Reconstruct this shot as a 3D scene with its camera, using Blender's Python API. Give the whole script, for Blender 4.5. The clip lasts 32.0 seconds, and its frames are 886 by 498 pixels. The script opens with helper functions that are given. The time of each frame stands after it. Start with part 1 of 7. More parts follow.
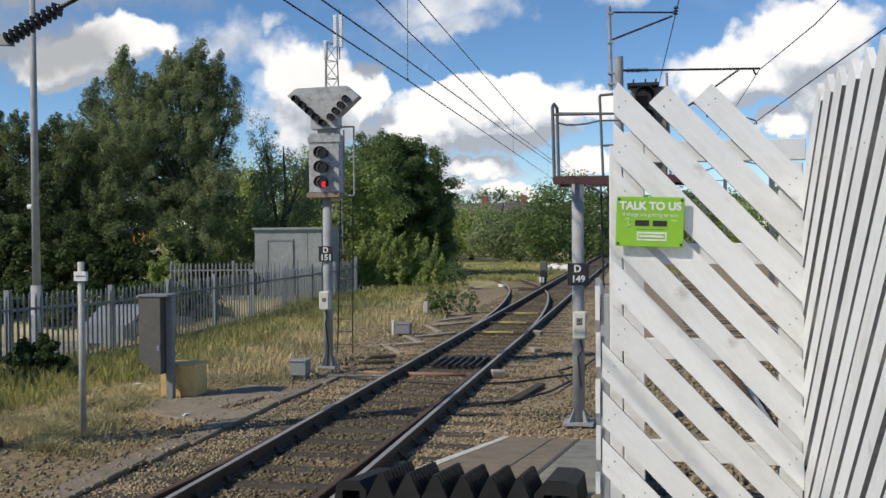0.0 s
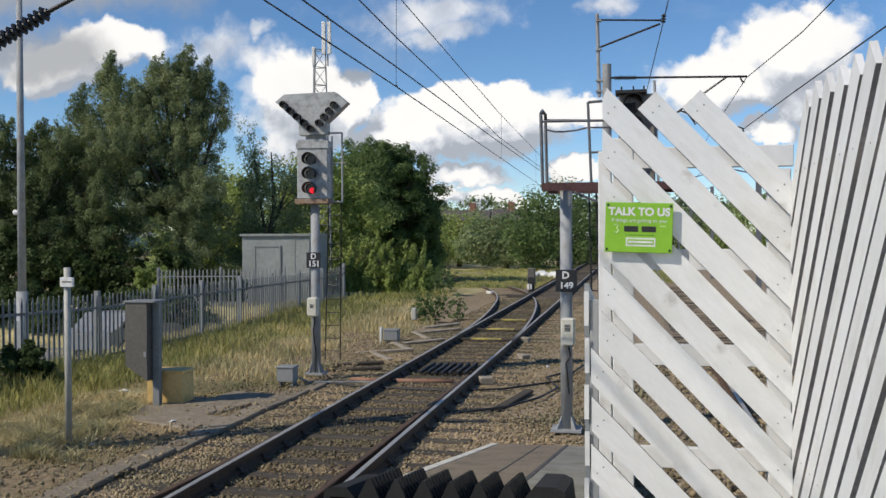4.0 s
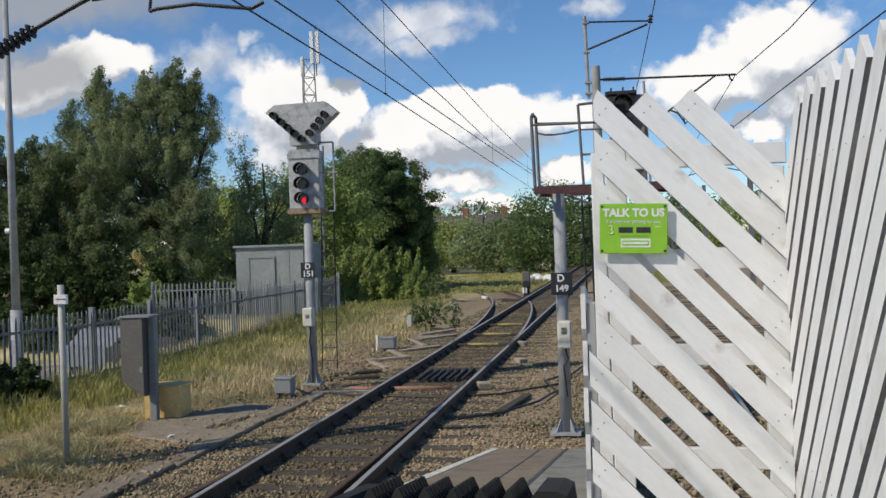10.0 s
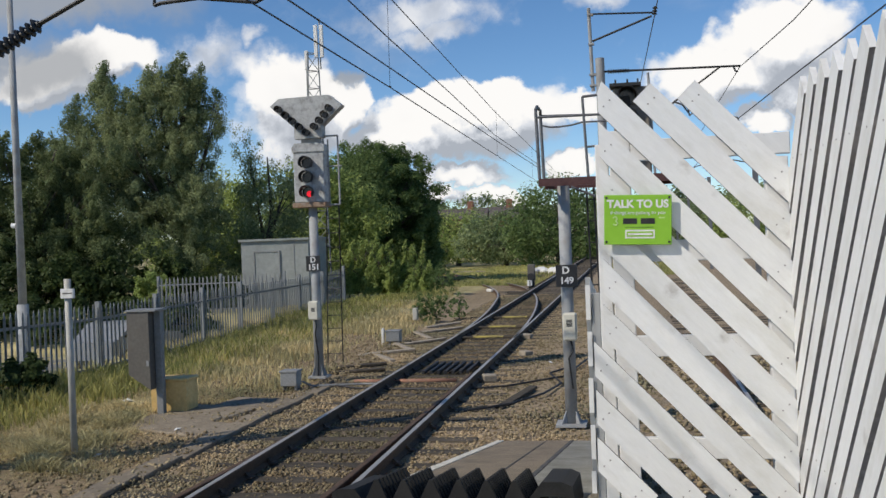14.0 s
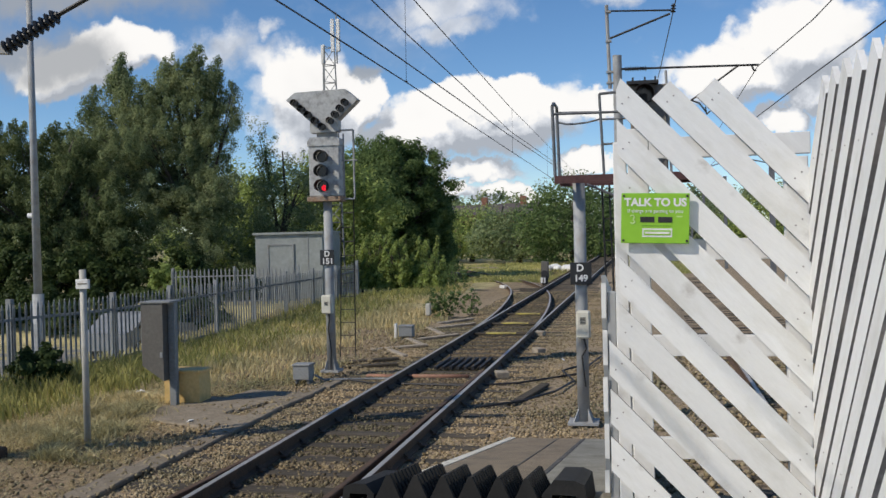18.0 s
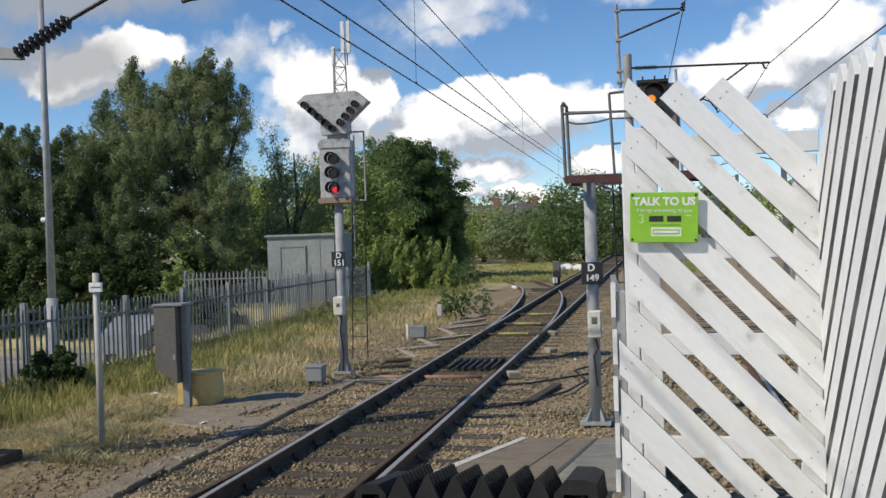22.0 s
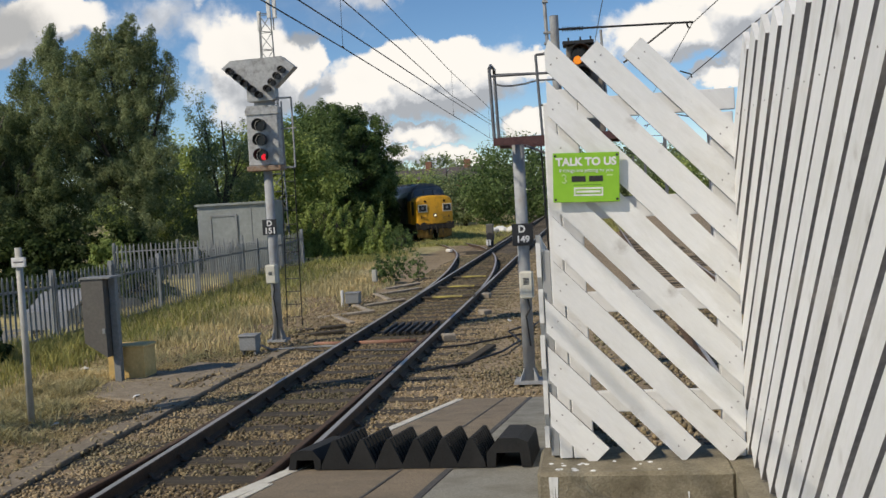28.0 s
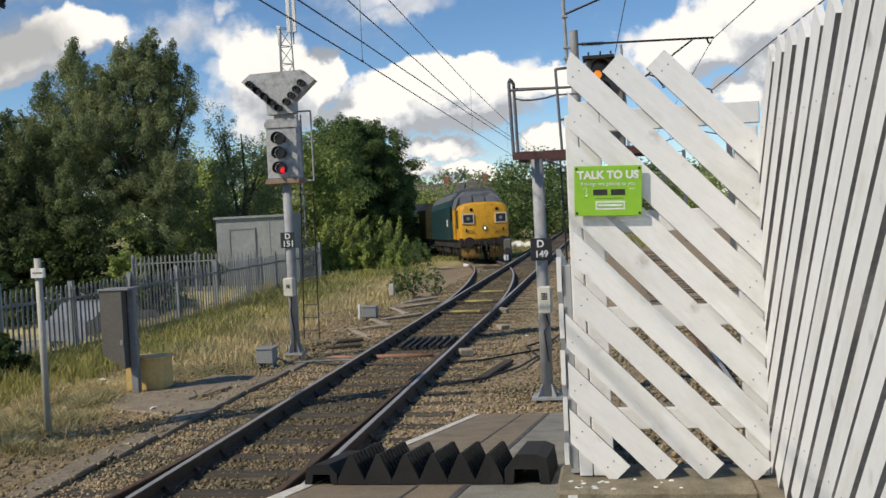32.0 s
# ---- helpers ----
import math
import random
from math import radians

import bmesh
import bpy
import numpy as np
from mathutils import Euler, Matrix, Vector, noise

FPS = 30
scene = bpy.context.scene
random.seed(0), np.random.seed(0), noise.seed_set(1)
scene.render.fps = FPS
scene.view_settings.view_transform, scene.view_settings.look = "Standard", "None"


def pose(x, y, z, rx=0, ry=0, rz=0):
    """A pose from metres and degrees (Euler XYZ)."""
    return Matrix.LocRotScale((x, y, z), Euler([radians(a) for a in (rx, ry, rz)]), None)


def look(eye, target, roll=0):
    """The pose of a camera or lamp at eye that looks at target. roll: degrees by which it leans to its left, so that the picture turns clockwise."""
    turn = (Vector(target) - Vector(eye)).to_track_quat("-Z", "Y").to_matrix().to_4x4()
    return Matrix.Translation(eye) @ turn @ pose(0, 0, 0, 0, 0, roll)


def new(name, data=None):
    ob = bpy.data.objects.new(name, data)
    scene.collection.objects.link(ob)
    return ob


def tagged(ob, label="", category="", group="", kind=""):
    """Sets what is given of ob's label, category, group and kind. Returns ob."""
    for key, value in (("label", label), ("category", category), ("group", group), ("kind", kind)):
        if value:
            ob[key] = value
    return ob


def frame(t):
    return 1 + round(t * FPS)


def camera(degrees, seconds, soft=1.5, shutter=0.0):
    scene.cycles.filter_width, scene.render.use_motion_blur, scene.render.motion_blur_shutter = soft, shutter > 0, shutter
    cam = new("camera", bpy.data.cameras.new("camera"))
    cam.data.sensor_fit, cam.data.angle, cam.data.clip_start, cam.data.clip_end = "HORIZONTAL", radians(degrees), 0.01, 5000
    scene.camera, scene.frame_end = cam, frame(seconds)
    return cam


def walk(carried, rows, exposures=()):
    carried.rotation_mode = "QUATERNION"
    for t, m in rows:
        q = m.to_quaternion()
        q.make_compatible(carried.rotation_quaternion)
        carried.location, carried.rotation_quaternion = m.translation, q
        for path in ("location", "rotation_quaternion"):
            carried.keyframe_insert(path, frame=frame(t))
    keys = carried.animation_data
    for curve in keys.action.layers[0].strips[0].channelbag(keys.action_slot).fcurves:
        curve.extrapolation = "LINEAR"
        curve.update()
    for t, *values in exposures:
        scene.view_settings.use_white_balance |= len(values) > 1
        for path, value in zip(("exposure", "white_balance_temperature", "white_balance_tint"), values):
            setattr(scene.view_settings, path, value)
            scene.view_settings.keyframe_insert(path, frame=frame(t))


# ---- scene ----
cam = camera(48.26, 32.0, soft=1.5)
PATH = [
    (0.0, (3.587, 0.033, 2.449), (1.564, 9.824, 2.257), -0.43),
    (0.5, (3.586, 0.038, 2.448), (1.776, 9.873, 2.409), -0.23),
    (1.0, (3.585, 0.042, 2.448), (1.621, 9.847, 2.407), -0.78),
    (1.5, (3.583, 0.040, 2.448), (1.590, 9.839, 2.365), -0.32),
    (2.0, (3.582, 0.040, 2.445), (1.598, 9.841, 2.363), -0.40),
    (2.5, (3.580, 0.035, 2.444), (1.602, 9.838, 2.380), -0.04),
    (3.0, (3.580, 0.037, 2.442), (1.671, 9.852, 2.337), -0.52),
    (3.5, (3.580, 0.038, 2.442), (1.679, 9.854, 2.320), -0.42),
    (5.5, (3.578, 0.046, 2.443), (1.665, 9.861, 2.324), -0.08),
    (6.0, (3.575, 0.042, 2.445), (1.705, 9.866, 2.411), -0.04),
    (6.5, (3.577, 0.060, 2.444), (1.708, 9.883, 2.504), -1.52),
    (7.0, (3.574, 0.049, 2.445), (1.797, 9.889, 2.568), -1.92),
    (7.5, (3.575, 0.044, 2.444), (1.750, 9.876, 2.468), -1.67),
    (8.0, (3.577, 0.043, 2.444), (1.751, 9.875, 2.463), -1.45),
    (8.5, (3.577, 0.045, 2.443), (1.813, 9.888, 2.425), -1.40),
    (9.0, (3.575, 0.043, 2.443), (1.775, 9.880, 2.398), -1.32),
    (9.5, (3.574, 0.051, 2.442), (1.740, 9.881, 2.416), -1.99),
    (10.0, (3.573, 0.058, 2.444), (1.732, 9.887, 2.381), -1.95),
    (10.5, (3.574, 0.052, 2.443), (1.708, 9.876, 2.359), -2.05),
    (11.0, (3.574, 0.044, 2.443), (1.671, 9.861, 2.343), -2.41),
    (11.5, (3.575, 0.049, 2.442), (1.662, 9.864, 2.360), -1.98),
    (12.0, (3.576, 0.055, 2.442), (1.668, 9.871, 2.370), -1.98),
    (12.5, (3.576, 0.049, 2.441), (1.698, 9.870, 2.368), -2.31),
    (13.0, (3.577, 0.042, 2.442), (1.688, 9.862, 2.335), -2.35),
    (13.5, (3.576, 0.045, 2.441), (1.703, 9.867, 2.319), -2.19),
    (14.0, (3.576, 0.037, 2.438), (1.684, 9.855, 2.308), -2.20),
    (14.5, (3.575, 0.041, 2.441), (1.702, 9.863, 2.329), -1.94),
    (16.5, (3.560, 0.045, 2.442), (1.711, 9.872, 2.332), -1.93),
    (17.0, (3.560, 0.055, 2.443), (1.611, 9.862, 2.311), -1.93),
    (17.5, (3.563, 0.056, 2.440), (1.574, 9.855, 2.281), -1.58),
    (18.0, (3.563, 0.052, 2.439), (1.536, 9.843, 2.270), -1.41),
    (18.5, (3.572, 0.048, 2.437), (1.603, 9.852, 2.317), -1.97),
    (19.0, (3.573, 0.038, 2.441), (1.537, 9.828, 2.331), -2.51),
    (19.5, (3.578, 0.046, 2.442), (1.395, 9.804, 2.318), -2.57),
    (20.0, (3.579, 0.037, 2.439), (1.338, 9.782, 2.302), -2.32),
    (20.5, (3.577, 0.026, 2.441), (1.378, 9.780, 2.295), -2.35),
    (21.0, (3.579, 0.033, 2.440), (1.404, 9.793, 2.297), -2.01),
    (21.5, (3.580, 0.034, 2.437), (1.420, 9.796, 2.274), -1.99),
    (22.0, (3.578, 0.039, 2.439), (1.434, 9.805, 2.281), -1.87),
    (22.5, (3.589, 0.045, 2.441), (1.534, 9.831, 2.270), -1.41),
    (23.0, (3.587, 0.065, 2.441), (1.654, 9.876, 2.322), -2.92),
    (23.5, (3.582, 0.093, 2.446), (1.280, 9.812, 1.962), -3.90),
    (24.0, (3.593, 0.060, 2.460), (1.147, 9.749, 2.070), -3.23),
    (24.5, (3.603, 0.035, 2.449), (1.920, 9.862, 1.674), -2.98),
    (25.0, (3.624, 0.057, 2.437), (2.016, 9.882, 1.500), -2.13),
    (25.5, (3.623, 0.053, 2.445), (1.940, 9.872, 1.581), -2.28),
    (27.5, (3.625, 0.037, 2.433), (2.215, 9.922, 1.889), -2.56),
    (28.0, (3.619, 0.031, 2.435), (2.112, 9.902, 1.890), -3.23),
    (28.5, (3.618, 0.027, 2.434), (2.164, 9.909, 1.939), -3.41),
    (29.0, (3.600, 0.015, 2.435), (2.075, 9.885, 1.926), -2.89),
    (29.5, (3.607, 0.037, 2.430), (2.011, 9.895, 1.901), -2.72),
    (30.0, (3.603, 0.048, 2.426), (2.000, 9.904, 1.895), -2.78),
    (30.5, (3.609, 0.048, 2.431), (2.101, 9.919, 1.900), -2.90),
    (31.0, (3.606, 0.041, 2.425), (2.039, 9.902, 1.870), -3.32),
    (31.5, (3.611, 0.048, 2.427), (1.965, 9.894, 1.843), -3.20),
    (32.0, (3.602, 0.075, 2.426), (1.928, 9.927, 2.038), -2.83),
]
walk(cam, [(t, look(e, g, r)) for t, e, g, r in PATH], exposures=[(0, -0.2, 6750, 10), (6, -0.25, 6750, 10), (8, -0.34, 6750, 10), (10, -0.25, 6750, 10), (14, -0.26, 6750, 10), (19, -0.25, 6750, 10), (21, -0.14, 6750, 10), (23, -0.14, 6750, 10), (25, -0.06, 7050, 10), (28, -0.27, 7150, 10), (31, -0.28, 7150, 10), (32, -0.18, 7150, 10)])

# ---- light ----
SUN_DIR = Vector((0.62, 0.50, -0.72)).normalized()      # the way the light travels
sun = new("sun", bpy.data.lights.new("sun", "SUN"))
sun.data.energy, sun.data.angle, sun.data.color = 4.0, radians(0.6), (1.0, 0.93, 0.83)
sun.matrix_world = look((0, 0, 40), Vector((0, 0, 40)) + SUN_DIR)
scene.view_settings.exposure = 0.0


# cumulus heaps: place and half-size on the sky, as x/y and z/y of the way towards them
HEAPS = ((-0.343, 0.141, 0.074, 0.057), (-0.281, 0.142, 0.030, 0.026), (-0.156, 0.114, 0.122, 0.036), (-0.155, 0.134, 0.063, 0.023),
         (-0.048, 0.121, 0.033, 0.019), (-0.222, 0.100, 0.071, 0.023), (-0.170, 0.065, 0.055, 0.015), (-0.133, 0.038, 0.040, 0.015),
         (-0.188, 0.040, 0.026, 0.012), (-0.055, 0.065, 0.025, 0.013), (0.082, 0.147, 0.067, 0.033), (0.150, 0.177, 0.074, 0.051),
         (0.179, 0.132, 0.069, 0.029), (0.127, 0.098, 0.035, 0.017), (-0.564, 0.212, 0.071, 0.028), (-0.636, 0.186, 0.070, 0.034))
# half-transparent wisps
WISPS = ((-0.446, 0.212, 0.055, 0.028), (-0.395, 0.194, 0.045, 0.024), (-0.204, 0.233, 0.1, 0.026), (-0.022, 0.225, 0.034, 0.016), (-0.389, 0.226, 0.018, 0.014), (-0.2, 0.212, 0.05, 0.016))
# thin dull cloud without sunlit crowns
DULL = ((-0.640, 0.200, 0.085, 0.045), (-0.632, 0.278, 0.204, 0.038), (-0.802, 0.251, 0.119, 0.046), (-0.700, 0.217, 0.065, 0.032), (-0.285, 0.174, 0.022, 0.012))


def build_world():
    w = bpy.data.worlds.new("sky")
    scene.world = w
    w.use_nodes = True
    nt = w.node_tree
    nt.nodes.clear()
    N, L = nt.nodes.new, nt.links.new

    def op(kind, x, y=0.0, clamp=False):
        m = N("ShaderNodeMath")
        m.operation, m.use_clamp = kind, clamp
        for sock, v in zip(m.inputs, (x, y)):
            if isinstance(v, (int, float)):
                sock.default_value = v
            else:
                L(v, sock)
        return m.outputs[0]

    def vec(kind, x, y):
        m = N("ShaderNodeVectorMath")
        m.operation = kind
        for sock, v in zip(m.inputs, (x, y)):
            if isinstance(v, tuple):
                sock.default_value = v
            else:
                L(v, sock)
        return m.outputs[0]

    def noise_tex(at, scale, detail, rough=0.55):
        n = N("ShaderNodeTexNoise")
        n.inputs["Scale"].default_value, n.inputs["Detail"].default_value, n.inputs["Roughness"].default_value = scale, detail, rough
        L(at, n.inputs["Vector"])
        return n

    def span(x, a, b, smooth=True):
        m = N("ShaderNodeMapRange")
        m.interpolation_type = "SMOOTHSTEP" if smooth else "LINEAR"
        m.inputs[1].default_value, m.inputs[2].default_value = a, b
        L(x, m.inputs[0])
        return m.outputs[0]

    out, bg, cl = N("ShaderNodeOutputWorld"), N("ShaderNodeBackground"), N("ShaderNodeBackground")
    sky = N("ShaderNodeTexSky")
    sky.sky_type, sky.sun_disc = "NISHITA", False
    sky.sun_elevation = math.asin(-SUN_DIR.z)
    sky.sun_rotation = math.atan2(-SUN_DIR.x, -SUN_DIR.y)
    sky.air_density, sky.dust_density, sky.ozone_density = 1.0, 0.15, 3.5
    sky.altitude = 2500
    deep = N("ShaderNodeHueSaturation")
    deep.inputs["Saturation"].default_value = 1.15
    L(sky.outputs[0], deep.inputs["Color"])
    bg.inputs["Strength"].default_value = 0.145
    L(deep.outputs[0], bg.inputs[0])
    sep = N("ShaderNodeSeparateXYZ")
    L(N("ShaderNodeTexCoord").outputs["Generated"], sep.inputs[0])
    far = op("MAXIMUM", op("ABSOLUTE", sep.outputs[1]), 0.25)
    flat = N("ShaderNodeCombineXYZ")
    L(op("DIVIDE", sep.outputs[0], far), flat.inputs[0])
    L(op("DIVIDE", sep.outputs[2], far), flat.inputs[1])
    flat = flat.outputs[0]

    def heap_sum(at, heaps):
        total = 0.0
        for u, h, ru, rh in heaps:
            m = N("ShaderNodeMapping")
            m.inputs["Scale"].default_value = (0.84 / ru, 0.84 / rh, 0)
            m.inputs["Location"].default_value = (-0.84 * u / ru, -0.84 * h / rh, 0)
            L(at, m.inputs[0])
            g = N("ShaderNodeTexGradient")
            g.gradient_type = "QUADRATIC_SPHERE"
            L(m.outputs[0], g.inputs[0])
            total = op("MAXIMUM", g.outputs["Fac"], total)
        return total

    def warped(at):
        big = vec("MULTIPLY", vec("SUBTRACT", noise_tex(at, 11.0, 3.0).outputs["Color"], (0.5, 0.5, 0.5)), (0.085, 0.06, 0.0))
        fine = vec("MULTIPLY", vec("SUBTRACT", noise_tex(at, 46.0, 5.0, 0.6).outputs["Color"], (0.5, 0.5, 0.5)), (0.032, 0.032, 0.0))
        return vec("ADD", vec("ADD", at, big), fine)

    def puffs(at):
        v = N("ShaderNodeTexVoronoi")
        v.feature = "SMOOTH_F1"
        v.inputs["Scale"].default_value = 34.0
        v.inputs["Smoothness"].default_value = 0.25
        L(warped(at), v.inputs["Vector"])
        return v.outputs["Distance"]

    def dens(at):
        d = op("SQRT", heap_sum(warped(at), HEAPS))
        return op("ADD", d, op("MULTIPLY", op("SUBTRACT", 0.4, puffs(at)), 0.27))

    here = dens(flat)
    above = dens(vec("ADD", flat, (-0.01, 0.03, 0.0)))
    mask = span(here, 0.06, 0.3)
    dull = span(op("ADD", op("SQRT", heap_sum(warped(flat), DULL)), op("MULTIPLY", op("SUBTRACT", noise_tex(flat, 9.0, 6.0).outputs["Fac"], 0.5), 0.9)), 0.0, 0.75)
    wisp = span(op("ADD", op("SQRT", heap_sum(warped(flat), WISPS)), op("MULTIPLY", op("SUBTRACT", noise_tex(flat, 24.0, 7.0, 0.65).outputs["Fac"], 0.5), 1.0)), 0.05, 0.85)
    thin = span(noise_tex(vec("MULTIPLY", flat, (1.0, 2.6, 1.0)), 5.0, 7.0).outputs["Fac"], 0.55, 0.8)
    # crowns catch the sun, the underside of each puff is grey
    lit = N("ShaderNodeValToRGB")
    el = lit.color_ramp.elements
    el.new(0.5)
    for e, (p, c) in zip(el, ((0.05, (0.42, 0.46, 0.53)), (0.42, (0.72, 0.76, 0.83)), (0.7, (1.0, 1.0, 1.0)))):
        e.position, e.color = p, (*c, 1)
    L(op("ADD", op("MULTIPLY", op("SUBTRACT", here, above), 1.7), op("ADD", 0.14, op("MULTIPLY", noise_tex(flat, 17.0, 6.0).outputs["Fac"], 0.6)), True), lit.inputs[0])
    L(lit.outputs[0], cl.inputs[0])
    cl.inputs["Strength"].default_value = 1.18
    grey = N("ShaderNodeBackground")
    grey.inputs[0].default_value = (0.50, 0.54, 0.60, 1)
    grey.inputs["Strength"].default_value = 0.85
    cur = bg.outputs[0]
    for fac, sh in ((op("MULTIPLY", thin, 0.22), cl), (op("MULTIPLY", wisp, 0.8), cl), (op("MULTIPLY", mask, 0.97), cl), (op("MULTIPLY", dull, 0.85), grey)):
        mix = N("ShaderNodeMixShader")
        L(fac, mix.inputs[0])
        L(cur, mix.inputs[1])
        L(sh.outputs[0], mix.inputs[2])
        cur = mix.outputs[0]
    L(cur, out.inputs[0])


build_world()

# ---- materials ----


def ramp(nt, fac, stops):
    r = nt.nodes.new("ShaderNodeValToRGB")
    el = r.color_ramp.elements
    while len(el) < len(stops):
        el.new(0.5)
    for e, (p, c) in zip(el, stops):
        e.position, e.color = p, (*c, 1)
    nt.links.new(fac, r.inputs[0])
    return r.outputs[0]


def tex(nt, coord, scale, detail=4.0, rough=0.55, stretch=None):
    n = nt.nodes.new("ShaderNodeTexNoise")
    n.inputs["Scale"].default_value, n.inputs["Detail"].default_value, n.inputs["Roughness"].default_value = scale, detail, rough
    if stretch:
        m = nt.nodes.new("ShaderNodeMapping")
        m.inputs["Scale"].default_value = stretch
        nt.links.new(coord, m.inputs[0])
        coord = m.outputs[0]
    nt.links.new(coord, n.inputs["Vector"])
    return n.outputs["Fac"]


def mixc(nt, fac, a, b, mode="MIX"):
    m = nt.nodes.new("ShaderNodeMix")
    m.data_type, m.blend_type = "RGBA", mode
    for sock, v in ((m.inputs[0], fac), (m.inputs[6], a), (m.inputs[7], b)):
        if isinstance(v, (int, float)):
            sock.default_value = v
        elif isinstance(v, tuple):
            sock.default_value = (*v, 1)
        else:
            nt.links.new(v, sock)
    return m.outputs[2]


def calc(nt, op, a, b=0.0):
    m = nt.nodes.new("ShaderNodeMath")
    m.operation = op
    for sock, v in zip(m.inputs, (a, b)):
        if isinstance(v, (int, float)):
            sock.default_value = v
        else:
            nt.links.new(v, sock)
    return m.outputs[0]


def material(name, rough=0.6, metal=0.0):
    m = bpy.data.materials.new(name)
    m.use_nodes = True
    nt = m.node_tree
    b = nt.nodes["Principled BSDF"]
    b.inputs["Roughness"].default_value, b.inputs["Metallic"].default_value = rough, metal
    return m, nt, b, nt.nodes.new("ShaderNodeTexCoord").outputs["Object"]


def bump(nt, b, height, strength=0.3, distance=0.01):
    n = nt.nodes.new("ShaderNodeBump")
    n.inputs["Strength"].default_value, n.inputs["Distance"].default_value = strength, distance
    nt.links.new(height, n.inputs["Height"])
    nt.links.new(n.outputs[0], b.inputs["Normal"])


def worn(name, c0, c1, dirt=None, fine=40.0, coarse=3.0, rough=0.6, metal=0.0, bumps=0.2, amount=0.5, vary=0.0, stretch=None):
    """A plain surface with grain, stains of the colour dirt and a little relief."""
    m, nt, b, co = material(name, rough, metal)
    g = tex(nt, co, fine, 5, 0.6, stretch)
    col = ramp(nt, g, [(0.3, c0), (0.7, c1)])
    if dirt:
        s = tex(nt, co, coarse, 6, 0.65, stretch)
        msk = ramp(nt, s, [(0.62 - 0.3 * amount, (0, 0, 0)), (0.78, (1, 1, 1))])
        col = mixc(nt, msk, col, dirt)
    if vary:
        info = nt.nodes.new("ShaderNodeObjectInfo")
        v = calc(nt, "ADD", calc(nt, "MULTIPLY", info.outputs["Random"], vary), 1 - vary / 2)
        col = mixc(nt, 1.0, col, v, "MULTIPLY")
    nt.links.new(col, b.inputs["Base Color"])
    if bumps:
        bump(nt, b, g, bumps)
    return m


def leafy(name, dark, light, rough=0.5, soft=0.35, clump=0.0):
    m, nt, b, co = material(name, rough)
    b.inputs["Specular IOR Level"].default_value = 0.2
    geo = nt.nodes.new("ShaderNodeNewGeometry")
    if clump:
        # sprays of foliage differ more than single leaves do
        k = calc(nt, "ADD", calc(nt, "MULTIPLY", geo.outputs["Random Per Island"], 0.4), calc(nt, "MULTIPLY", tex(nt, co, clump, 3, 0.5, (1, 1, 0.6)), 0.6))
        c = ramp(nt, k, [(0.25, dark), (0.72, light)])
    else:
        c = ramp(nt, geo.outputs["Random Per Island"], [(0.0, dark), (1.0, light)])
    patch = ramp(nt, tex(nt, co, 0.45, 3), [(0.32, (0.6, 0.68, 0.6)), (0.68, (1.25, 1.2, 1.05))])
    c = mixc(nt, 1.0, c, patch, "MULTIPLY")
    nt.links.new(c, b.inputs["Base Color"])
    tr = nt.nodes.new("ShaderNodeBsdfTranslucent")
    nt.links.new(c, tr.inputs[0])
    mx = nt.nodes.new("ShaderNodeMixShader")
    mx.inputs[0].default_value = soft
    nt.links.new(b.outputs[0], mx.inputs[1])
    nt.links.new(tr.outputs[0], mx.inputs[2])
    nt.links.new(mx.outputs[0], nt.nodes["Material Output"].inputs[0])
    return m


def glow(name, colour, strength):
    m, nt, b, co = material(name, 0.2)
    b.inputs["Base Color"].default_value = (*colour, 1)
    b.inputs["Emission Color"].default_value = (*colour, 1)
    b.inputs["Emission Strength"].default_value = strength
    return m


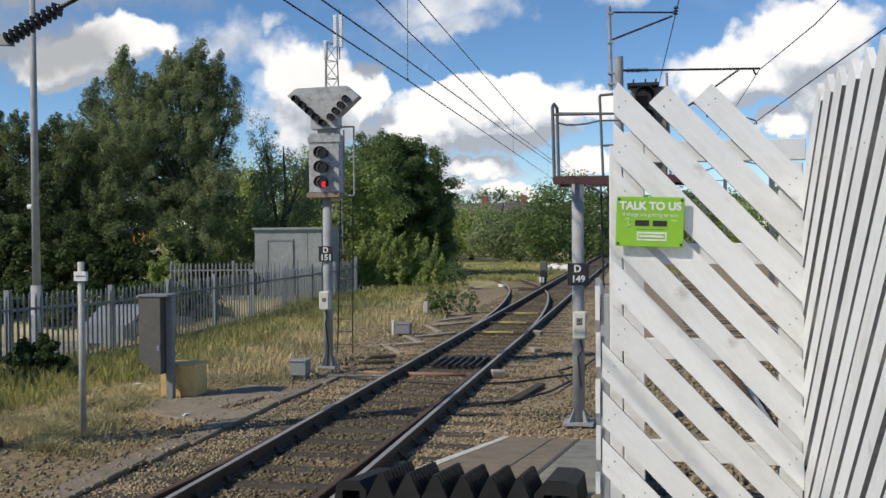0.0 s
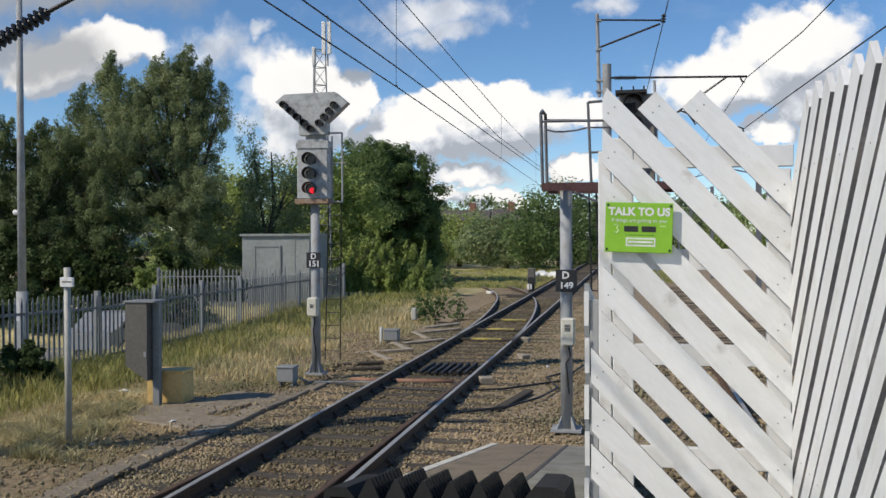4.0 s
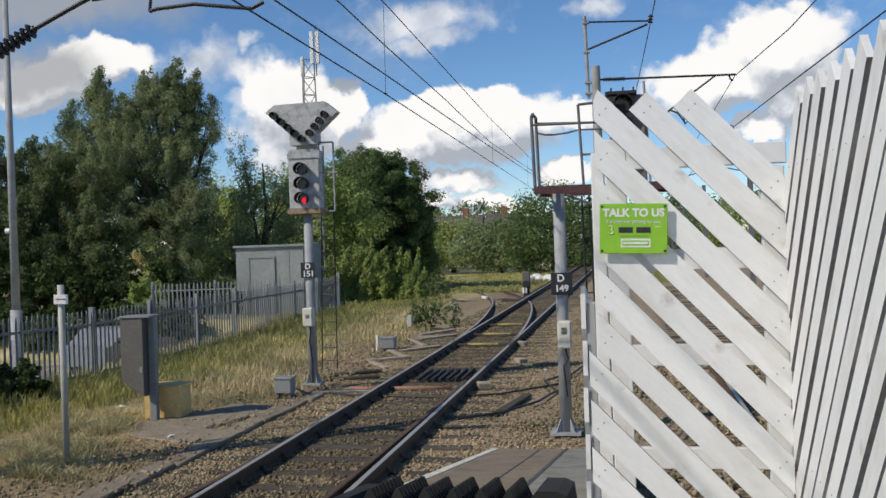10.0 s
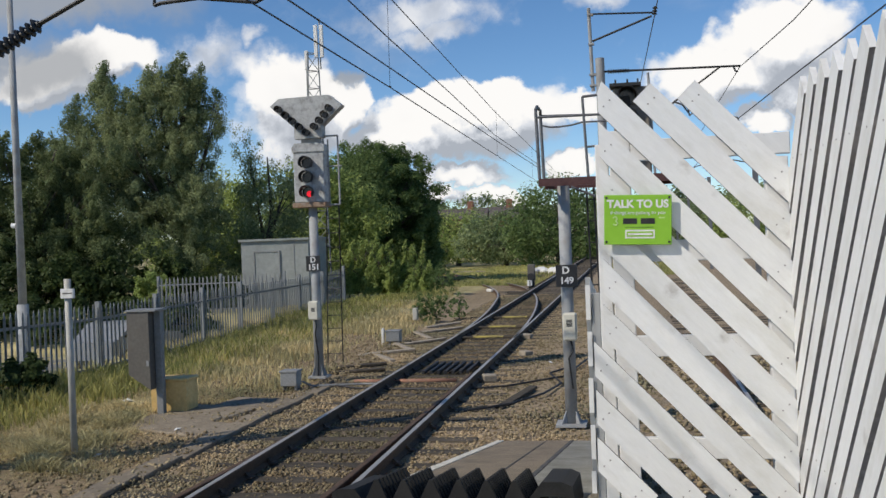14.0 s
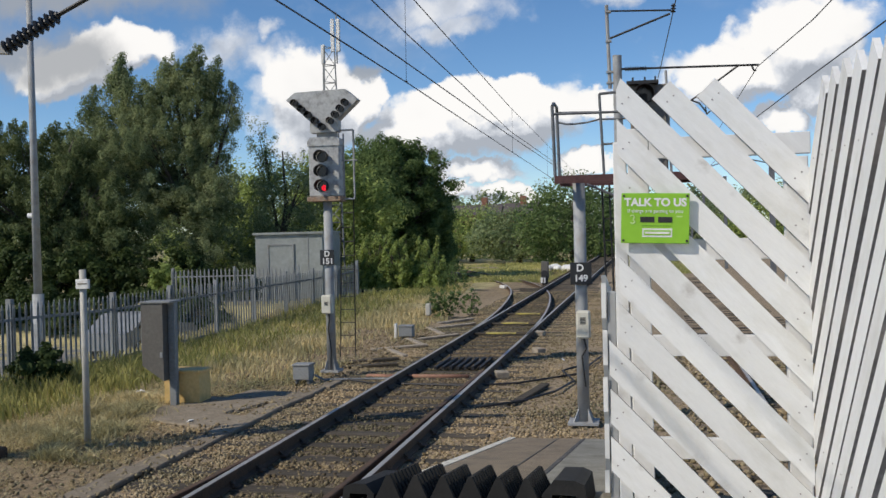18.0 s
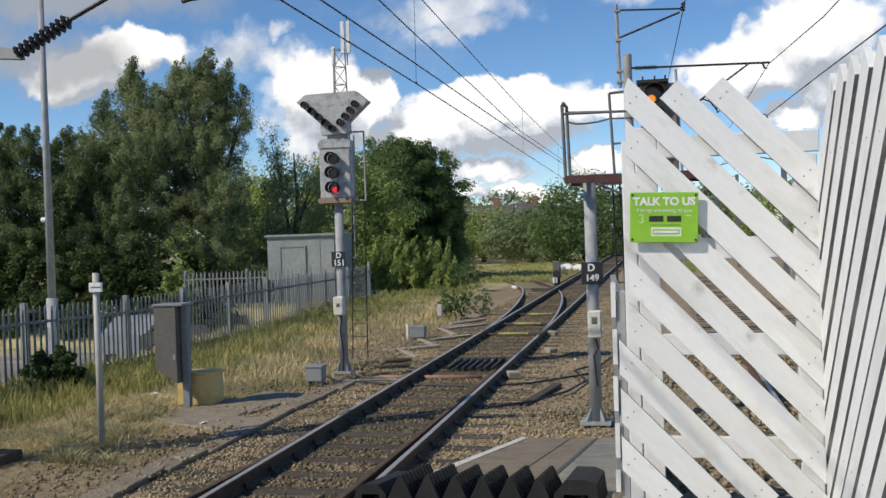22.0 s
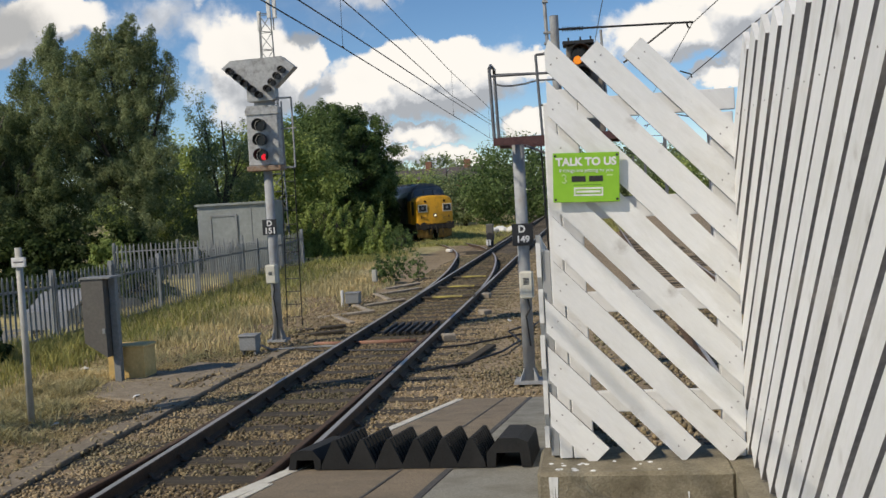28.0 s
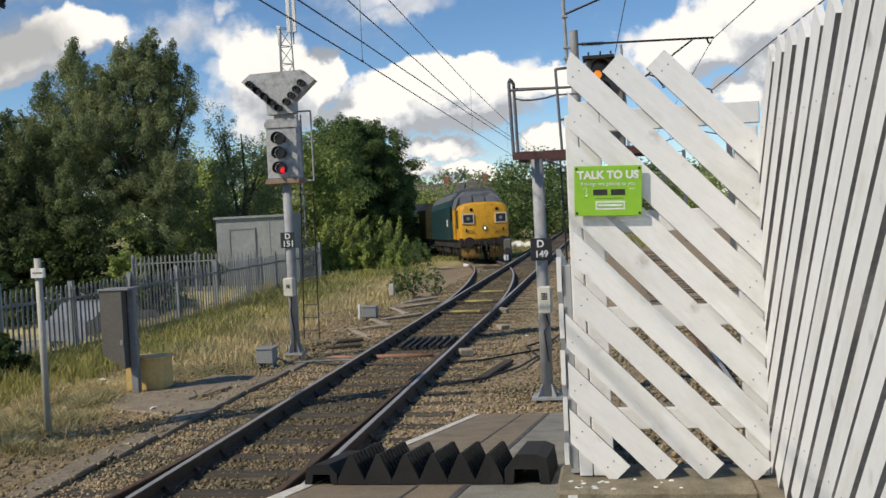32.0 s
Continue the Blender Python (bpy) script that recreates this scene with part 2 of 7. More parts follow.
M = {}
def painted_boards(name, turn):
    """White paint over knotty softwood; turn: the way of the grain."""
    m, nt, b, co = material(name, 0.5)
    mp = nt.nodes.new("ShaderNodeMapping")
    mp.inputs["Rotation"].default_value = [radians(a) for a in turn]
    nt.links.new(co, mp.inputs[0])
    along = mp.outputs[0]
    g = tex(nt, along, 7, 8, 0.72, (1.4, 7, 7))
    col = ramp(nt, g, [(0.3, (0.75, 0.75, 0.73)), (0.7, (0.83, 0.83, 0.81))])
    patch = ramp(nt, tex(nt, along, 3, 6, 0.7, (0.7, 2.2, 2.2)), [(0.5, (0, 0, 0)), (0.8, (0.75, 0.75, 0.75))])
    col = mixc(nt, patch, col, (0.58, 0.565, 0.5))
    # the odd knot shows through the paint as a smudge
    knot = nt.nodes.new("ShaderNodeTexVoronoi")
    knot.inputs["Scale"].default_value = 4.6
    nt.links.new(along, knot.inputs["Vector"])
    spot = ramp(nt, calc(nt, "ADD", knot.outputs["Distance"], calc(nt, "MULTIPLY", tex(nt, along, 45, 5, 0.7), 0.2)), [(0.13, (0.75, 0.75, 0.75)), (0.3, (0, 0, 0))])
    spot = mixc(nt, 1.0, spot, ramp(nt, tex(nt, along, 11, 3), [(0.4, (0, 0, 0)), (0.55, (1, 1, 1))]), "MULTIPLY")
    col = mixc(nt, spot, col, (0.42, 0.39, 0.35))
    scrape = ramp(nt, tex(nt, along, 20, 8, 0.75, (0.4, 1.4, 1.4)), [(0.64, (0, 0, 0)), (0.76, (0.55, 0.55, 0.55))])
    col = mixc(nt, scrape, col, (0.47, 0.45, 0.4))
    info = nt.nodes.new("ShaderNodeObjectInfo")
    col = mixc(nt, 1.0, col, calc(nt, "ADD", calc(nt, "MULTIPLY", info.outputs["Random"], 0.1), 0.93), "MULTIPLY")
    nt.links.new(col, b.inputs["Base Color"])
    bump(nt, b, g, 0.12, 0.003)
    return m


M["white_wood"] = painted_boards("white_wood", (0, -46, 0))
M["white_side_wood"] = painted_boards("white_side_wood", (44.5, 0, 90))
# dark grey that paints in the shade on board edges; nails use it too
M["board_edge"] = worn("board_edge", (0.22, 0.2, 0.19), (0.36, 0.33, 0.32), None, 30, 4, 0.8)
M["concrete"] = worn("concrete", (0.2, 0.172, 0.115), (0.35, 0.308, 0.22), (0.11, 0.09, 0.055), 90, 5, 0.92, 0, 0.8, 0.75)
M["slab"] = worn("slab", (0.19, 0.182, 0.15), (0.36, 0.345, 0.29), (0.16, 0.15, 0.115), 80, 3, 0.92, 0, 0.9, 0.6)
M["tarmac"] = worn("tarmac", (0.14, 0.108, 0.07), (0.36, 0.285, 0.195), (0.14, 0.115, 0.08), 90, 2.5, 0.95, 0, 0.9, 0.6)
M["tar_dark"] = worn("tar_dark", (0.035, 0.035, 0.035), (0.11, 0.108, 0.104), (0.15, 0.135, 0.12), 100, 3, 0.9, 0, 0.9)
M["white_line"] = worn("white_line", (0.58, 0.55, 0.46), (0.76, 0.73, 0.63), (0.33, 0.28, 0.21), 60, 7, 0.8, 0, 0.1, 0.5)
M["rail_rust"] = worn("rail_rust", (0.065, 0.043, 0.028), (0.165, 0.1, 0.058), (0.045, 0.035, 0.028), 50, 6, 0.8, 0.2, 0.3)
M["rail_top"] = worn("rail_top", (0.36, 0.335, 0.3), (0.5, 0.47, 0.43), (0.22, 0.17, 0.13), 30, 4, 0.45, 0.35, 0.0, 0.2)
M["sleeper"] = worn("sleeper", (0.035, 0.029, 0.02), (0.085, 0.07, 0.049), (0.14, 0.113, 0.078), 30, 3, 0.9, 0, 0.5, 0.4, 0.4, (0.3, 3, 3))
M["galv"] = worn("galv", (0.21, 0.222, 0.225), (0.3, 0.312, 0.315), (0.22, 0.21, 0.185), 30, 4, 0.65, 0.2, 0.05, 0.4, 0.15)
M["post_grey"] = worn("post_grey", (0.29, 0.3, 0.305), (0.38, 0.39, 0.39), (0.22, 0.205, 0.18), 20, 5, 0.7, 0.0, 0.05)
M["signal_grey"] = worn("signal_grey", (0.36, 0.37, 0.37), (0.5, 0.51, 0.5), (0.12, 0.11, 0.1), 25, 7, 0.6, 0.1, 0.05, 0.45)
M["steel_dark"] = worn("steel_dark", (0.12, 0.13, 0.145), (0.18, 0.19, 0.2), (0.1, 0.09, 0.08), 20, 5, 0.55, 0.2, 0.05)
M["rusty"] = worn("rusty", (0.2, 0.12, 0.07), (0.36, 0.24, 0.15), (0.3, 0.29, 0.27), 25, 6, 0.8, 0, 0.1)
M["black"] = worn("black", (0.012, 0.012, 0.013), (0.03, 0.03, 0.03), None, 40, 4, 0.6)
M["rubber"] = worn("rubber", (0.005, 0.0055, 0.0055), (0.013, 0.0135, 0.0135), (0.022, 0.022, 0.021), 60, 4, 0.9, 0, 0.3)
M["plate_black"] = worn("plate_black", (0.015, 0.015, 0.017), (0.03, 0.03, 0.032), None, 30, 4, 0.4)
M["paint_white"] = worn("paint_white", (0.7, 0.7, 0.68), (0.8, 0.8, 0.78), (0.5, 0.48, 0.42), 40, 6, 0.5, 0, 0.05, 0.3)
M["sign_green"] = worn("sign_green", (0.22, 0.47, 0.025), (0.27, 0.54, 0.04), None, 8, 2, 0.35, 0, 0.0)
M["sign_pale"] = worn("sign_pale", (0.42, 0.62, 0.2), (0.5, 0.68, 0.28), None, 8, 2, 0.4, 0, 0.0)
M["sign_dark"] = worn("sign_dark", (0.07, 0.2, 0.02), (0.1, 0.24, 0.03), None, 8, 2, 0.4, 0, 0.0)
M["box_yellow"] = worn("box_yellow", (0.6, 0.4, 0.14), (0.72, 0.52, 0.22), (0.4, 0.27, 0.1), 20, 4, 0.5, 0, 0.05)
M["cab_grey"] = worn("cab_grey", (0.1, 0.092, 0.08), (0.15, 0.14, 0.12), (0.1, 0.09, 0.08), 20, 4, 0.6)
M["head_brown"] = worn("head_brown", (0.17, 0.15, 0.125), (0.26, 0.235, 0.2), (0.1, 0.085, 0.07), 20, 5, 0.65, 0, 0.05)
M["hut_grey"] = worn("hut_grey", (0.24, 0.26, 0.25), (0.32, 0.34, 0.33), (0.2, 0.22, 0.2), 4, 0.8, 0.8, 0, 0.1)
M["beam_red"] = worn("beam_red", (0.06, 0.025, 0.025), (0.11, 0.045, 0.04), None, 20, 4, 0.6)
M["wire"] = worn("wire", (0.02, 0.022, 0.024), (0.05, 0.05, 0.05), None, 20, 4, 0.5, 0.3, 0)
M["loco_yellow"] = worn("loco_yellow", (0.6, 0.3, 0.012), (0.7, 0.36, 0.018), (0.27, 0.15, 0.02), 12, 2.5, 0.5, 0, 0.03, 0.45)
M["loco_green"] = worn("loco_green", (0.012, 0.045, 0.055), (0.02, 0.065, 0.075), (0.02, 0.04, 0.04), 8, 1.5, 0.35, 0, 0.03)
M["loco_grey"] = worn("loco_grey", (0.1, 0.11, 0.12), (0.15, 0.16, 0.17), (0.06, 0.06, 0.06), 8, 2, 0.5)
M["underframe"] = worn("underframe", (0.012, 0.011, 0.01), (0.035, 0.03, 0.026), None, 20, 4, 0.8)
M["glass_dark"] = worn("glass_dark", (0.01, 0.012, 0.014), (0.02, 0.022, 0.024), None, 3, 1, 0.15, 0, 0)
M["bark"] = worn("bark", (0.05, 0.04, 0.03), (0.13, 0.11, 0.09), None, 12, 3, 0.9, 0, 0.6)
M["leaf_willow"] = leafy("leaf_willow", (0.075, 0.105, 0.045), (0.24, 0.29, 0.15), 0.75, 0.5, 1.6)
M["leaf_birch"] = leafy("leaf_birch", (0.14, 0.18, 0.095), (0.38, 0.43, 0.25), 0.75, 0.5, 1.5)
M["leaf_dark"] = leafy("leaf_dark", (0.085, 0.135, 0.052), (0.22, 0.305, 0.125), 0.75, 0.45, 2.0)
# ivy green for the stump; on the undergrowth the dark tone is painted shade
M["leaf_ivy_and_shade"] = leafy("leaf_ivy_and_shade", (0.03, 0.052, 0.016), (0.085, 0.12, 0.04), 0.6, 0.35, 1.5)
M["leaf_bush"] = leafy("leaf_bush", (0.19, 0.255, 0.085), (0.5, 0.58, 0.22), 0.75, 0.5, 2.5)
M["leaf_far"] = leafy("leaf_far", (0.13, 0.175, 0.1), (0.37, 0.44, 0.25), 0.75, 0.45, 0.9)
M["grass_dry"] = leafy("grass_dry", (0.4, 0.335, 0.19), (0.72, 0.62, 0.4), 0.85)
M["grass_green"] = leafy("grass_green", (0.2, 0.21, 0.07), (0.52, 0.48, 0.2), 0.85)
M["grass_field"] = leafy("grass_field", (0.3, 0.3, 0.11), (0.62, 0.58, 0.27), 0.85)
M["grass_straw"] = leafy("grass_straw", (0.4, 0.32, 0.19), (0.68, 0.57, 0.38), 0.9)
M["stone"] = leafy("stone", (0.16, 0.12, 0.076), (0.45, 0.362, 0.252), 0.9, 0.0)
M["stone_oily"] = leafy("stone_oily", (0.08, 0.06, 0.04), (0.32, 0.255, 0.172), 0.85, 0.0)
M["timber_old"] = worn("timber_old", (0.26, 0.22, 0.165), (0.46, 0.4, 0.31), (0.12, 0.1, 0.08), 30, 4, 0.9)
M["trough"] = worn("trough", (0.18, 0.15, 0.11), (0.36, 0.305, 0.225), (0.16, 0.125, 0.08), 22, 3.5, 0.95, 0, 0.8, 0.9, 0.3)

M["yard"] = worn("yard", (0.15, 0.14, 0.12), (0.29, 0.27, 0.235), (0.08, 0.078, 0.072), 14, 0.5, 0.95, 0, 0.4, 0.5)
M["box_cream"] = worn("box_cream", (0.58, 0.555, 0.46), (0.68, 0.655, 0.55), (0.4, 0.36, 0.28), 30, 6, 0.5, 0, 0.05, 0.3)
M["post_cream"] = worn("post_cream", (0.4, 0.39, 0.35), (0.5, 0.49, 0.44), (0.3, 0.28, 0.23), 20, 5, 0.6, 0, 0.05, 0.5)


def ground_material():
    m, nt, b, co = material("ground", 0.95)
    sep = nt.nodes.new("ShaderNodeSeparateXYZ")
    nt.links.new(co, sep.inputs[0])
    grain = tex(nt, co, 18, 8, 0.7)
    ballast = ramp(nt, grain, [(0.3, (0.12, 0.087, 0.052)), (0.5, (0.29, 0.22, 0.138)), (0.7, (0.5, 0.4, 0.26))])
    soil = ramp(nt, tex(nt, co, 6, 8, 0.7), [(0.3, (0.13, 0.095, 0.055)), (0.55, (0.3, 0.225, 0.13)), (0.8, (0.5, 0.4, 0.23))])
    turf = ramp(nt, tex(nt, co, 1.5, 8, 0.7), [(0.35, (0.25, 0.22, 0.09)), (0.65, (0.52, 0.44, 0.23))])
    wob = tex(nt, co, 0.5, 4)
    xx = calc(nt, "ADD", sep.outputs[0], calc(nt, "MULTIPLY", wob, 1.6))
    k1 = ramp(nt, calc(nt, "ADD", calc(nt, "MULTIPLY", xx, 0.5), 2.2), [(0.35, (0, 0, 0)), (0.65, (1, 1, 1))])
    k2 = ramp(nt, calc(nt, "ADD", calc(nt, "MULTIPLY", xx, 0.5), 1.3), [(0.35, (0, 0, 0)), (0.65, (1, 1, 1))])
    c = mixc(nt, k1, turf, soil)
    c = mixc(nt, k2, c, ballast)
    bed = ramp(nt, calc(nt, "ABSOLUTE", sep.outputs[0]), [(0.62, (1, 1, 1)), (0.85, (0, 0, 0))])
    c = mixc(nt, bed, c, mixc(nt, 0.6, ballast, (0.07, 0.056, 0.044)))
    nt.links.new(c, b.inputs["Base Color"])
    bump(nt, b, grain, 0.8, 0.03)
    return m


M["ground"] = ground_material()

# ---- mesh helpers ----


class Geo:
    """Vertices and faces gathered from simple solids, made into one mesh by part() or thing()."""

    def __init__(self):
        self.v, self.f, self.mi = [], [], []
        self.slot = 0

    def add(self, verts, faces, m=None):
        o = len(self.v)
        self.v += [tuple(m @ Vector(p)) for p in verts] if m else [tuple(p) for p in verts]
        self.f += [tuple(i + o for i in f) for f in faces]
        self.mi += [self.slot] * len(faces)
        return self

    def box(self, x0, y0, z0, x1, y1, z1, m=None, c=0.0):
        if not c:
            v = [(x, y, z) for z in (z0, z1) for y in (y0, y1) for x in (x0, x1)]
            return self.add(v, [(0, 2, 3, 1), (4, 5, 7, 6), (0, 1, 5, 4), (2, 6, 7, 3), (0, 4, 6, 2), (1, 3, 7, 5)], m)
        bm = bmesh.new()
        bmesh.ops.create_cube(bm, size=1)
        bmesh.ops.scale(bm, vec=(x1 - x0, y1 - y0, z1 - z0), verts=bm.verts)
        bmesh.ops.translate(bm, vec=((x0 + x1) / 2, (y0 + y1) / 2, (z0 + z1) / 2), verts=bm.verts)
        bmesh.ops.bevel(bm, geom=bm.edges[:], offset=c, segments=1, affect="EDGES")
        return self.take(bm, m)

    def take(self, bm, m=None):
        bm.verts.index_update()
        self.add([v.co[:] for v in bm.verts], [[v.index for v in f.verts] for f in bm.faces], m)
        bm.free()
        return self

    def tube(self, p0, p1, r0, r1=None, n=8, caps=True):
        r1 = r0 if r1 is None else r1
        p0, p1 = Vector(p0), Vector(p1)
        q = (p1 - p0).to_track_quat("Z", "Y")
        v = []
        for p, r in ((p0, r0), (p1, r1)):
            for i in range(n):
                a = 2 * math.pi * i / n
                v.append(p + q @ Vector((r * math.cos(a), r * math.sin(a), 0)))
        f = [(i, (i + 1) % n, n + (i + 1) % n, n + i) for i in range(n)]
        if caps:
            f += [tuple(range(n - 1, -1, -1)), tuple(range(n, 2 * n))]
        return self.add(v, f)

    def line(self, pts, r, n=6):
        for a, b in zip(pts, pts[1:]):
            self.tube(a, b, r, r, n)
        return self

    def prism(self, poly, h0, h1, m=None):
        """The outline poly (x, y) drawn out from z = h0 to h1."""
        n = len(poly)
        v = [(x, y, h0) for x, y in poly] + [(x, y, h1) for x, y in poly]
        f = [tuple(range(n - 1, -1, -1)), tuple(range(n, 2 * n))] + [(i, (i + 1) % n, n + (i + 1) % n, n + i) for i in range(n)]
        return self.add(v, f, m)

    def sweep(self, poly, stations, close=True):
        """poly: (side, up) outline; stations: (point, side vector, up vector)."""
        n = len(poly)
        v = [Vector(p) + Vector(s) * a + Vector(u) * b for p, s, u in stations for a, b in poly]
        f = []
        for k in range(len(stations) - 1):
            for i in range(n):
                j = (i + 1) % n
                f.append((k * n + i, k * n + j, (k + 1) * n + j, (k + 1) * n + i))
        if close:
            f += [tuple(range(n - 1, -1, -1)), tuple(range((len(stations) - 1) * n, len(stations) * n))]
        return self.add(v, f)

    def mesh(self, name, mats, smooth=False):
        me = bpy.data.meshes.new(name)
        me.from_pydata(self.v, [], self.f)
        for m in mats if isinstance(mats, (list, tuple)) else [mats]:
            me.materials.append(M[m])
        me.polygons.foreach_set("material_index", self.mi)
        if smooth:
            me.polygons.foreach_set("use_smooth", [True] * len(self.f))
        bm = bmesh.new()
        bm.from_mesh(me)
        bmesh.ops.recalc_face_normals(bm, faces=bm.faces)
        bm.to_mesh(me)
        bm.free()
        return me


FACE_UP = Matrix(((1, 0, 0, 0), (0, 0, -1, 0), (0, 1, 0, 0), (0, 0, 0, 1)))  # outline (x, y) to upright (x, z), drawn out along -y


def part(name, geo, mat, parent, label="", smooth=False):
    ob = new(name, geo if isinstance(geo, bpy.types.Mesh) else geo.mesh(name, mat, smooth))
    ob.parent = parent
    return tagged(ob, label)


def thing(name, label, category, at=(0, 0, 0), group="", geo=None, mat=None, kind="", smooth=False):
    ob = new(name, geo.mesh(name, mat, smooth) if geo else None)
    ob.matrix_basis = at if isinstance(at, Matrix) else pose(*at)
    return tagged(ob, label, category, group, kind)


def raw_mesh(name, verts, faces, mat, smooth=False):
    me = bpy.data.meshes.new(name)
    verts, faces = np.asarray(verts, dtype=np.float32), np.asarray(faces, dtype=np.int32)
    k = faces.shape[1]
    me.vertices.add(len(verts))
    me.vertices.foreach_set("co", verts.ravel())
    me.loops.add(faces.size)
    me.loops.foreach_set("vertex_index", faces.ravel())
    me.polygons.add(len(faces))
    me.polygons.foreach_set("loop_start", np.arange(len(faces), dtype=np.int32) * k)
    me.polygons.foreach_set("loop_total", np.full(len(faces), k, dtype=np.int32))
    me.materials.append(M[mat])
    me.update()
    me.validate()
    return me


def letters(text, size, mat, parent, m, name="lettering", depth=0.002, bold=0.0):
    c = bpy.data.curves.new(name, "FONT")
    c.body, c.size, c.extrude, c.offset, c.align_x, c.align_y = text, size, depth, bold, "CENTER", "CENTER"
    tmp = new(name, c)
    dg = bpy.context.evaluated_depsgraph_get()
    me = bpy.data.meshes.new_from_object(tmp.evaluated_get(dg))
    bpy.data.objects.remove(tmp)
    me.materials.clear()
    me.materials.append(M[mat])
    ob = new(name, me)
    ob.parent = parent
    ob.matrix_basis = m
    return ob


# ---- ground ----


def gz(x, y):
    """Height of the ground."""
    z = -0.17
    if x < -2.6:
        z += 0.06 * min(1, (-2.6 - x) / 1.5)
    if x < -6:
        z -= 0.2 * min(1, (-6 - x) / 6)
    if x < -8.5 and y < 34:
        z -= 1.05 * min(1, (-8.5 - x) / 1.5) * min(1, (34 - y) / 1.5)
    if y > 24 and x < -2:
        # the verge left of the branch line rises a little
        edge = -2.6 - max(0.0, y - 22) ** 2 / 280
        z += 0.1 * min(1, (y - 24) / 10, max(0, (44 - y) / 8)) * min(1, max(0, (edge - x) / 2))
    if y > 36:
        z -= min(0.62, 0.02 * (y - 36)) * min(1, max(0, (-0.5 - x) / 0.8))
    return z


def build_ground():
    xs = sorted(set([-1500, -600, -250, -120, -70, -45] + [round(-35 + 0.5 * i, 2) for i in range(95)] + [14, 18, 30, 60, 150, 500, 1500]))
    ys = sorted(set([-600, -150, -50, -20, -8] + [round(-4 + 0.5 * i, 2) for i in range(150)] + [75, 85, 100, 130, 180, 300, 700, 2500]))
    v, f = [], []
    for y in ys:
        for x in xs:
            z = gz(x, y)
            if x < -1.6 or x > 1.6:
                z += 0.05 * (noise.noise((x * 0.9, y * 0.9, 0)) + 0.5 * noise.noise((x * 2.7, y * 2.7, 3)))
            v.append((x, y, z))
    n = len(xs)
    for j in range(len(ys) - 1):
        for i in range(n - 1):
            f.append((j * n + i, j * n + i + 1, (j + 1) * n + i + 1, (j + 1) * n + i))
    ob = new("ground", raw_mesh("ground", v, f, "ground", True))
    ob.data.polygons.foreach_set("use_smooth", [True] * len(f))
    tagged(ob, "brown ballast, dry soil and rough grass beside the railway", "ground", kind="structure")


build_ground()

# ---- the railway line ----
BEND_Y, BEND_R = 22.0, 140.0


def bend(s):
    """Place and heading on the branch line, s metres past the start of its bend."""
    if s <= 0:
        return Vector((0, BEND_Y + s, 0)), 0.0
    a = s / BEND_R
    return Vector((-BEND_R * (1 - math.cos(a)), BEND_Y + BEND_R * math.sin(a), -min(0.62, max(0.0, 0.02 * (s - 14))))), a


RAIL = [(-0.07, -0.155), (0.07, -0.155), (0.07, -0.14), (0.012, -0.12), (0.012, -0.045), (0.036, -0.032), (0.036, -0.006), (0.026, 0.0), (-0.026, 0.0), (-0.036, -0.006), (-0.036, -0.032), (-0.012, -0.045), (-0.012, -0.12), (-0.07, -0.14)]
RUNNING = [(-0.029, 0.0), (0.029, 0.0), (0.028, 0.0015), (-0.028, 0.0015)]


def rail_line(track, stations, top=True, foot=True):
    st = [(p, (math.cos(a), math.sin(a), 0), (0, 0, 1)) for p, a in stations]
    r = part("rail", Geo().sweep(RAIL, st), "rail_rust", track, "rust-brown steel rail")
    if top:
        part("running_surface", Geo().sweep(RUNNING, st), "rail_top", r, "polished steel rail head")
    return r


def side_step(p, a, d):
    return p + Vector((math.cos(a), math.sin(a), 0)) * d


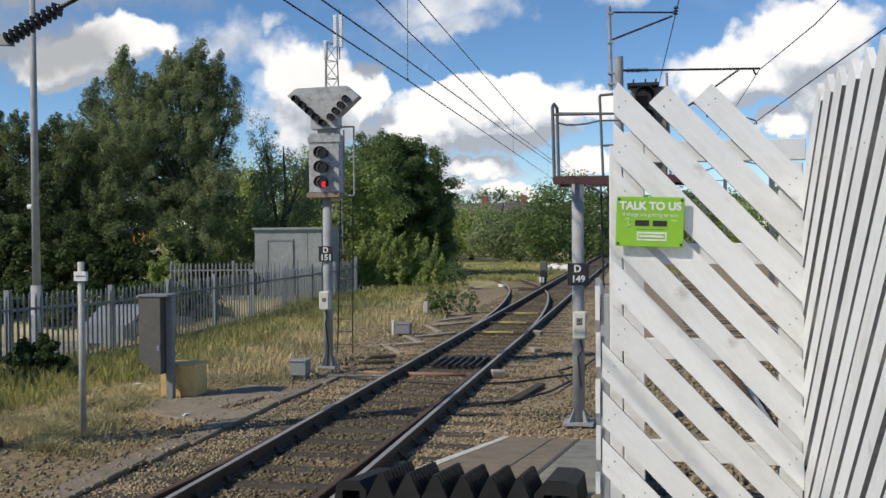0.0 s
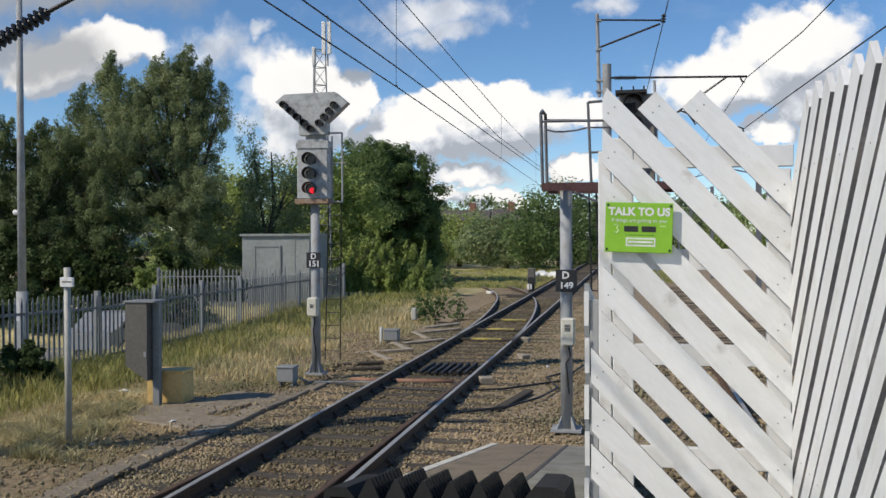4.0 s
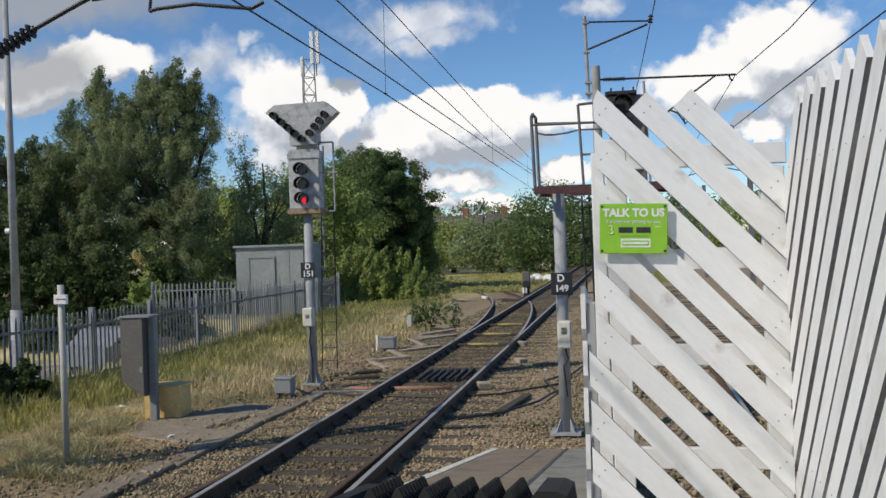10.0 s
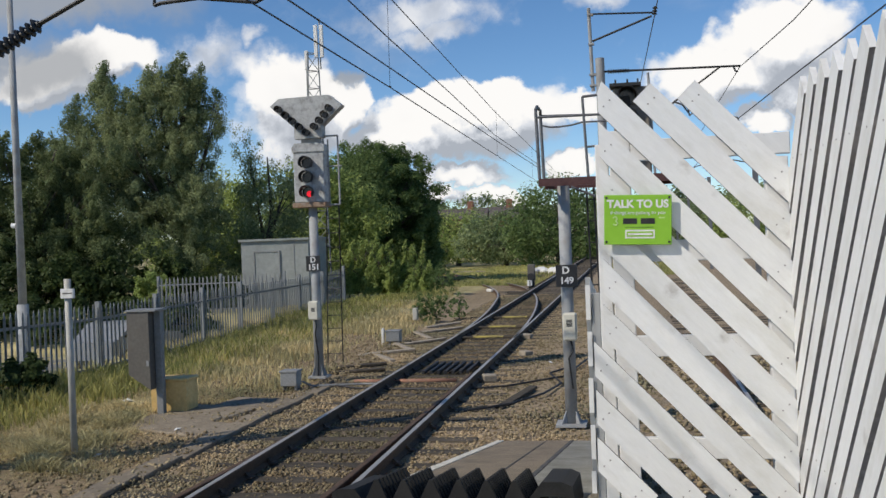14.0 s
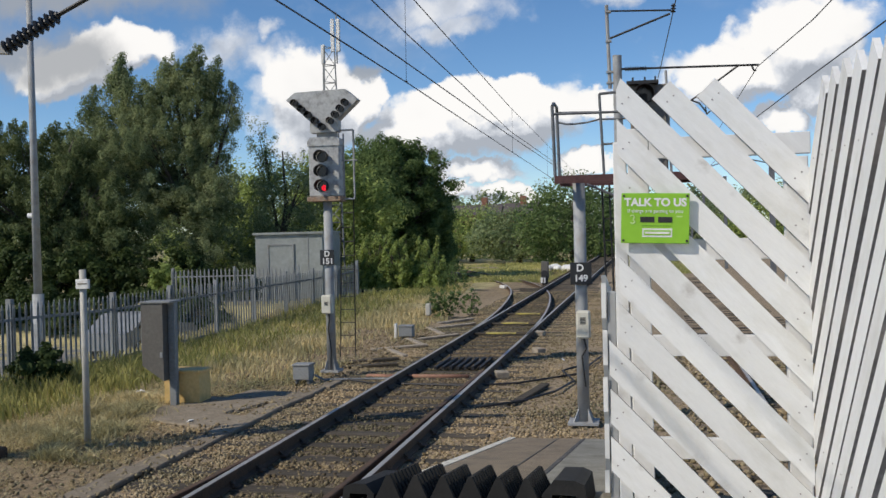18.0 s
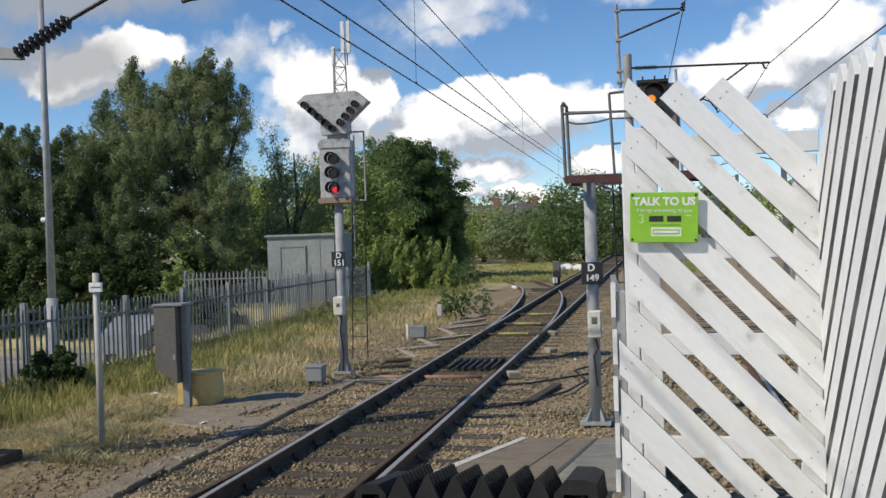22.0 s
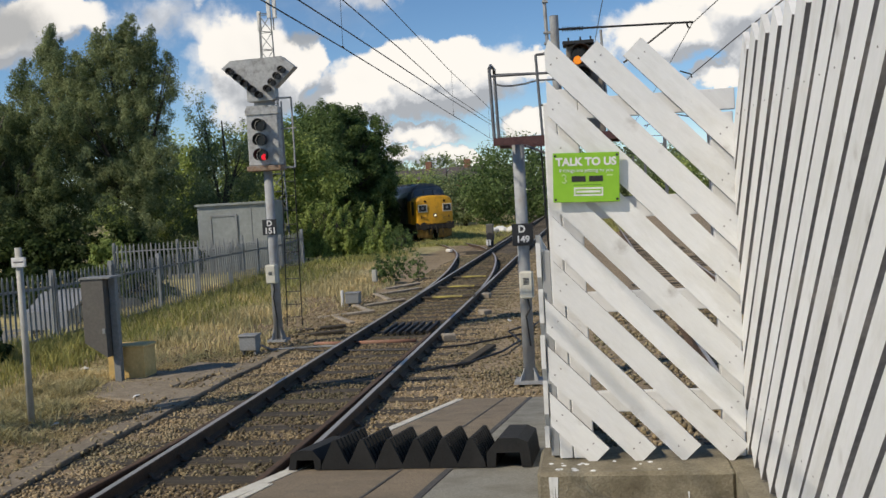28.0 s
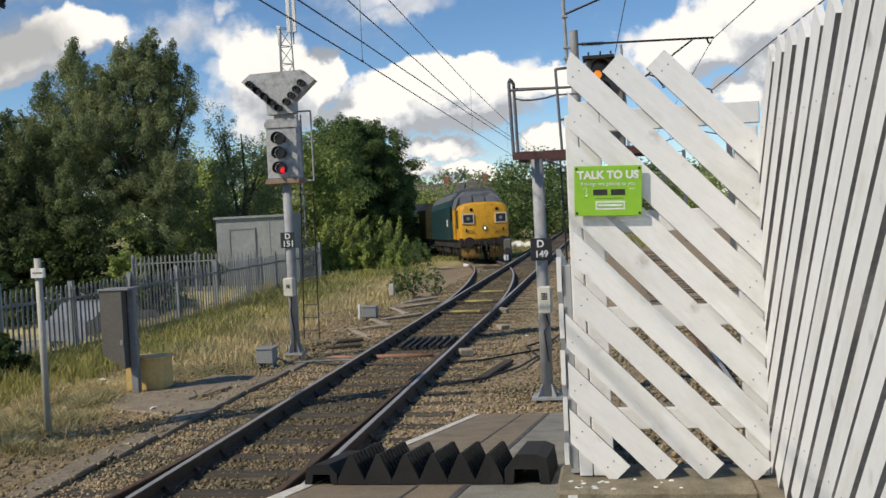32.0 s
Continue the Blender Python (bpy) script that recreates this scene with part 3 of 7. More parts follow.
def build_track():
    main = thing("main_line_track", "straight railway track of steel rails on dark timber sleepers", "track")
    for x in (-0.7525, 0.7525):
        rail_line(main, [(Vector((x, y, 0)), 0.0) for y in (-12, 10, 40, 100, 260)])
    branch = thing("branch_line_track", "curving branch railway track leaving the straight line", "track")
    for d, s0 in ((-0.7525, 2.0), (0.7525, 1.0)):
        rail_line(branch, [(side_step(*bend(s), d), bend(s)[1]) for s in [s0 + 2.0 * i for i in range(55)]])
    # the pair of points nearer the platform, with a rusty rail swinging off on each side
    turn = thing("turnout_track", "disused rusty turnout rails beside the running rails", "track")
    for x0, y0, k in ((-0.775, 12.6, -0.0112), (0.665, 17.2, -0.0016)):
        rail_line(turn, [(Vector((x0 + k * (y0 - y) ** 1.9, y, -0.004)), 0.0) for y in [y0 - 1.2 * i for i in range(16)]], top=False)
    # sleepers
    g = {}
    for kind, half in (("short", 1.3), ("long", 1.75)):
        g[kind] = Geo().box(-half, -0.125, -0.13, half, 0.125, 0.0, c=0.012).mesh("sleeper", "sleeper")
    y, i = -3.0, 0
    rnd = random.Random(4)
    while y < 110:
        long = 6 < y < 20 or 24 < y < 44
        ob = part("sleeper", g["long" if long else "short"], None, main)
        ob.matrix_basis = pose(-0.15 - rnd.random() * 0.15 if long else 0, y, -0.155 + rnd.uniform(-0.008, 0.006), 0, 0, rnd.uniform(-1, 1))
        y += 0.7
    for i in range(46):
        s = 24 + 0.75 * i
        p, a = bend(s)
        ob = part("sleeper", g["short"], None, branch)
        ob.matrix_basis = pose(p.x, p.y, p.z - 0.158, 0, 0, math.degrees(a))
    # chairs that hold the rails
    ch = Geo()
    ch.box(-0.13, -0.065, -0.155, 0.13, 0.065, -0.125, c=0.01)
    ch.prism([(-0.085, -0.125), (-0.035, -0.125), (-0.03, -0.085), (-0.045, -0.08)], -0.03, 0.03, FACE_UP)
    ch.prism([(0.085, -0.125), (0.035, -0.125), (0.03, -0.085), (0.045, -0.08)], -0.03, 0.03, FACE_UP)
    cm = ch.mesh("rail_chair", "rail_rust")
    y = -3.0
    while y < 46:
        for x in (-0.7525, 0.7525):
            part("rail_chair", cm, None, main).matrix_basis = pose(x, y, 0, 0, 0, 0 if x > 0 else 180)
        y += 0.7


build_track()


def build_next_line():
    t = thing("neighbouring_track", "neighbouring railway track behind the white fence", "track")
    for x in (5.1, 6.6):
        rail_line(t, [(Vector((x, y, 0)), 0.0) for y in (-12, 40, 120, 260)])
    me = Geo().box(-1.3, -0.125, -0.13, 1.3, 0.125, 0.0, c=0.012).mesh("sleeper", "sleeper")
    for i in range(86):
        part("sleeper", me, None, t).matrix_basis = pose(5.85, -8.2 + 0.7 * i, -0.16)


build_next_line()


def stones(name, label, count, spread, smin, smax, seed, mat="stone"):
    rs = np.random.RandomState(seed)
    base = np.array([(-1, -.8, -.5), (1, -.7, -.6), (.8, .9, -.5), (-.9, .8, -.6), (-.6, -.5, .6), (.6, -.6, .5), (.5, .6, .65), (-.7, .5, .5)]) * 0.5
    quad = np.array([(0, 3, 2, 1), (4, 5, 6, 7), (0, 1, 5, 4), (1, 2, 6, 5), (2, 3, 7, 6), (3, 0, 4, 7)])
    P = spread(rs, count)
    n = len(P)
    s = rs.uniform(smin, smax, (n, 1, 1)) * rs.uniform(0.6, 1.2, (n, 1, 3))
    jit = 1 + rs.uniform(-.25, .25, (n, 8, 3))
    a, b = rs.uniform(0, 6.28, n), rs.uniform(-0.6, 0.6, n)
    v = base[None] * jit * s
    ca, sa, cb, sb = np.cos(a)[:, None], np.sin(a)[:, None], np.cos(b)[:, None], np.sin(b)[:, None]
    y, z = v[..., 1] * cb - v[..., 2] * sb, v[..., 1] * sb + v[..., 2] * cb
    x, y = v[..., 0] * ca - y * sa, v[..., 0] * sa + y * ca
    v = np.stack([x, y, z], -1) + P[:, None, :]
    f = (quad[None] + (np.arange(n) * 8)[:, None, None]).reshape(-1, 4)
    ob = new(name, raw_mesh(name, v.reshape(-1, 3), f, mat))
    return tagged(ob, label, "ballast", kind="stuff")


def clear_sleepers(rs, x, y, half, share):
    near = np.abs(((y + 3.0 + 0.35) % 0.7) - 0.35) < 0.15
    return ~(near & (np.abs(x) < half) & (rs.uniform(0, 1, len(x)) < share))


def shoulder_spread(rs, n):
    y = 3.5 + 38 * rs.uniform(0, 1, n) ** 1.7
    x = np.where(rs.uniform(0, 1, n) < 0.45, rs.uniform(-1.95, -0.85, n), rs.uniform(0.85, 3.2, n))
    keep = ~((x > 1.45 + 0.045 * np.maximum(0, y - 4.7)) & (y < 12.25)) & clear_sleepers(rs, x, y, 1.2, 0.6)
    x, y = x[keep], y[keep]
    return np.stack([x, y, -0.165 + rs.uniform(-0.015, 0.015, len(x))], -1)


def middle_spread(rs, n):
    y = 3.5 + 38 * rs.uniform(0, 1, n) ** 1.7
    x = rs.uniform(-0.7, 0.7, n)
    keep = clear_sleepers(rs, x, y, 1.0, 0.85)
    x, y = x[keep], y[keep]
    return np.stack([x, y, -0.163 + rs.uniform(-0.012, 0.012, len(x))], -1)


stones("ballast_stones", "brown and grey crushed-stone ballast beside the rails", 62000, shoulder_spread, 0.022, 0.05, 7)
stones("oily_ballast_stones", "dark oily ballast between the rails", 26000, middle_spread, 0.022, 0.052, 8, "stone_oily")


def next_spread(rs, n):
    x, y = rs.uniform(3.55, 8.5, n), 5.2 + 18 * rs.uniform(0, 1, n) ** 1.4
    keep = (np.abs(x - 5.1) > 0.1) & (np.abs(x - 6.6) > 0.1)
    x, y = x[keep], y[keep]
    return np.stack([x, y, np.full(len(x), -0.15)], -1)


stones("ballast_stones", "brown crushed-stone ballast of the neighbouring track", 9000, next_spread, 0.04, 0.08, 12)


def litter_spread(rs, n):
    x, y = -1.9 - 3.4 * rs.uniform(0, 1, n) ** 1.5, 6 + 20 * rs.uniform(0, 1, n)
    return np.stack([x, y, np.full(n, -0.115) + rs.uniform(-0.015, 0.02, n)], -1)


stones("loose_stones", "loose stones strewn over dry soil", 6500, litter_spread, 0.015, 0.055, 9)

# ---- platform ----
RAMP_Y, RAMP_END, PLAT = 4.7, 12.2, 0.9


def plat_z(y):
    return PLAT if y < RAMP_Y else PLAT - (y - RAMP_Y) * (PLAT + 0.13) / (RAMP_END - RAMP_Y)


def strip(x0, x1, y0, y1, lift, depth, g=None, d0=0.0, d1=0.0):
    """A layer lying on the platform and its ramp between x0, x1 and y0, y1; d0, d1: how fast its sides draw in along the ramp."""
    g = g or Geo()
    ys = sorted({y0, y1} | ({RAMP_Y} if y0 < RAMP_Y < y1 else set()))
    prof = [(y, plat_z(y) + lift) for y in ys] + [(y, plat_z(y) + lift - depth) for y in reversed(ys)]
    v = [(x + d * max(0, p[0] - RAMP_Y), *p) for x, d in ((x0, d0), (x1, d1)) for p in prof]
    n = len(prof)
    f = [tuple(range(n)), tuple(range(2 * n - 1, n - 1, -1))] + [(i, n + i, n + (i + 1) % n, (i + 1) % n) for i in range(n)]
    return g.add(v, f)


def build_platform():
    p = thing("platform", "low station platform ramping down to the track", "platform", kind="structure")
    g = Geo()
    prof = [(-14, PLAT - 0.02), (RAMP_Y, PLAT - 0.02), (RAMP_END, -0.15), (RAMP_END, -0.5), (-14, -0.5)]
    v = [(x + d * max(0, q[0] - RAMP_Y), *q) for x, d in ((1.55, 0.045), (3.45, 0.0)) for q in prof]
    n = len(prof)
    g.add(v, [tuple(range(n)), tuple(range(2 * n - 1, n - 1, -1))] + [(i, n + i, n + (i + 1) % n, (i + 1) % n) for i in range(n)])
    part("platform_wall", g, "concrete", p)
    part("platform_block", Geo().box(3.452, -14, -0.5, 4.6, 4.75, PLAT - 0.02), "concrete", p)
    part("coping", strip(1.49, 1.59, -14, RAMP_END, 0.004, 0.1, None, 0.045, 0.043), "white_line", p, "white-painted coping edge")
    part("painted_line", strip(1.625, 1.67, -14, 5.6, 0.005, 0.02), "white_line", p, "thin worn white line")
    part("tarmac_strip", strip(1.592, 2.32, -14, RAMP_END, 0.0, 0.06, None, 0.045, 0.016), "tarmac", p, "brown worn tarmac")
    part("painted_line", strip(1.675, 2.3, 4.56, 4.7, 0.005, 0.02), "white_line", p, "worn white painted line")
    part("tarmac_strip", strip(2.325, 2.607, -14, RAMP_END, 0.003, 0.06, None, 0.016, 0.016), "tarmac", p, "patched grey-brown tarmac")
    part("tar_joint", strip(2.316, 2.332, -14, RAMP_END, 0.007, 0.05, None, 0.016, 0.016), "tar_dark", p, "black tar joint")
    part("tar_patch", strip(2.608, 2.652, -14, RAMP_END, 0.005, 0.06, None, 0.016, 0.016), "tar_dark", p, "black tar repair strip")
    rnd = random.Random(3)
    for i in range(26):
        y = -1.0 + 0.26 * i
        r = rnd.uniform(0.05, 0.1)
        poly = [(2.655 + r * rnd.uniform(0.7, 1.1) * math.cos(a), y + r * rnd.uniform(0.9, 1.5) * math.sin(a)) for a in (0, 0.9, 1.8, 2.7, 3.6, 4.5, 5.4)]
        if y < 4.5:
            part("tar_patch", Geo().prism(poly, PLAT - 0.03, PLAT + 0.0065 + 0.0002 * i), "tar_dark", p, "ragged edge of the tar repair")
    part("concrete_slab", strip(2.653, 3.3, -14, RAMP_END, 0.001, 0.06, None, 0.016, 0.0), "slab", p, "pale grey concrete")
    part("concrete_slab", strip(3.3, 4.8, -14, 4.5, 0.0, 0.06), "slab", p, "pale grey concrete")


build_platform()

# ---- fence round the platform end ----


def side_x(y):
    return 4.27 + 0.006 * (4.55 - y)


def build_fence():
    w = thing("concrete_upstand", "low weathered concrete kerb under the white fence", "kerb")
    g = Geo()
    g.box(3.31, 4.53, PLAT - 0.4, 4.2, 5.0, 1.13, c=0.015)
    part("front_kerb", g, "concrete", w)
    g = Geo()
    v = [(side_x(4.9) - 0.07, 4.9), (side_x(-6) - 0.07, -6), (side_x(-6) + 0.3, -6), (side_x(4.9) + 0.3, 4.9)]
    g.prism(v, PLAT - 0.4, 1.125)
    part("side_kerb", g, "concrete", w)
    g = Geo()
    g.prism([(3.3, 5.0), (3.5, 5.0), (3.5, 11), (3.3, 11)], -0.4, 0.2)
    v = [(3.32, 5.0, 1.05), (3.5, 5.0, 1.05), (3.5, 11, 0.1), (3.3, 11, 0.1), (3.3, 5, -0.4), (3.5, 5, -0.4), (3.5, 11, -0.4), (3.3, 11, -0.4)]
    g = Geo().add(v, [(0, 1, 2, 3), (7, 6, 5, 4), (0, 4, 5, 1), (1, 5, 6, 2), (2, 6, 7, 3), (3, 7, 4, 0)])
    part("ramp_kerb", g, "concrete", w)

    rnd = random.Random(14)
    for x, wd, z0 in ((3.372, 0.009, 0.96), (3.385, 0.007, 0.93), (3.398, 0.008, 1.0), (3.99, 0.004, 1.0)):
        v = [(x - wd, 4.5295, 1.112 if x < 3.5 else 1.04), (x + wd, 4.5295, 1.112 if x < 3.5 else 1.04), (x + wd * 0.4, 4.5295, z0), (x - wd * 0.4, 4.5295, z0)]
        v += [(a, 4.526, c) for a, b, c in v]
        part("paint_drip", Geo().add(v, [(0, 1, 2, 3), (7, 6, 5, 4), (0, 4, 5, 1), (1, 5, 6, 2), (2, 6, 7, 3), (3, 7, 4, 0)]), "paint_white", w, "dried white paint run")
    for i in range(16):
        x, y, r = rnd.uniform(3.34, 4.15), rnd.uniform(4.56, 4.72), rnd.uniform(0.004, 0.014)
        if i < 5:
            x = rnd.uniform(3.34, 3.55)
        part("paint_spot", Geo().tube((x, y, 1.1295), (x, y, 1.132), r * 1.3, r, 7), "paint_white", w, "dried white paint spot")

    f = thing("diagonal_board_fence", "white-painted timber fence panel with diagonal boards", "fence")
    # frame behind the boards
    for x0, x1, z0, z1 in ((3.412, 3.473, 1.135, 2.84), (3.478, 3.575, 1.135, 2.9), (4.178, 4.28, 1.135, 2.745)):
        part("post", Geo().box(x0, 4.76, z0, x1, 4.83, z1, c=0.004), "white_wood", f)
    for z in (1.407, 1.886, 2.33, 2.804):
        part("crossrail", Geo().box(3.577, 4.752, z - 0.049, 4.29 if z > 2.8 else 4.176, 4.792, z + 0.049, c=0.003), "white_wood", f)
    # boards slope down to the right, cut to the outline of the panel
    X0, X1, Z0, Z1 = 3.432, 4.285, 1.115, 3.105
    w_b = 0.114
    hw = w_b / 2
    rnd = random.Random(2)
    for k in range(-2, 9):
        # the boards fan out a little from the foot of the panel to its top
        ang = math.radians(46.5 - 0.0165 * k * k)
        d = Vector((math.cos(ang), -math.sin(ang)))
        nrm = Vector((math.sin(ang), math.cos(ang)))
        sl = hw * math.tan(ang)
        xm = 3.85 - 0.1 * max(0, k - 5) + 0.09 * max(0, -k)
        foot = 4.526 - 0.1475 * k - 0.0006 * k * k
        c = Vector((xm, foot * math.sqrt(2) - xm)) + nrm * hw
        jl, jr = rnd.uniform(-0.006, 0.006), rnd.uniform(-0.006, 0.006)
        left = X0 + jl - (0.053 if k > 5 else 0)
        tl, tr = (left - c.x) / d.x, (X1 - 0.006 - c.x) / d.x
        cut_l, cut_r = True, True
        if k < 0:
            tl, cut_l = (Z1 - 0.035 - c.y) / d.y, False
        if c.y + d.y * tr < Z0 + 0.05:
            tr, cut_r = (Z0 + 0.04 + jr - c.y) / d.y, False
        if tr - tl < 0.12:
            continue

        def corner(t, s, cut):
            # cut: upright end, otherwise square to the board
            p = c + d * (t - s * sl if cut else t) + nrm * (s * hw)
            return (p.x, p.y)
        poly = [corner(tl, -1, cut_l), corner(tr, -1, cut_r), corner(tr, 1, cut_r), corner(tl, 1, cut_l)]
        if k == 0:
            # the corner of the panel is cut off level
            a, b = Vector(poly[3]), Vector(poly[2])
            u = (b - a).normalized()
            poly[3:] = [tuple(a + u * 0.03), (a.x, a.y - 0.075)]
        y0 = 4.725 + rnd.uniform(-0.003, 0.003)
        g = Geo().prism(poly, -y0 - 0.022, -y0, FACE_UP)
        # edge faces get the dark colour, as painted shade between the boards
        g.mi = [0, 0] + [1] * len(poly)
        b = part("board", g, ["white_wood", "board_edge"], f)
        for q in (tl + 0.06, tr - 0.07):
            for s in (-0.02, 0.02):
                p = c + d * q + nrm * s
                part("nail", Geo().tube((p.x, y0 + 0.001, p.y), (p.x, y0 - 0.002, p.y), 0.004, n=6), "board_edge", b)
    # low fence of diagonal boards that goes on down the ramp, seen almost edge on
    pk = thing("ramp_board_fence", "low white timber fence of diagonal boards descending beside the ramp", "fence")

    def clip(poly, a, b, c):
        # keeps the side where a*y + b*z >= c
        out = []
        for p, q in zip(poly, poly[1:] + poly[:1]):
            dp, dq = a * p[0] + b * p[1] - c, a * q[0] + b * q[1] - c
            if dp >= 0:
                out.append(p)
            if dp * dq < 0:
                t = dp / (dp - dq)
                out.append((p[0] + (q[0] - p[0]) * t, p[1] + (q[1] - p[1]) * t))
        return out
    near, fall = 4.775, 0.158
    for k in range(-17, 5):
        z0 = 2.015 - 0.222 * k
        poly = [(4.0, z0 - 4.0 + near), (12.0, z0 - 12.0 + near), (12.0, z0 - 12.0 + near + 0.165), (4.0, z0 - 4.0 + near + 0.165)]
        for a, b, c in ((1, 0, near), (-1, 0, -9.2), (-fall, -1, -2.22 - fall * near), (fall, 1, 1.15 + fall * 5)):
            poly = clip(poly, a, b, c) if len(poly) > 2 else []
        if len(poly) < 3:
            continue
        x0, m = 3.343 + rnd.uniform(-0.003, 0.003), len(poly)
        g = Geo().add([(x0, a, b) for a, b in poly] + [(x0 + 0.022, a, b) for a, b in poly], [tuple(range(m)), tuple(range(2 * m - 1, m - 1, -1))] + [(i, m + i, m + (i + 1) % m, (i + 1) % m) for i in range(m)])
        part("board", g, "white_side_wood", pk)
    for y in (4.79, 6.6, 8.4):
        part("post", Geo().box(3.369, y, 1.14 - fall * max(0, y - 5), 3.41, y + 0.07, 2.14 - fall * (y - near), c=0.004), "post_grey", pk, "grey weathered post")
    for h in (0.25, 0.85):
        v = [(x, y, 1.15 + h + e - fall * (y - 5)) for y in (4.87, 9.1) for x, e in ((3.369, 0), (3.405, 0), (3.405, 0.08), (3.369, 0.08))]
        part("fence_rail", Geo().add(v, [(0, 1, 2, 3), (7, 6, 5, 4), (0, 4, 5, 1), (1, 5, 6, 2), (2, 6, 7, 3), (3, 7, 4, 0)]), "white_wood", pk)

    s = thing("side_board_fence", "tall white-painted timber fence with diagonal boards along the platform", "fence")
    rnd = random.Random(5)
    ang, foot, top = math.radians(44.7), 1.135, 3.03
    c, n = math.cos(ang), math.sin(ang)
    length = (top - foot - 0.1 * c) / n
    for k in range(36):
        # upper near corner of the board, which slopes down and away along the platform
        y = 2.917 - (0.1965 if k > 6 else 0.222) * (k - 6) + rnd.uniform(-0.003, 0.003)
        h = top + rnd.uniform(-0.012, 0.012) - 0.108 * c
        w_b = (0.106 if k > 6 else 0.113) + rnd.uniform(-0.002, 0.002)
        full = (h - foot) / n
        reach = (4.735 - y) / c
        p = [(y, h), (y + w_b * n, h + w_b * c)]
        q = [(y + full * c, h - full * n)]
        q.append((q[0][0] + w_b * n, q[0][1] + w_b * c))
        if q[1][0] > 4.735:
            # cut off upright at the corner
            t0, t1 = reach, (4.735 - p[1][0]) / c
            q = [(4.735, p[0][1] - t0 * n), (4.735, p[1][1] - t1 * n)] if q[0][0] > 4.735 else [q[0], (4.735, q[0][1] + (4.735 - q[0][0]) * c / n), (4.735, p[1][1] - t1 * n)]
        poly = [p[0]] + q + [p[1]]
        m = len(poly)
        x0 = side_x(y) + rnd.uniform(-0.002, 0.002)
        g = Geo().add([(x0, a, b) for a, b in poly] + [(x0 + 0.024, a, b) for a, b in poly],
                      [tuple(range(m)), tuple(range(2 * m - 1, m - 1, -1))] + [(i, m + i, m + (i + 1) % m, (i + 1) % m) for i in range(m)])
        # only the near underside is dark: its shade is put into the colour
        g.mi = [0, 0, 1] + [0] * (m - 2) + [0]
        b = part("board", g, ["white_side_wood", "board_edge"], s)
        for z in (1.42, 2.68):
            t = (h - z) / n
            yy = y + t * c + w_b * n * 0.5
            zz = z + w_b * c * 0.5
            if yy < 4.6 and 0.5 < y + t * c:
                part("nail", Geo().tube((x0 + 0.001, yy, zz), (x0 - 0.002, yy, zz), 0.003, n=6), "board_edge", b)
    for z in (1.42, 2.05, 2.68):
        g = Geo().prism([(side_x(4.7) + 0.026, 4.7), (side_x(-3) + 0.026, -3), (side_x(-3) + 0.066, -3), (side_x(4.7) + 0.066, 4.7)], z - 0.048, z + 0.048)
        part("crossrail", g, "white_wood", s)
    for y in (4.62, 2.9, 1.1, -0.7, -2.5):
        part("post", Geo().box(side_x(y) + 0.068, y - 0.05, 1.13, side_x(y) + 0.15, y + 0.05, 2.85), "white_wood", s)
    # green notice
    n = thing("green_helpline_sign", "bright green notice screwed to the white fence boards", "sign", (3.599, 4.695, 2.479, 0, 1.9, 0))
    part("panel", Geo().box(-0.153, -0.006, -0.115, 0.153, 0.004, 0.115, c=0.002), "sign_green", n)
    up = lambda x, z, y=-0.0075: pose(x, y, z, 90, 0, 0)
    letters("TALK TO US", 0.05, "paint_white", n, up(0.0, 0.072), depth=0.0008, bold=0.002)
    letters("if things are getting to you", 0.0235, "paint_white", n, up(0.0, 0.033), depth=0.0006)
    for x in (-0.035, 0.045):
        part("writing_bar", Geo().box(x - 0.032, -0.0078, -0.019, x + 0.032, -0.0058, 0.007), "black", n, "black bar of writing")
    g = Geo()
    g.box(-0.057, -0.0068, -0.086, 0.077, -0.0058, -0.046)
    part("logo_panel", g, "paint_white", n)
    part("phone_mark", Geo().line([(-0.112, -0.0065, 0.008), (-0.102, -0.0065, 0.016), (-0.092, -0.0065, 0.006), (-0.1, -0.0065, -0.006), (-0.09, -0.0065, -0.016), (-0.1, -0.0065, -0.026), (-0.112, -0.0065, -0.02)], 0.0035, 5), "sign_pale", n, "pale green telephone mark")
    part("note_bar", Geo().box(0.095, -0.0068, 0.006, 0.122, -0.0058, 0.012), "sign_pale", n, "tiny pale note")
    part("note_bar", Geo().box(-0.06, -0.0068, -0.036, 0.07, -0.0058, -0.033), "sign_dark", n, "thin dark underline")
    part("logo_bar", Geo().box(-0.05, -0.0078, -0.078, 0.07, -0.0066, -0.054), "sign_green", n)
    part("logo_text_bar", Geo().box(-0.045, -0.0088, -0.071, 0.065, -0.0076, -0.061), "paint_white", n)
    g = Geo()
    for x in (-0.142, 0.142):
        for z in (-0.102, 0.102):
            part("screw", Geo().tube((x, -0.006, z), (x, -0.0085, z), 0.006, n=8), "black", n)


build_fence()

# ---- rubber trespass guard on the ramp ----


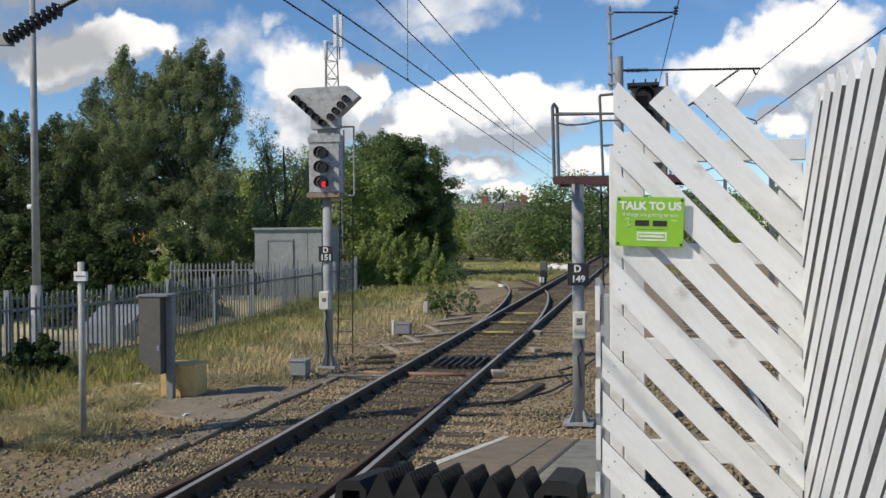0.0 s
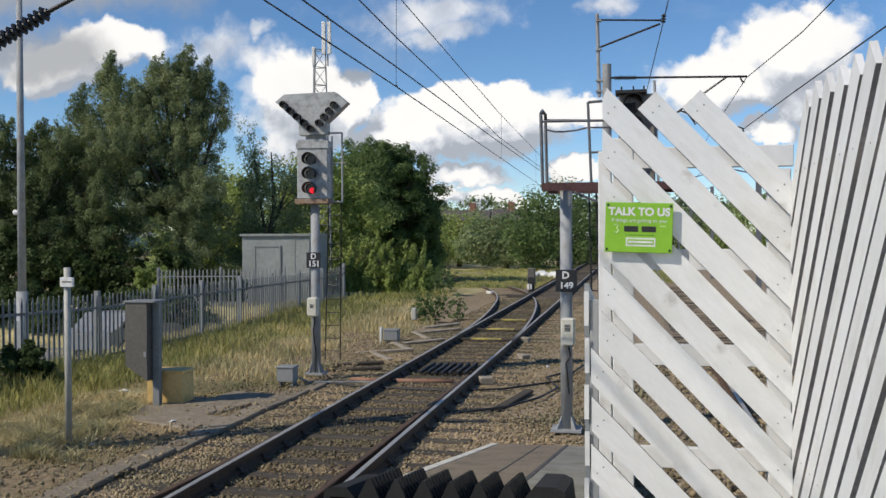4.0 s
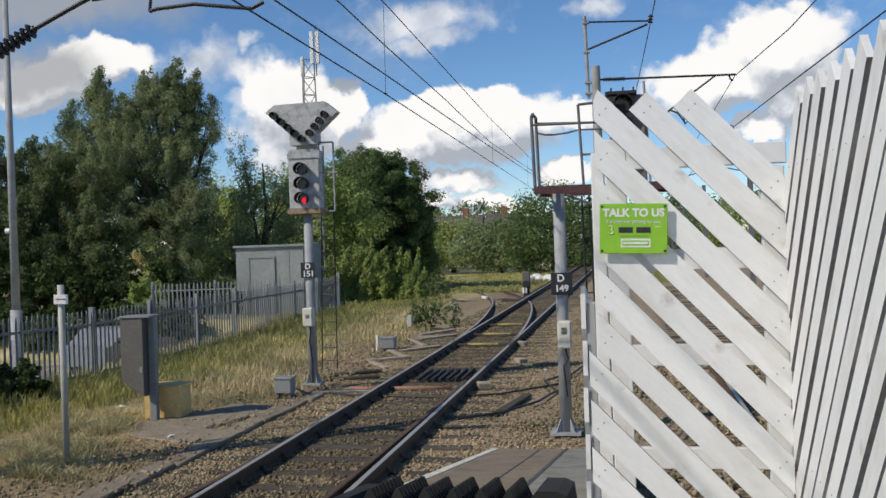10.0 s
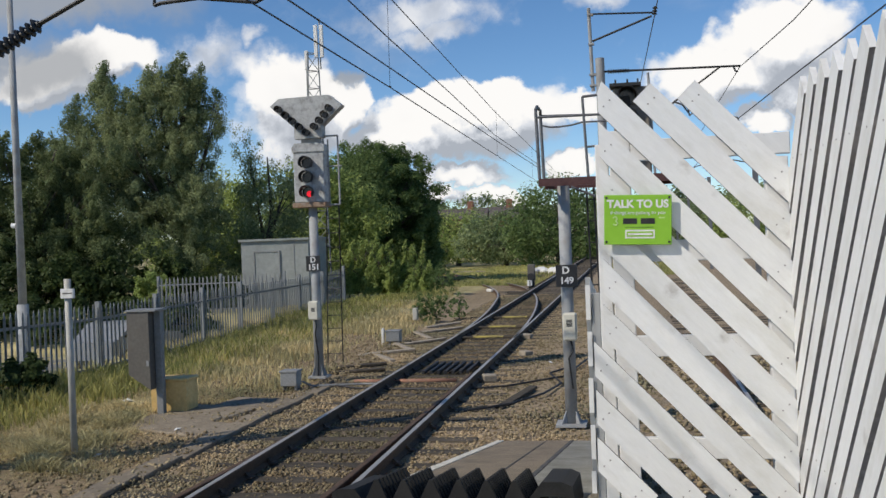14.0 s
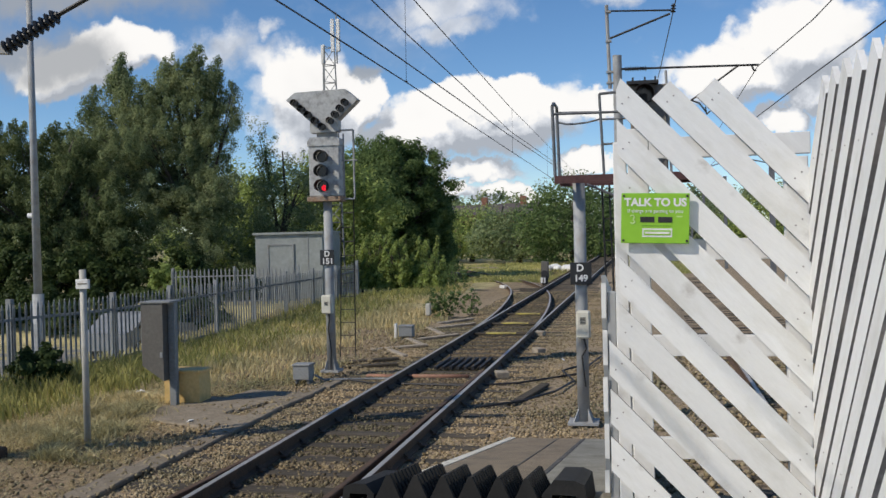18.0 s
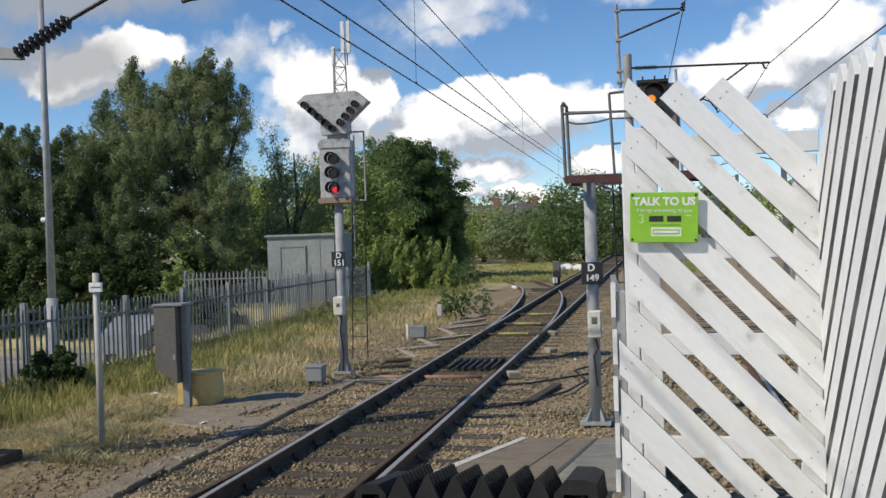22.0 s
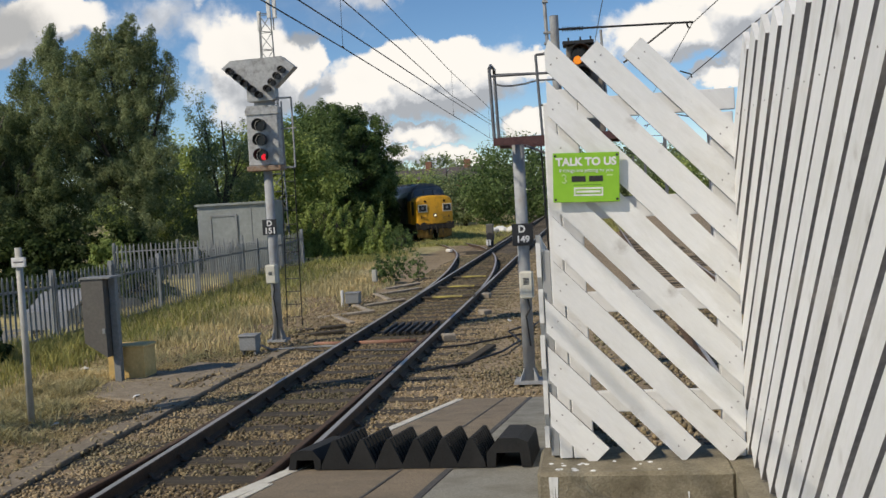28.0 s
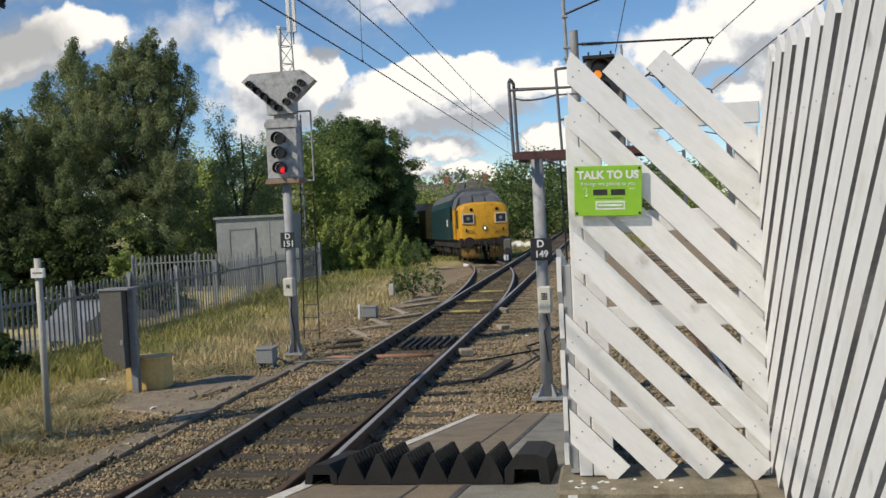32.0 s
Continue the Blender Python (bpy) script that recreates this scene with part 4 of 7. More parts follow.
def build_guard():
    r = thing("rubber_trespass_guard", "black rubber anti-trespass panels with pyramid ridges on the ramp", "trespass guard", (0, 6.13, plat_z(6.13) + 0.006, -math.degrees(math.atan(1.03 / 7.5)), 0, 0))
    for x0 in (1.815, 2.171, 2.527):
        panel = part("base_panel", Geo().box(x0, 0, 0, x0 + 0.353, 0.85, 0.03), "rubber", r)
        for i in range(2):
            cx = x0 + 0.088 + 0.178 * i
            g = Geo()
            # one ridge with a toothed crest
            prof, y = [], 0.0
            for k in range(9):
                prof += [(y, 0.186), (y + 0.045, 0.186), (y + 0.056, 0.125), (y + 0.088, 0.125)]
                y += 0.094
            prof[-1] = (0.85, 0.125)
            v, n = [], len(prof)
            for yy, h in prof:
                # the grooves between the teeth run down the flanks
                w = 0.087 if h > 0.15 else 0.072
                v += [(cx - w, yy, 0.03), (cx - 0.012, yy, h), (cx + 0.012, yy, h), (cx + w, yy, 0.03)]
            f = [(0, 1, 2, 3), tuple(4 * (n - 1) + q for q in (3, 2, 1, 0))]
            for k in range(n - 1):
                f += [(4 * k + q, 4 * k + 4 + q, 4 * k + 5 + q, 4 * k + 1 + q) for q in range(3)]
            part("ridge", g.add(v, f), "rubber", panel)
    end = [(0, 0), (0.05, 0), (0.06, 0.1), (0.2, 0.1), (0.21, 0.0), (0.27, 0.0), (0.25, 0.17), (0.19, 0.2), (0.07, 0.2), (0.0, 0.1)]
    part("end_panel", Geo().prism([(2.89 + x * 1.05, z * 0.9) for x, z in end], -0.85, 0, FACE_UP), "rubber", r)
    part("end_panel", Geo().prism([(1.81 - x * 0.8, z * 0.62) for x, z in end], -0.85, 0, FACE_UP), "rubber", r)


build_guard()

# ---- signal beside the track ----


def lamp_unit(parent, m, lens, r=0.085, hood=0.16, lit=False):
    """Round lens under a long black hood, facing -y."""
    g = Geo()
    n = 14
    v, f = [], []
    for y, rr in ((0, r), (-hood, r * 1.02)):
        for s in (1.0, 0.93):
            for i in range(n + 1):
                a = math.pi * (-0.25 + 1.5 * i / n)
                v.append((rr * s * math.cos(a), y if i not in (0, n) or y == 0 else y * 0.45, rr * s * math.sin(a)))
    k = n + 1
    for i in range(n):
        f += [(i, i + 1, 2 * k + i + 1, 2 * k + i), (k + i, 3 * k + i, 3 * k + i + 1, k + i + 1), (2 * k + i, 2 * k + i + 1, 3 * k + i + 1, 3 * k + i)]
    g.add(v, f)
    h = part("hood", g, "black", parent, "black lamp hood")
    h.matrix_basis = m
    l = part("lens", Geo().tube((0, 0.004, 0), (0, -0.02, 0), r * 0.88, r * 0.8, 16), lens, parent, "lit lens" if lit else "unlit dark lens")
    l.matrix_basis = m
    return h


M["red_lamp"] = glow("red_lamp", (0.85, 0.01, 0.03), 1.15)
M["amber_lamp"] = glow("amber_lamp", (1.0, 0.3, 0.02), 0.95)
M["lens_off"] = worn("lens_off", (0.01, 0.008, 0.008), (0.025, 0.02, 0.02), None, 10, 3, 0.15, 0, 0)


def build_signal():
    s = thing("colour_light_signal", "grey three-lamp railway signal with a junction indicator, showing red", "signal", (-2.155, 17.36, -0.06))
    up = lambda x, z: pose(x, -0.16, z, 0, 0, 8)
    part("post", Geo().tube((0, 0, 0.02), (0, 0, 3.12), 0.085, 0.08, 20), "post_grey", s, "grey steel tube", True)
    g = Geo().box(-0.17, -0.17, 0, 0.17, 0.17, 0.035)
    for a in range(4):
        g.prism([(0.08, 0.03), (0.16, 0.03), (0.08, 0.25)], -0.008, 0.008, pose(0, 0, 0, 0, 0, 45 + 90 * a) @ FACE_UP)
    part("base_plate", g, "post_grey", s)
    part("head_case", Geo().box(-0.3, -0.13, 3.2, 0.29, 0.12, 4.25, c=0.02), "signal_grey", s, "grey weathered signal head")
    part("head_top", Geo().prism([(-0.31, 4.12), (0.3, 4.12), (0.3, 4.24), (0.22, 4.28), (-0.26, 4.28), (-0.31, 4.2)], -0.13, 0.15, FACE_UP), "signal_grey", s)
    part("head_shelf", Geo().box(-0.32, -0.2, 3.11, 0.31, 0.16, 3.2, c=0.008), "rusty", s, "rust-streaked steel shelf")
    for z, l, lit in ((3.92, "lens_off", False), (3.66, "lens_off", False), (3.39, "red_lamp", True)):
        m = pose(-0.04, -0.132, z, 0, 0, 6)
        lamp_unit(s, m, "lens_off", 0.115, 0.22)
        if lit:
            part("lit_lamp", Geo().tube((0, -0.155, z - 0.035), (0, -0.17, z - 0.035), 0.055, 0.045, 14), l, s, "glowing red lamp")
    # junction indicator: a funnel-shaped plate with two rows of small hooded lamps
    poly = [(-0.7, 4.98), (-0.53, 5.11), (0.42, 5.13), (0.66, 4.93), (0.27, 4.58), (0.27, 4.37), (-0.25, 4.36), (-0.25, 4.57)]
    part("indicator_plate", Geo().prism(poly, -0.08, 0.14, FACE_UP), "signal_grey", s, "grey funnel-shaped route indicator")
    part("bracket", Geo().box(-0.16, -0.04, 4.24, 0.2, 0.06, 4.38), "post_grey", s)
    for i in range(5):
        for sx in (-1, 1):
            x, z = (-0.01 - 0.128 * i, 4.46 + 0.112 * i) if sx < 0 else (0.15 + 0.095 * i, 4.56 + 0.105 * i)
            if sx > 0 and i == 4:
                continue
            lamp_unit(s, pose(x, -0.142, z, 0, 0, 6), "lens_off", 0.064, 0.15)
    pl = part("number_plate", Geo().box(-0.135, -0.115, 1.95, 0.13, -0.095, 2.23, c=0.004), "plate_black", s, "black identification plate")
    letters("D", 0.14, "paint_white", s, pose(0, -0.118, 2.155, 90, 0, 0), bold=0.004)
    letters("151", 0.15, "paint_white", s, pose(0.01, -0.118, 2.02, 90, 0, 0), bold=0.004)
    b = part("phone_box", Geo().box(-0.1, -0.22, 1.07, 0.09, -0.06, 1.41, c=0.02), "box_cream", s, "white signal telephone box")
    for q in range(4):
        part("hatch_bar", Geo().box(-0.04, -0.224, 1.225 + 0.018 * q, 0.03, -0.219, 1.235 + 0.018 * q), "black", b)
    part("cable", Geo().line([(0.0, -0.1, 1.08), (0.01, -0.11, 0.95), (-0.02, -0.1, 0.8), (0.03, -0.1, 0.4), (0.02, -0.12, 0.05)], 0.012), "black", s)
    # ladder and its hoop behind the head
    for x0, x1 in ((-0.5, 0.12), (-0.18, 0.36)):
        part("ladder_stile", Geo().tube((x0, 2.1, 0.0), (x1, 0.45, 3.2), 0.011, n=6), "wire", s)
    for i in range(11):
        t = 0.06 + 0.085 * i
        part("ladder_rung", Geo().tube((-0.5 + 0.62 * t, 2.1 - 1.65 * t, 3.2 * t), (-0.18 + 0.54 * t, 2.1 - 1.65 * t, 3.2 * t), 0.008, n=6), "wire", s)
    part("guard_rail", Geo().line([(0.3, 0.0, 3.15), (0.52, 0.0, 3.15), (0.52, 0.0, 4.4), (0.2, 0.0, 4.4)], 0.018), "post_grey", s)
    part("guard_rail", Geo().line([(0.3, 0.0, 3.85), (0.58, 0.0, 3.85)], 0.015), "post_grey", s)
    part("guard_rail", Geo().line([(0.3, 0.1, 3.15), (0.3, 0.1, 4.35)], 0.015), "post_grey", s)


build_signal()


def build_gantry():
    s = thing("signal_gantry_post", "grey tubular post carrying a small signal platform", "signal", (2.69, 13.2, -0.13))
    part("post", Geo().tube((0, 0, 0.02), (0, 0, 3.17), 0.08, 0.08, 20), "post_grey", s, "", True)
    g = Geo().box(-0.2, -0.2, 0, 0.2, 0.2, 0.03)
    for a in range(4):
        g.prism([(0.09, 0.03), (0.18, 0.03), (0.09, 0.2)], -0.008, 0.008, pose(0, 0, 0, 0, 0, 45 + 90 * a) @ FACE_UP)
    part("base_plate", g, "post_grey", s)
    part("number_plate", Geo().box(-0.13, -0.125, 1.84, 0.15, -0.1, 2.13, c=0.004), "plate_black", s, "black identification plate")
    letters("D", 0.13, "paint_white", s, pose(0.0, -0.128, 2.055, 90, 0, 0), bold=0.004)
    letters("149", 0.12, "paint_white", s, pose(0.01, -0.128, 1.92, 90, 0, 0), bold=0.004)
    b = part("phone_box", Geo().box(-0.06, -0.22, 1.14, 0.12, -0.07, 1.5, c=0.02), "box_cream", s, "white signal telephone box")
    for q in range(5):
        part("hatch_bar", Geo().box(-0.01, -0.224, 1.33 + 0.019 * q, 0.065, -0.219, 1.341 + 0.019 * q), "black", b)
    part("cable", Geo().line([(0.03, -0.12, 1.15), (0.06, -0.11, 1.0), (0.0, -0.115, 0.9), (0.04, -0.11, 0.5)], 0.012), "black", s)
    part("platform_beam", Geo().box(-0.29, -0.35, 3.16, 1.6, -0.27, 3.26).box(-0.29, 0.55, 3.16, 1.6, 0.63, 3.26).box(-0.29, -0.27, 3.2, -0.22, 0.55, 3.26).box(1.0, -0.27, 3.2, 1.6, 0.55, 3.24), "beam_red", s, "dark red steel platform beam")
    part("handrail", Geo().line([(-0.28, -0.3, 3.26), (-0.3, -0.3, 4.16), (-0.29, -0.2, 4.21), (-0.31, 0.5, 4.24), (-0.32, 0.6, 4.2), (-0.3, 0.6, 3.26)], 0.022, 8), "steel_dark", s)
    part("handrail", Geo().line([(-0.29, -0.3, 4.06), (0.62, -0.3, 4.05)], 0.018), "steel_dark", s)
    part("handrail", Geo().line([(-0.31, 0.6, 4.18), (0.62, 0.6, 4.15)], 0.018), "steel_dark", s)
    part("safety_chain", Geo().line([(-0.31, 0.6, 4.05), (-0.2, 0.6, 4.02), (-0.08, 0.6, 4.015), (0.1, 0.6, 4.03), (0.26, 0.6, 4.065), (0.48, 0.6, 4.06), (0.62, 0.6, 4.06)], 0.014), "steel_dark", s)
    part("handrail", Geo().line([(0.345, -0.3, 3.26), (0.305, -0.3, 4.29), (0.62, -0.3, 4.31)], 0.018, 8), "steel_dark", s)
    part("handrail", Geo().line([(0.335, -0.3, 3.645), (0.48, -0.3, 3.65)], 0.016), "steel_dark", s)
    part("platform_stay", Geo().line([(0.1, 0.1, 3.16), (0.5, 0.1, 2.98), (0.9, 0.1, 2.9)], 0.018), "steel_dark", s)
    for x in (0.32, 0.42):
        part("ladder_stile", Geo().tube((x, 1.2, 0.0), (x - 0.05, 0.7, 3.2), 0.014, n=6), "wire", s)
    for i in range(10):
        part("ladder_rung", Geo().tube((0.29, 1.15 - 0.045 * i, 0.3 + 0.3 * i), (0.43, 1.15 - 0.045 * i, 0.3 + 0.3 * i), 0.009, n=6), "wire", s)
    # the signal head that stands on the platform
    part("head_case", Geo().box(0.68, 0.55, 3.28, 1.17, 0.78, 4.5, c=0.02), "head_brown", s, "dark signal head showing amber")
    for x in (0.72, 0.88, 1.02):
        part("lifting_bolt", Geo().tube((x, 0.6, 4.54), (x, 0.6, 4.61), 0.012, n=6), "black", s)
    part("head_top", Geo().box(0.64, 0.42, 4.5, 1.06, 0.82, 4.54), "black", s)
    lamp_unit(s, pose(0.86, 0.548, 4.35, 0, 0, 4), "lens_off", 0.135, 0.26)
    part("lit_lamp", Geo().tube((0.83, 0.525, 4.29), (0.83, 0.515, 4.29), 0.058, 0.046, 14), "amber_lamp", s, "glowing amber lamp")
    # added plate, no part of the signal: hides the glowing lamp while off
    v = part("added_lamp_cover", Geo().prism([(-0.08, -0.08), (0.08, -0.08), (0.08, 0.08), (-0.08, 0.08)], -0.004, 0.004, FACE_UP @ pose(0, 0, 0)), "black", s, "black plate added to hide the lamp while it is off")
    v.matrix_basis = pose(0.83, 0.5, 4.29)
    lamp_unit(s, pose(0.86, 0.548, 4.05, 0, 0, 4), "lens_off", 0.135, 0.26)
    lamp_unit(s, pose(0.86, 0.548, 3.75, 0, 0, 4), "lens_off", 0.135, 0.26)
    part("stay", Geo().tube((1.21, 0.6, 3.27), (1.16, 0.6, 4.68), 0.018, n=8), "post_grey", s)
    return v


added_lamp_cover = build_gantry()

# ---- overhead line ----


def insulator(p0, p1, r=0.05, n=7):
    """A rod with ribbed sheds, turned as one piece."""
    p0, p1 = Vector(p0), Vector(p1)
    d = p1 - p0
    q = d.to_track_quat("Z", "Y")
    prof = []
    for i in range(n):
        prof += [(i / n, 0.45), ((i + 0.25) / n, 1.0), ((i + 0.55) / n, 0.75), ((i + 0.65) / n, 0.45)]
    prof.append((1.0, 0.45))
    k, v = 10, []
    for t, s in prof:
        for i in range(k):
            a = 2 * math.pi * i / k
            v.append(p0 + d * t + q @ Vector((r * s * math.cos(a), r * s * math.sin(a), 0)))
    f = [(a * k + i, a * k + (i + 1) % k, (a + 1) * k + (i + 1) % k, (a + 1) * k + i) for a in range(len(prof) - 1) for i in range(k)]
    return Geo().add(v, f + [tuple(range(k - 1, -1, -1)), tuple(range(len(v) - k, len(v)))])


def build_overhead():
    wires = thing("overhead_wires", "thin dark overhead contact and catenary wires above the track", "wires")
    for name, run in (("contact_wire", [(0.13, -10, 4.84), (-0.085, 9.9, 4.84), (-0.144, 15.4, 4.84), (-0.42, 29.3, 4.84), (-1.1, 62, 4.86), (-2.0, 110, 4.9)]),
                      ("contact_wire", [(0.26, -10, 4.89), (0.23, 9.5, 4.89), (0.22, 14.0, 4.89), (0.14, 25.3, 4.89), (0.0, 150, 4.89)]),
                      ("catenary_wire", [(0.4, -10, 5.46), (0.18, 11.9, 5.44), (0.07, 14.7, 5.44), (-0.08, 20.1, 5.44), (-0.43, 29.6, 5.44), (-0.5, 150, 5.5)]),
                      ("catenary_wire", [(0.15, -10, 6.3), (-0.07, 15.3, 6.24), (-0.2, 19.9, 6.24), (-0.5, 30.3, 6.24), (-1.1, 62, 6.3), (-2.0, 110, 6.3)])):
        part(name, Geo().line(run, 0.0095), "wire", wires)
    for x, y in ((-0.142, 15.4), (-0.44, 30.3), (-0.72, 44.0), (-1.0, 58.0)):
        part("dropper", Geo().tube((x, y, 4.84), (x + 0.01, y, 6.24), 0.004, n=4), "wire", wires)
        part("dropper_clamp", Geo().tube((x, y - 0.03, 4.85), (x, y + 0.03, 4.85), 0.018, n=6), "wire", wires)
    right = thing("overhead_wires", "thin dark overhead wires of the neighbouring line", "wires")
    part("catenary_wire", Geo().line([(7.2, -10, 5.8), (6.2, 16.6, 5.66), (5.86, 21.4, 5.7), (5.95, 40, 5.55), (6.0, 130, 5.7)], 0.009), "wire", right)
    part("contact_wire", Geo().line([(7.1, -10, 4.66), (6.0, 16.2, 4.65), (5.81, 21.4, 4.65), (5.9, 40, 4.66), (6.0, 130, 4.7)], 0.009), "wire", right)
    feeder = thing("feeder_wire", "dark feeder wire carried high on the mast arms", "wires")
    part("wire", Geo().line([(4.85, -10, 6.97), (4.19, 21.4, 6.95), (3.95, 32, 6.95), (3.4, 58, 6.95), (2.6, 110, 6.95)], 0.011), "wire", feeder)
    m = thing("overhead_line_mast", "grey steel mast with cantilever arms for overhead wires", "mast", (2.95, 21.4, -0.2))
    part("mast", Geo().tube((0.06, 0, 0), (0.06, 0, 6.29), 0.1, 0.095, 16).box(-0.2, -0.2, 0, 0.2, 0.2, 0.1), "post_grey", m)
    part("side_pole", Geo().tube((-0.1, 0, 5.6), (-0.14, 0, 7.37), 0.038, n=8), "post_grey", m)
    for z in (5.72, 5.95, 6.6, 7.22):
        part("pole_clamp", Geo().box(-0.17, -0.06, z - 0.02, -0.05 if z > 6.3 else 0.0, 0.06, z + 0.02), "post_grey", m)
    part("upper_arm", Geo().line([(-0.12, 0, 7.24), (1.2, 0, 7.17)], 0.02), "wire", m)
    part("upper_arm", Geo().line([(-0.08, 0, 6.66), (1.17, 0, 7.1)], 0.024), "wire", m)
    part("insulator", insulator((1.23, 0, 7.12), (1.25, 0, 7.3), 0.06, 3), "wire", m)
    part("insulator", insulator((0.22, 0, 5.995), (0.68, 0, 5.985), 0.055, 9), "wire", m)
    part("cantilever_tube", Geo().line([(0.1, 0, 6.0), (2.93, 0, 5.93)], 0.024), "wire", m)
    part("cantilever_stay", Geo().line([(2.53, 0, 5.94), (1.47, 0, 5.2)], 0.022), "wire", m)
    part("registration_arm", Geo().line([(1.47, 0, 5.2), (1.59, 0, 5.26), (1.73, 0, 5.2), (1.87, 0, 5.0)], 0.018), "wire", m)
    part("registration_arm", Geo().line([(1.85, 0, 5.12), (1.87, 0, 4.96), (1.95, 0, 5.03)], 0.015), "wire", m)
    part("registration_arm", Geo().line([(2.62, 0, 4.94), (2.84, 0, 4.86), (2.86, 0, 4.78)], 0.015), "wire", m)
    part("wire_hanger", Geo().line([(2.79, 0, 5.93), (2.83, 0, 5.82), (2.88, 0, 5.82)], 0.02), "wire", m)
    # portal mast on the near left and its bracket
    l = thing("overhead_line_mast", "pale grey lattice steel mast beside the track", "mast", (-4.3, 10.2, -0.1))
    for x in (-0.22, 0.1):
        part("leg", Geo().box(x - 0.085, -0.05, 0.0, x + 0.085, 0.05, 6.6, c=0.006), "post_grey", l)
    for i in range(6):
        part("batten", Geo().box(-0.28, -0.06, 0.75 + i * 1.05, 0.17, 0.06, 0.83 + i * 1.05), "post_grey", l)
    part("footing", Geo().box(-0.5, -0.3, -0.1, 0.35, 0.3, 0.12, c=0.02), "rail_rust", l)
    part("bracket", Geo().prism([(0.1, 4.76), (0.76, 4.7), (0.7, 4.82), (0.1, 4.92)], -0.05, 0.05, FACE_UP), "post_grey", l)
    part("insulator", insulator((0.69, 0, 4.77), (1.38, 0, 5.11), 0.095, 10), "wire", l)
    part("cantilever_tube", Geo().line([(1.36, 0, 5.1), (1.96, 0, 5.36), (4.2, 0, 6.25)], 0.025), "wire", l)
    part("steady_tube", Geo().line([(2.1, 0, 5.38), (2.75, 0, 5.42), (3.4, 0, 5.6)], 0.02), "wire", l)
    part("registration_arm", Geo().line([(2.78, 0, 5.2), (2.86, 0, 5.22), (3.3, 0, 5.24), (3.96, 0, 5.14), (4.1, 0, 5.2)], 0.022), "wire", l)
    part("registration_drop", Geo().line([(2.82, 0, 5.5), (2.78, 0, 5.2)], 0.018), "wire", l)


build_overhead()

# ---- lineside things ----


def build_lineside():
    p = thing("white_marker_post", "slim white post with a small blank name board", "post", (-3.43, 11.35, -0.13))
    part("pole", Geo().tube((0, 0, -0.05), (0.0, 0, 2.21), 0.042, 0.042, 14), "post_cream", p, "", True)
    part("board", Geo().box(-0.06, -0.07, 1.97, 0.13, -0.05, 2.09, c=0.003), "paint_white", p)
    part("text_bar", Geo().box(-0.03, -0.0725, 2.025, 0.1, -0.0702, 2.04), "cab_grey", p)
    c = thing("lineside_cabinet", "brown-grey metal cabinet on a galvanised post", "cabinet", (-3.57, 14.0, -0.13))
    part("post", Geo().box(-0.06, -0.05, 0, 0.05, 0.05, 1.6, c=0.006), "galv", c, "galvanised steel post")
    part("case", Geo().prism([(-0.42, 0.65), (-0.07, 0.42), (-0.07, 1.62), (-0.42, 1.6)], -0.15, 0.2, FACE_UP), "cab_grey", c)
    part("lid", Geo().box(-0.44, -0.22, 1.6, 0.06, 0.17, 1.63, c=0.004), "galv", c)
    part("latch", Geo().box(-0.12, -0.215, 0.78, -0.08, -0.2, 0.86), "galv", c)
    y = thing("yellow_grit_bin", "faded yellow plastic box with a lid on the ground", "bin", (-3.53, 14.35, -0.12))
    part("body", Geo().prism([(-0.29, -0.2), (0.29, -0.2), (0.29, 0.2), (-0.29, 0.2)], 0, 0.48), "box_yellow", y)
    part("lid", Geo().box(-0.32, -0.22, 0.48, 0.32, 0.22, 0.53, c=0.015), "box_yellow", y)
    for at, sc in (((-2.36, 16.4, -0.12), 1.0), ((-2.25, 23.5, -0.14), 1.15)):
        b = thing("grey_junction_box", "small grey cast junction box on short legs", "junction box", at, "grey junction boxes")
        part("body", Geo().box(-0.15 * sc, -0.13, 0.06, 0.15 * sc, 0.13, 0.3, c=0.012), "galv", b)
        part("lid", Geo().box(-0.165 * sc, -0.145, 0.3, 0.165 * sc, 0.145, 0.335, c=0.008), "galv", b)
        for x in (-0.11, 0.11):
            part("leg", Geo().box(x - 0.02, -0.1, -0.02, x + 0.02, 0.1, 0.06), "galv", b)
    part("mast_clamp", Geo().box(-0.3, -0.05, -0.02, -0.24, 0.05, 0.38, c=0.01), "paint_white", b, "white marker tab")
    mk = thing("white_marker_stone", "short white-topped marker post in the grass", "marker post", (-2.92, 29.0, -0.06))
    part("post", Geo().box(-0.08, -0.08, 0, 0.08, 0.08, 0.38, c=0.03), "post_cream", mk)
    # cable trough of concrete lids
    t = thing("cable_trough", "line of flat grey concrete cable trough lids", "cable trough")
    me = Geo().box(-0.17, -0.47, -0.06, 0.17, 0.47, 0.0, c=0.012).mesh("lid", "trough")
    rnd = random.Random(8)
    yy = 3.0
    while yy < 17:
        part("lid", me, None, t).matrix_basis = pose(-2.08 + rnd.uniform(-0.03, 0.03) + 0.02 * (yy - 9), yy, -0.108 + rnd.uniform(-0.015, 0.01), rnd.uniform(-1.5, 1.5), rnd.uniform(-3, 3), rnd.uniform(-2.5, 2.5))
        yy += 0.96
    for x, y, rz in ((-2.9, 14.2, 75), (-2.4, 14.9, 80), (-2.7, 13.0, 70), (-3.1, 13.4, 85)):
        s = thing("concrete_slab", "cracked grey concrete slab half buried in soil", "slab", (x, y, -0.128, 1.0, -1.2, rz), "concrete slabs")
        part("slab", Geo().box(-0.4, -0.6, -0.05, 0.4, 0.6, 0.03, c=0.02), "trough", s)
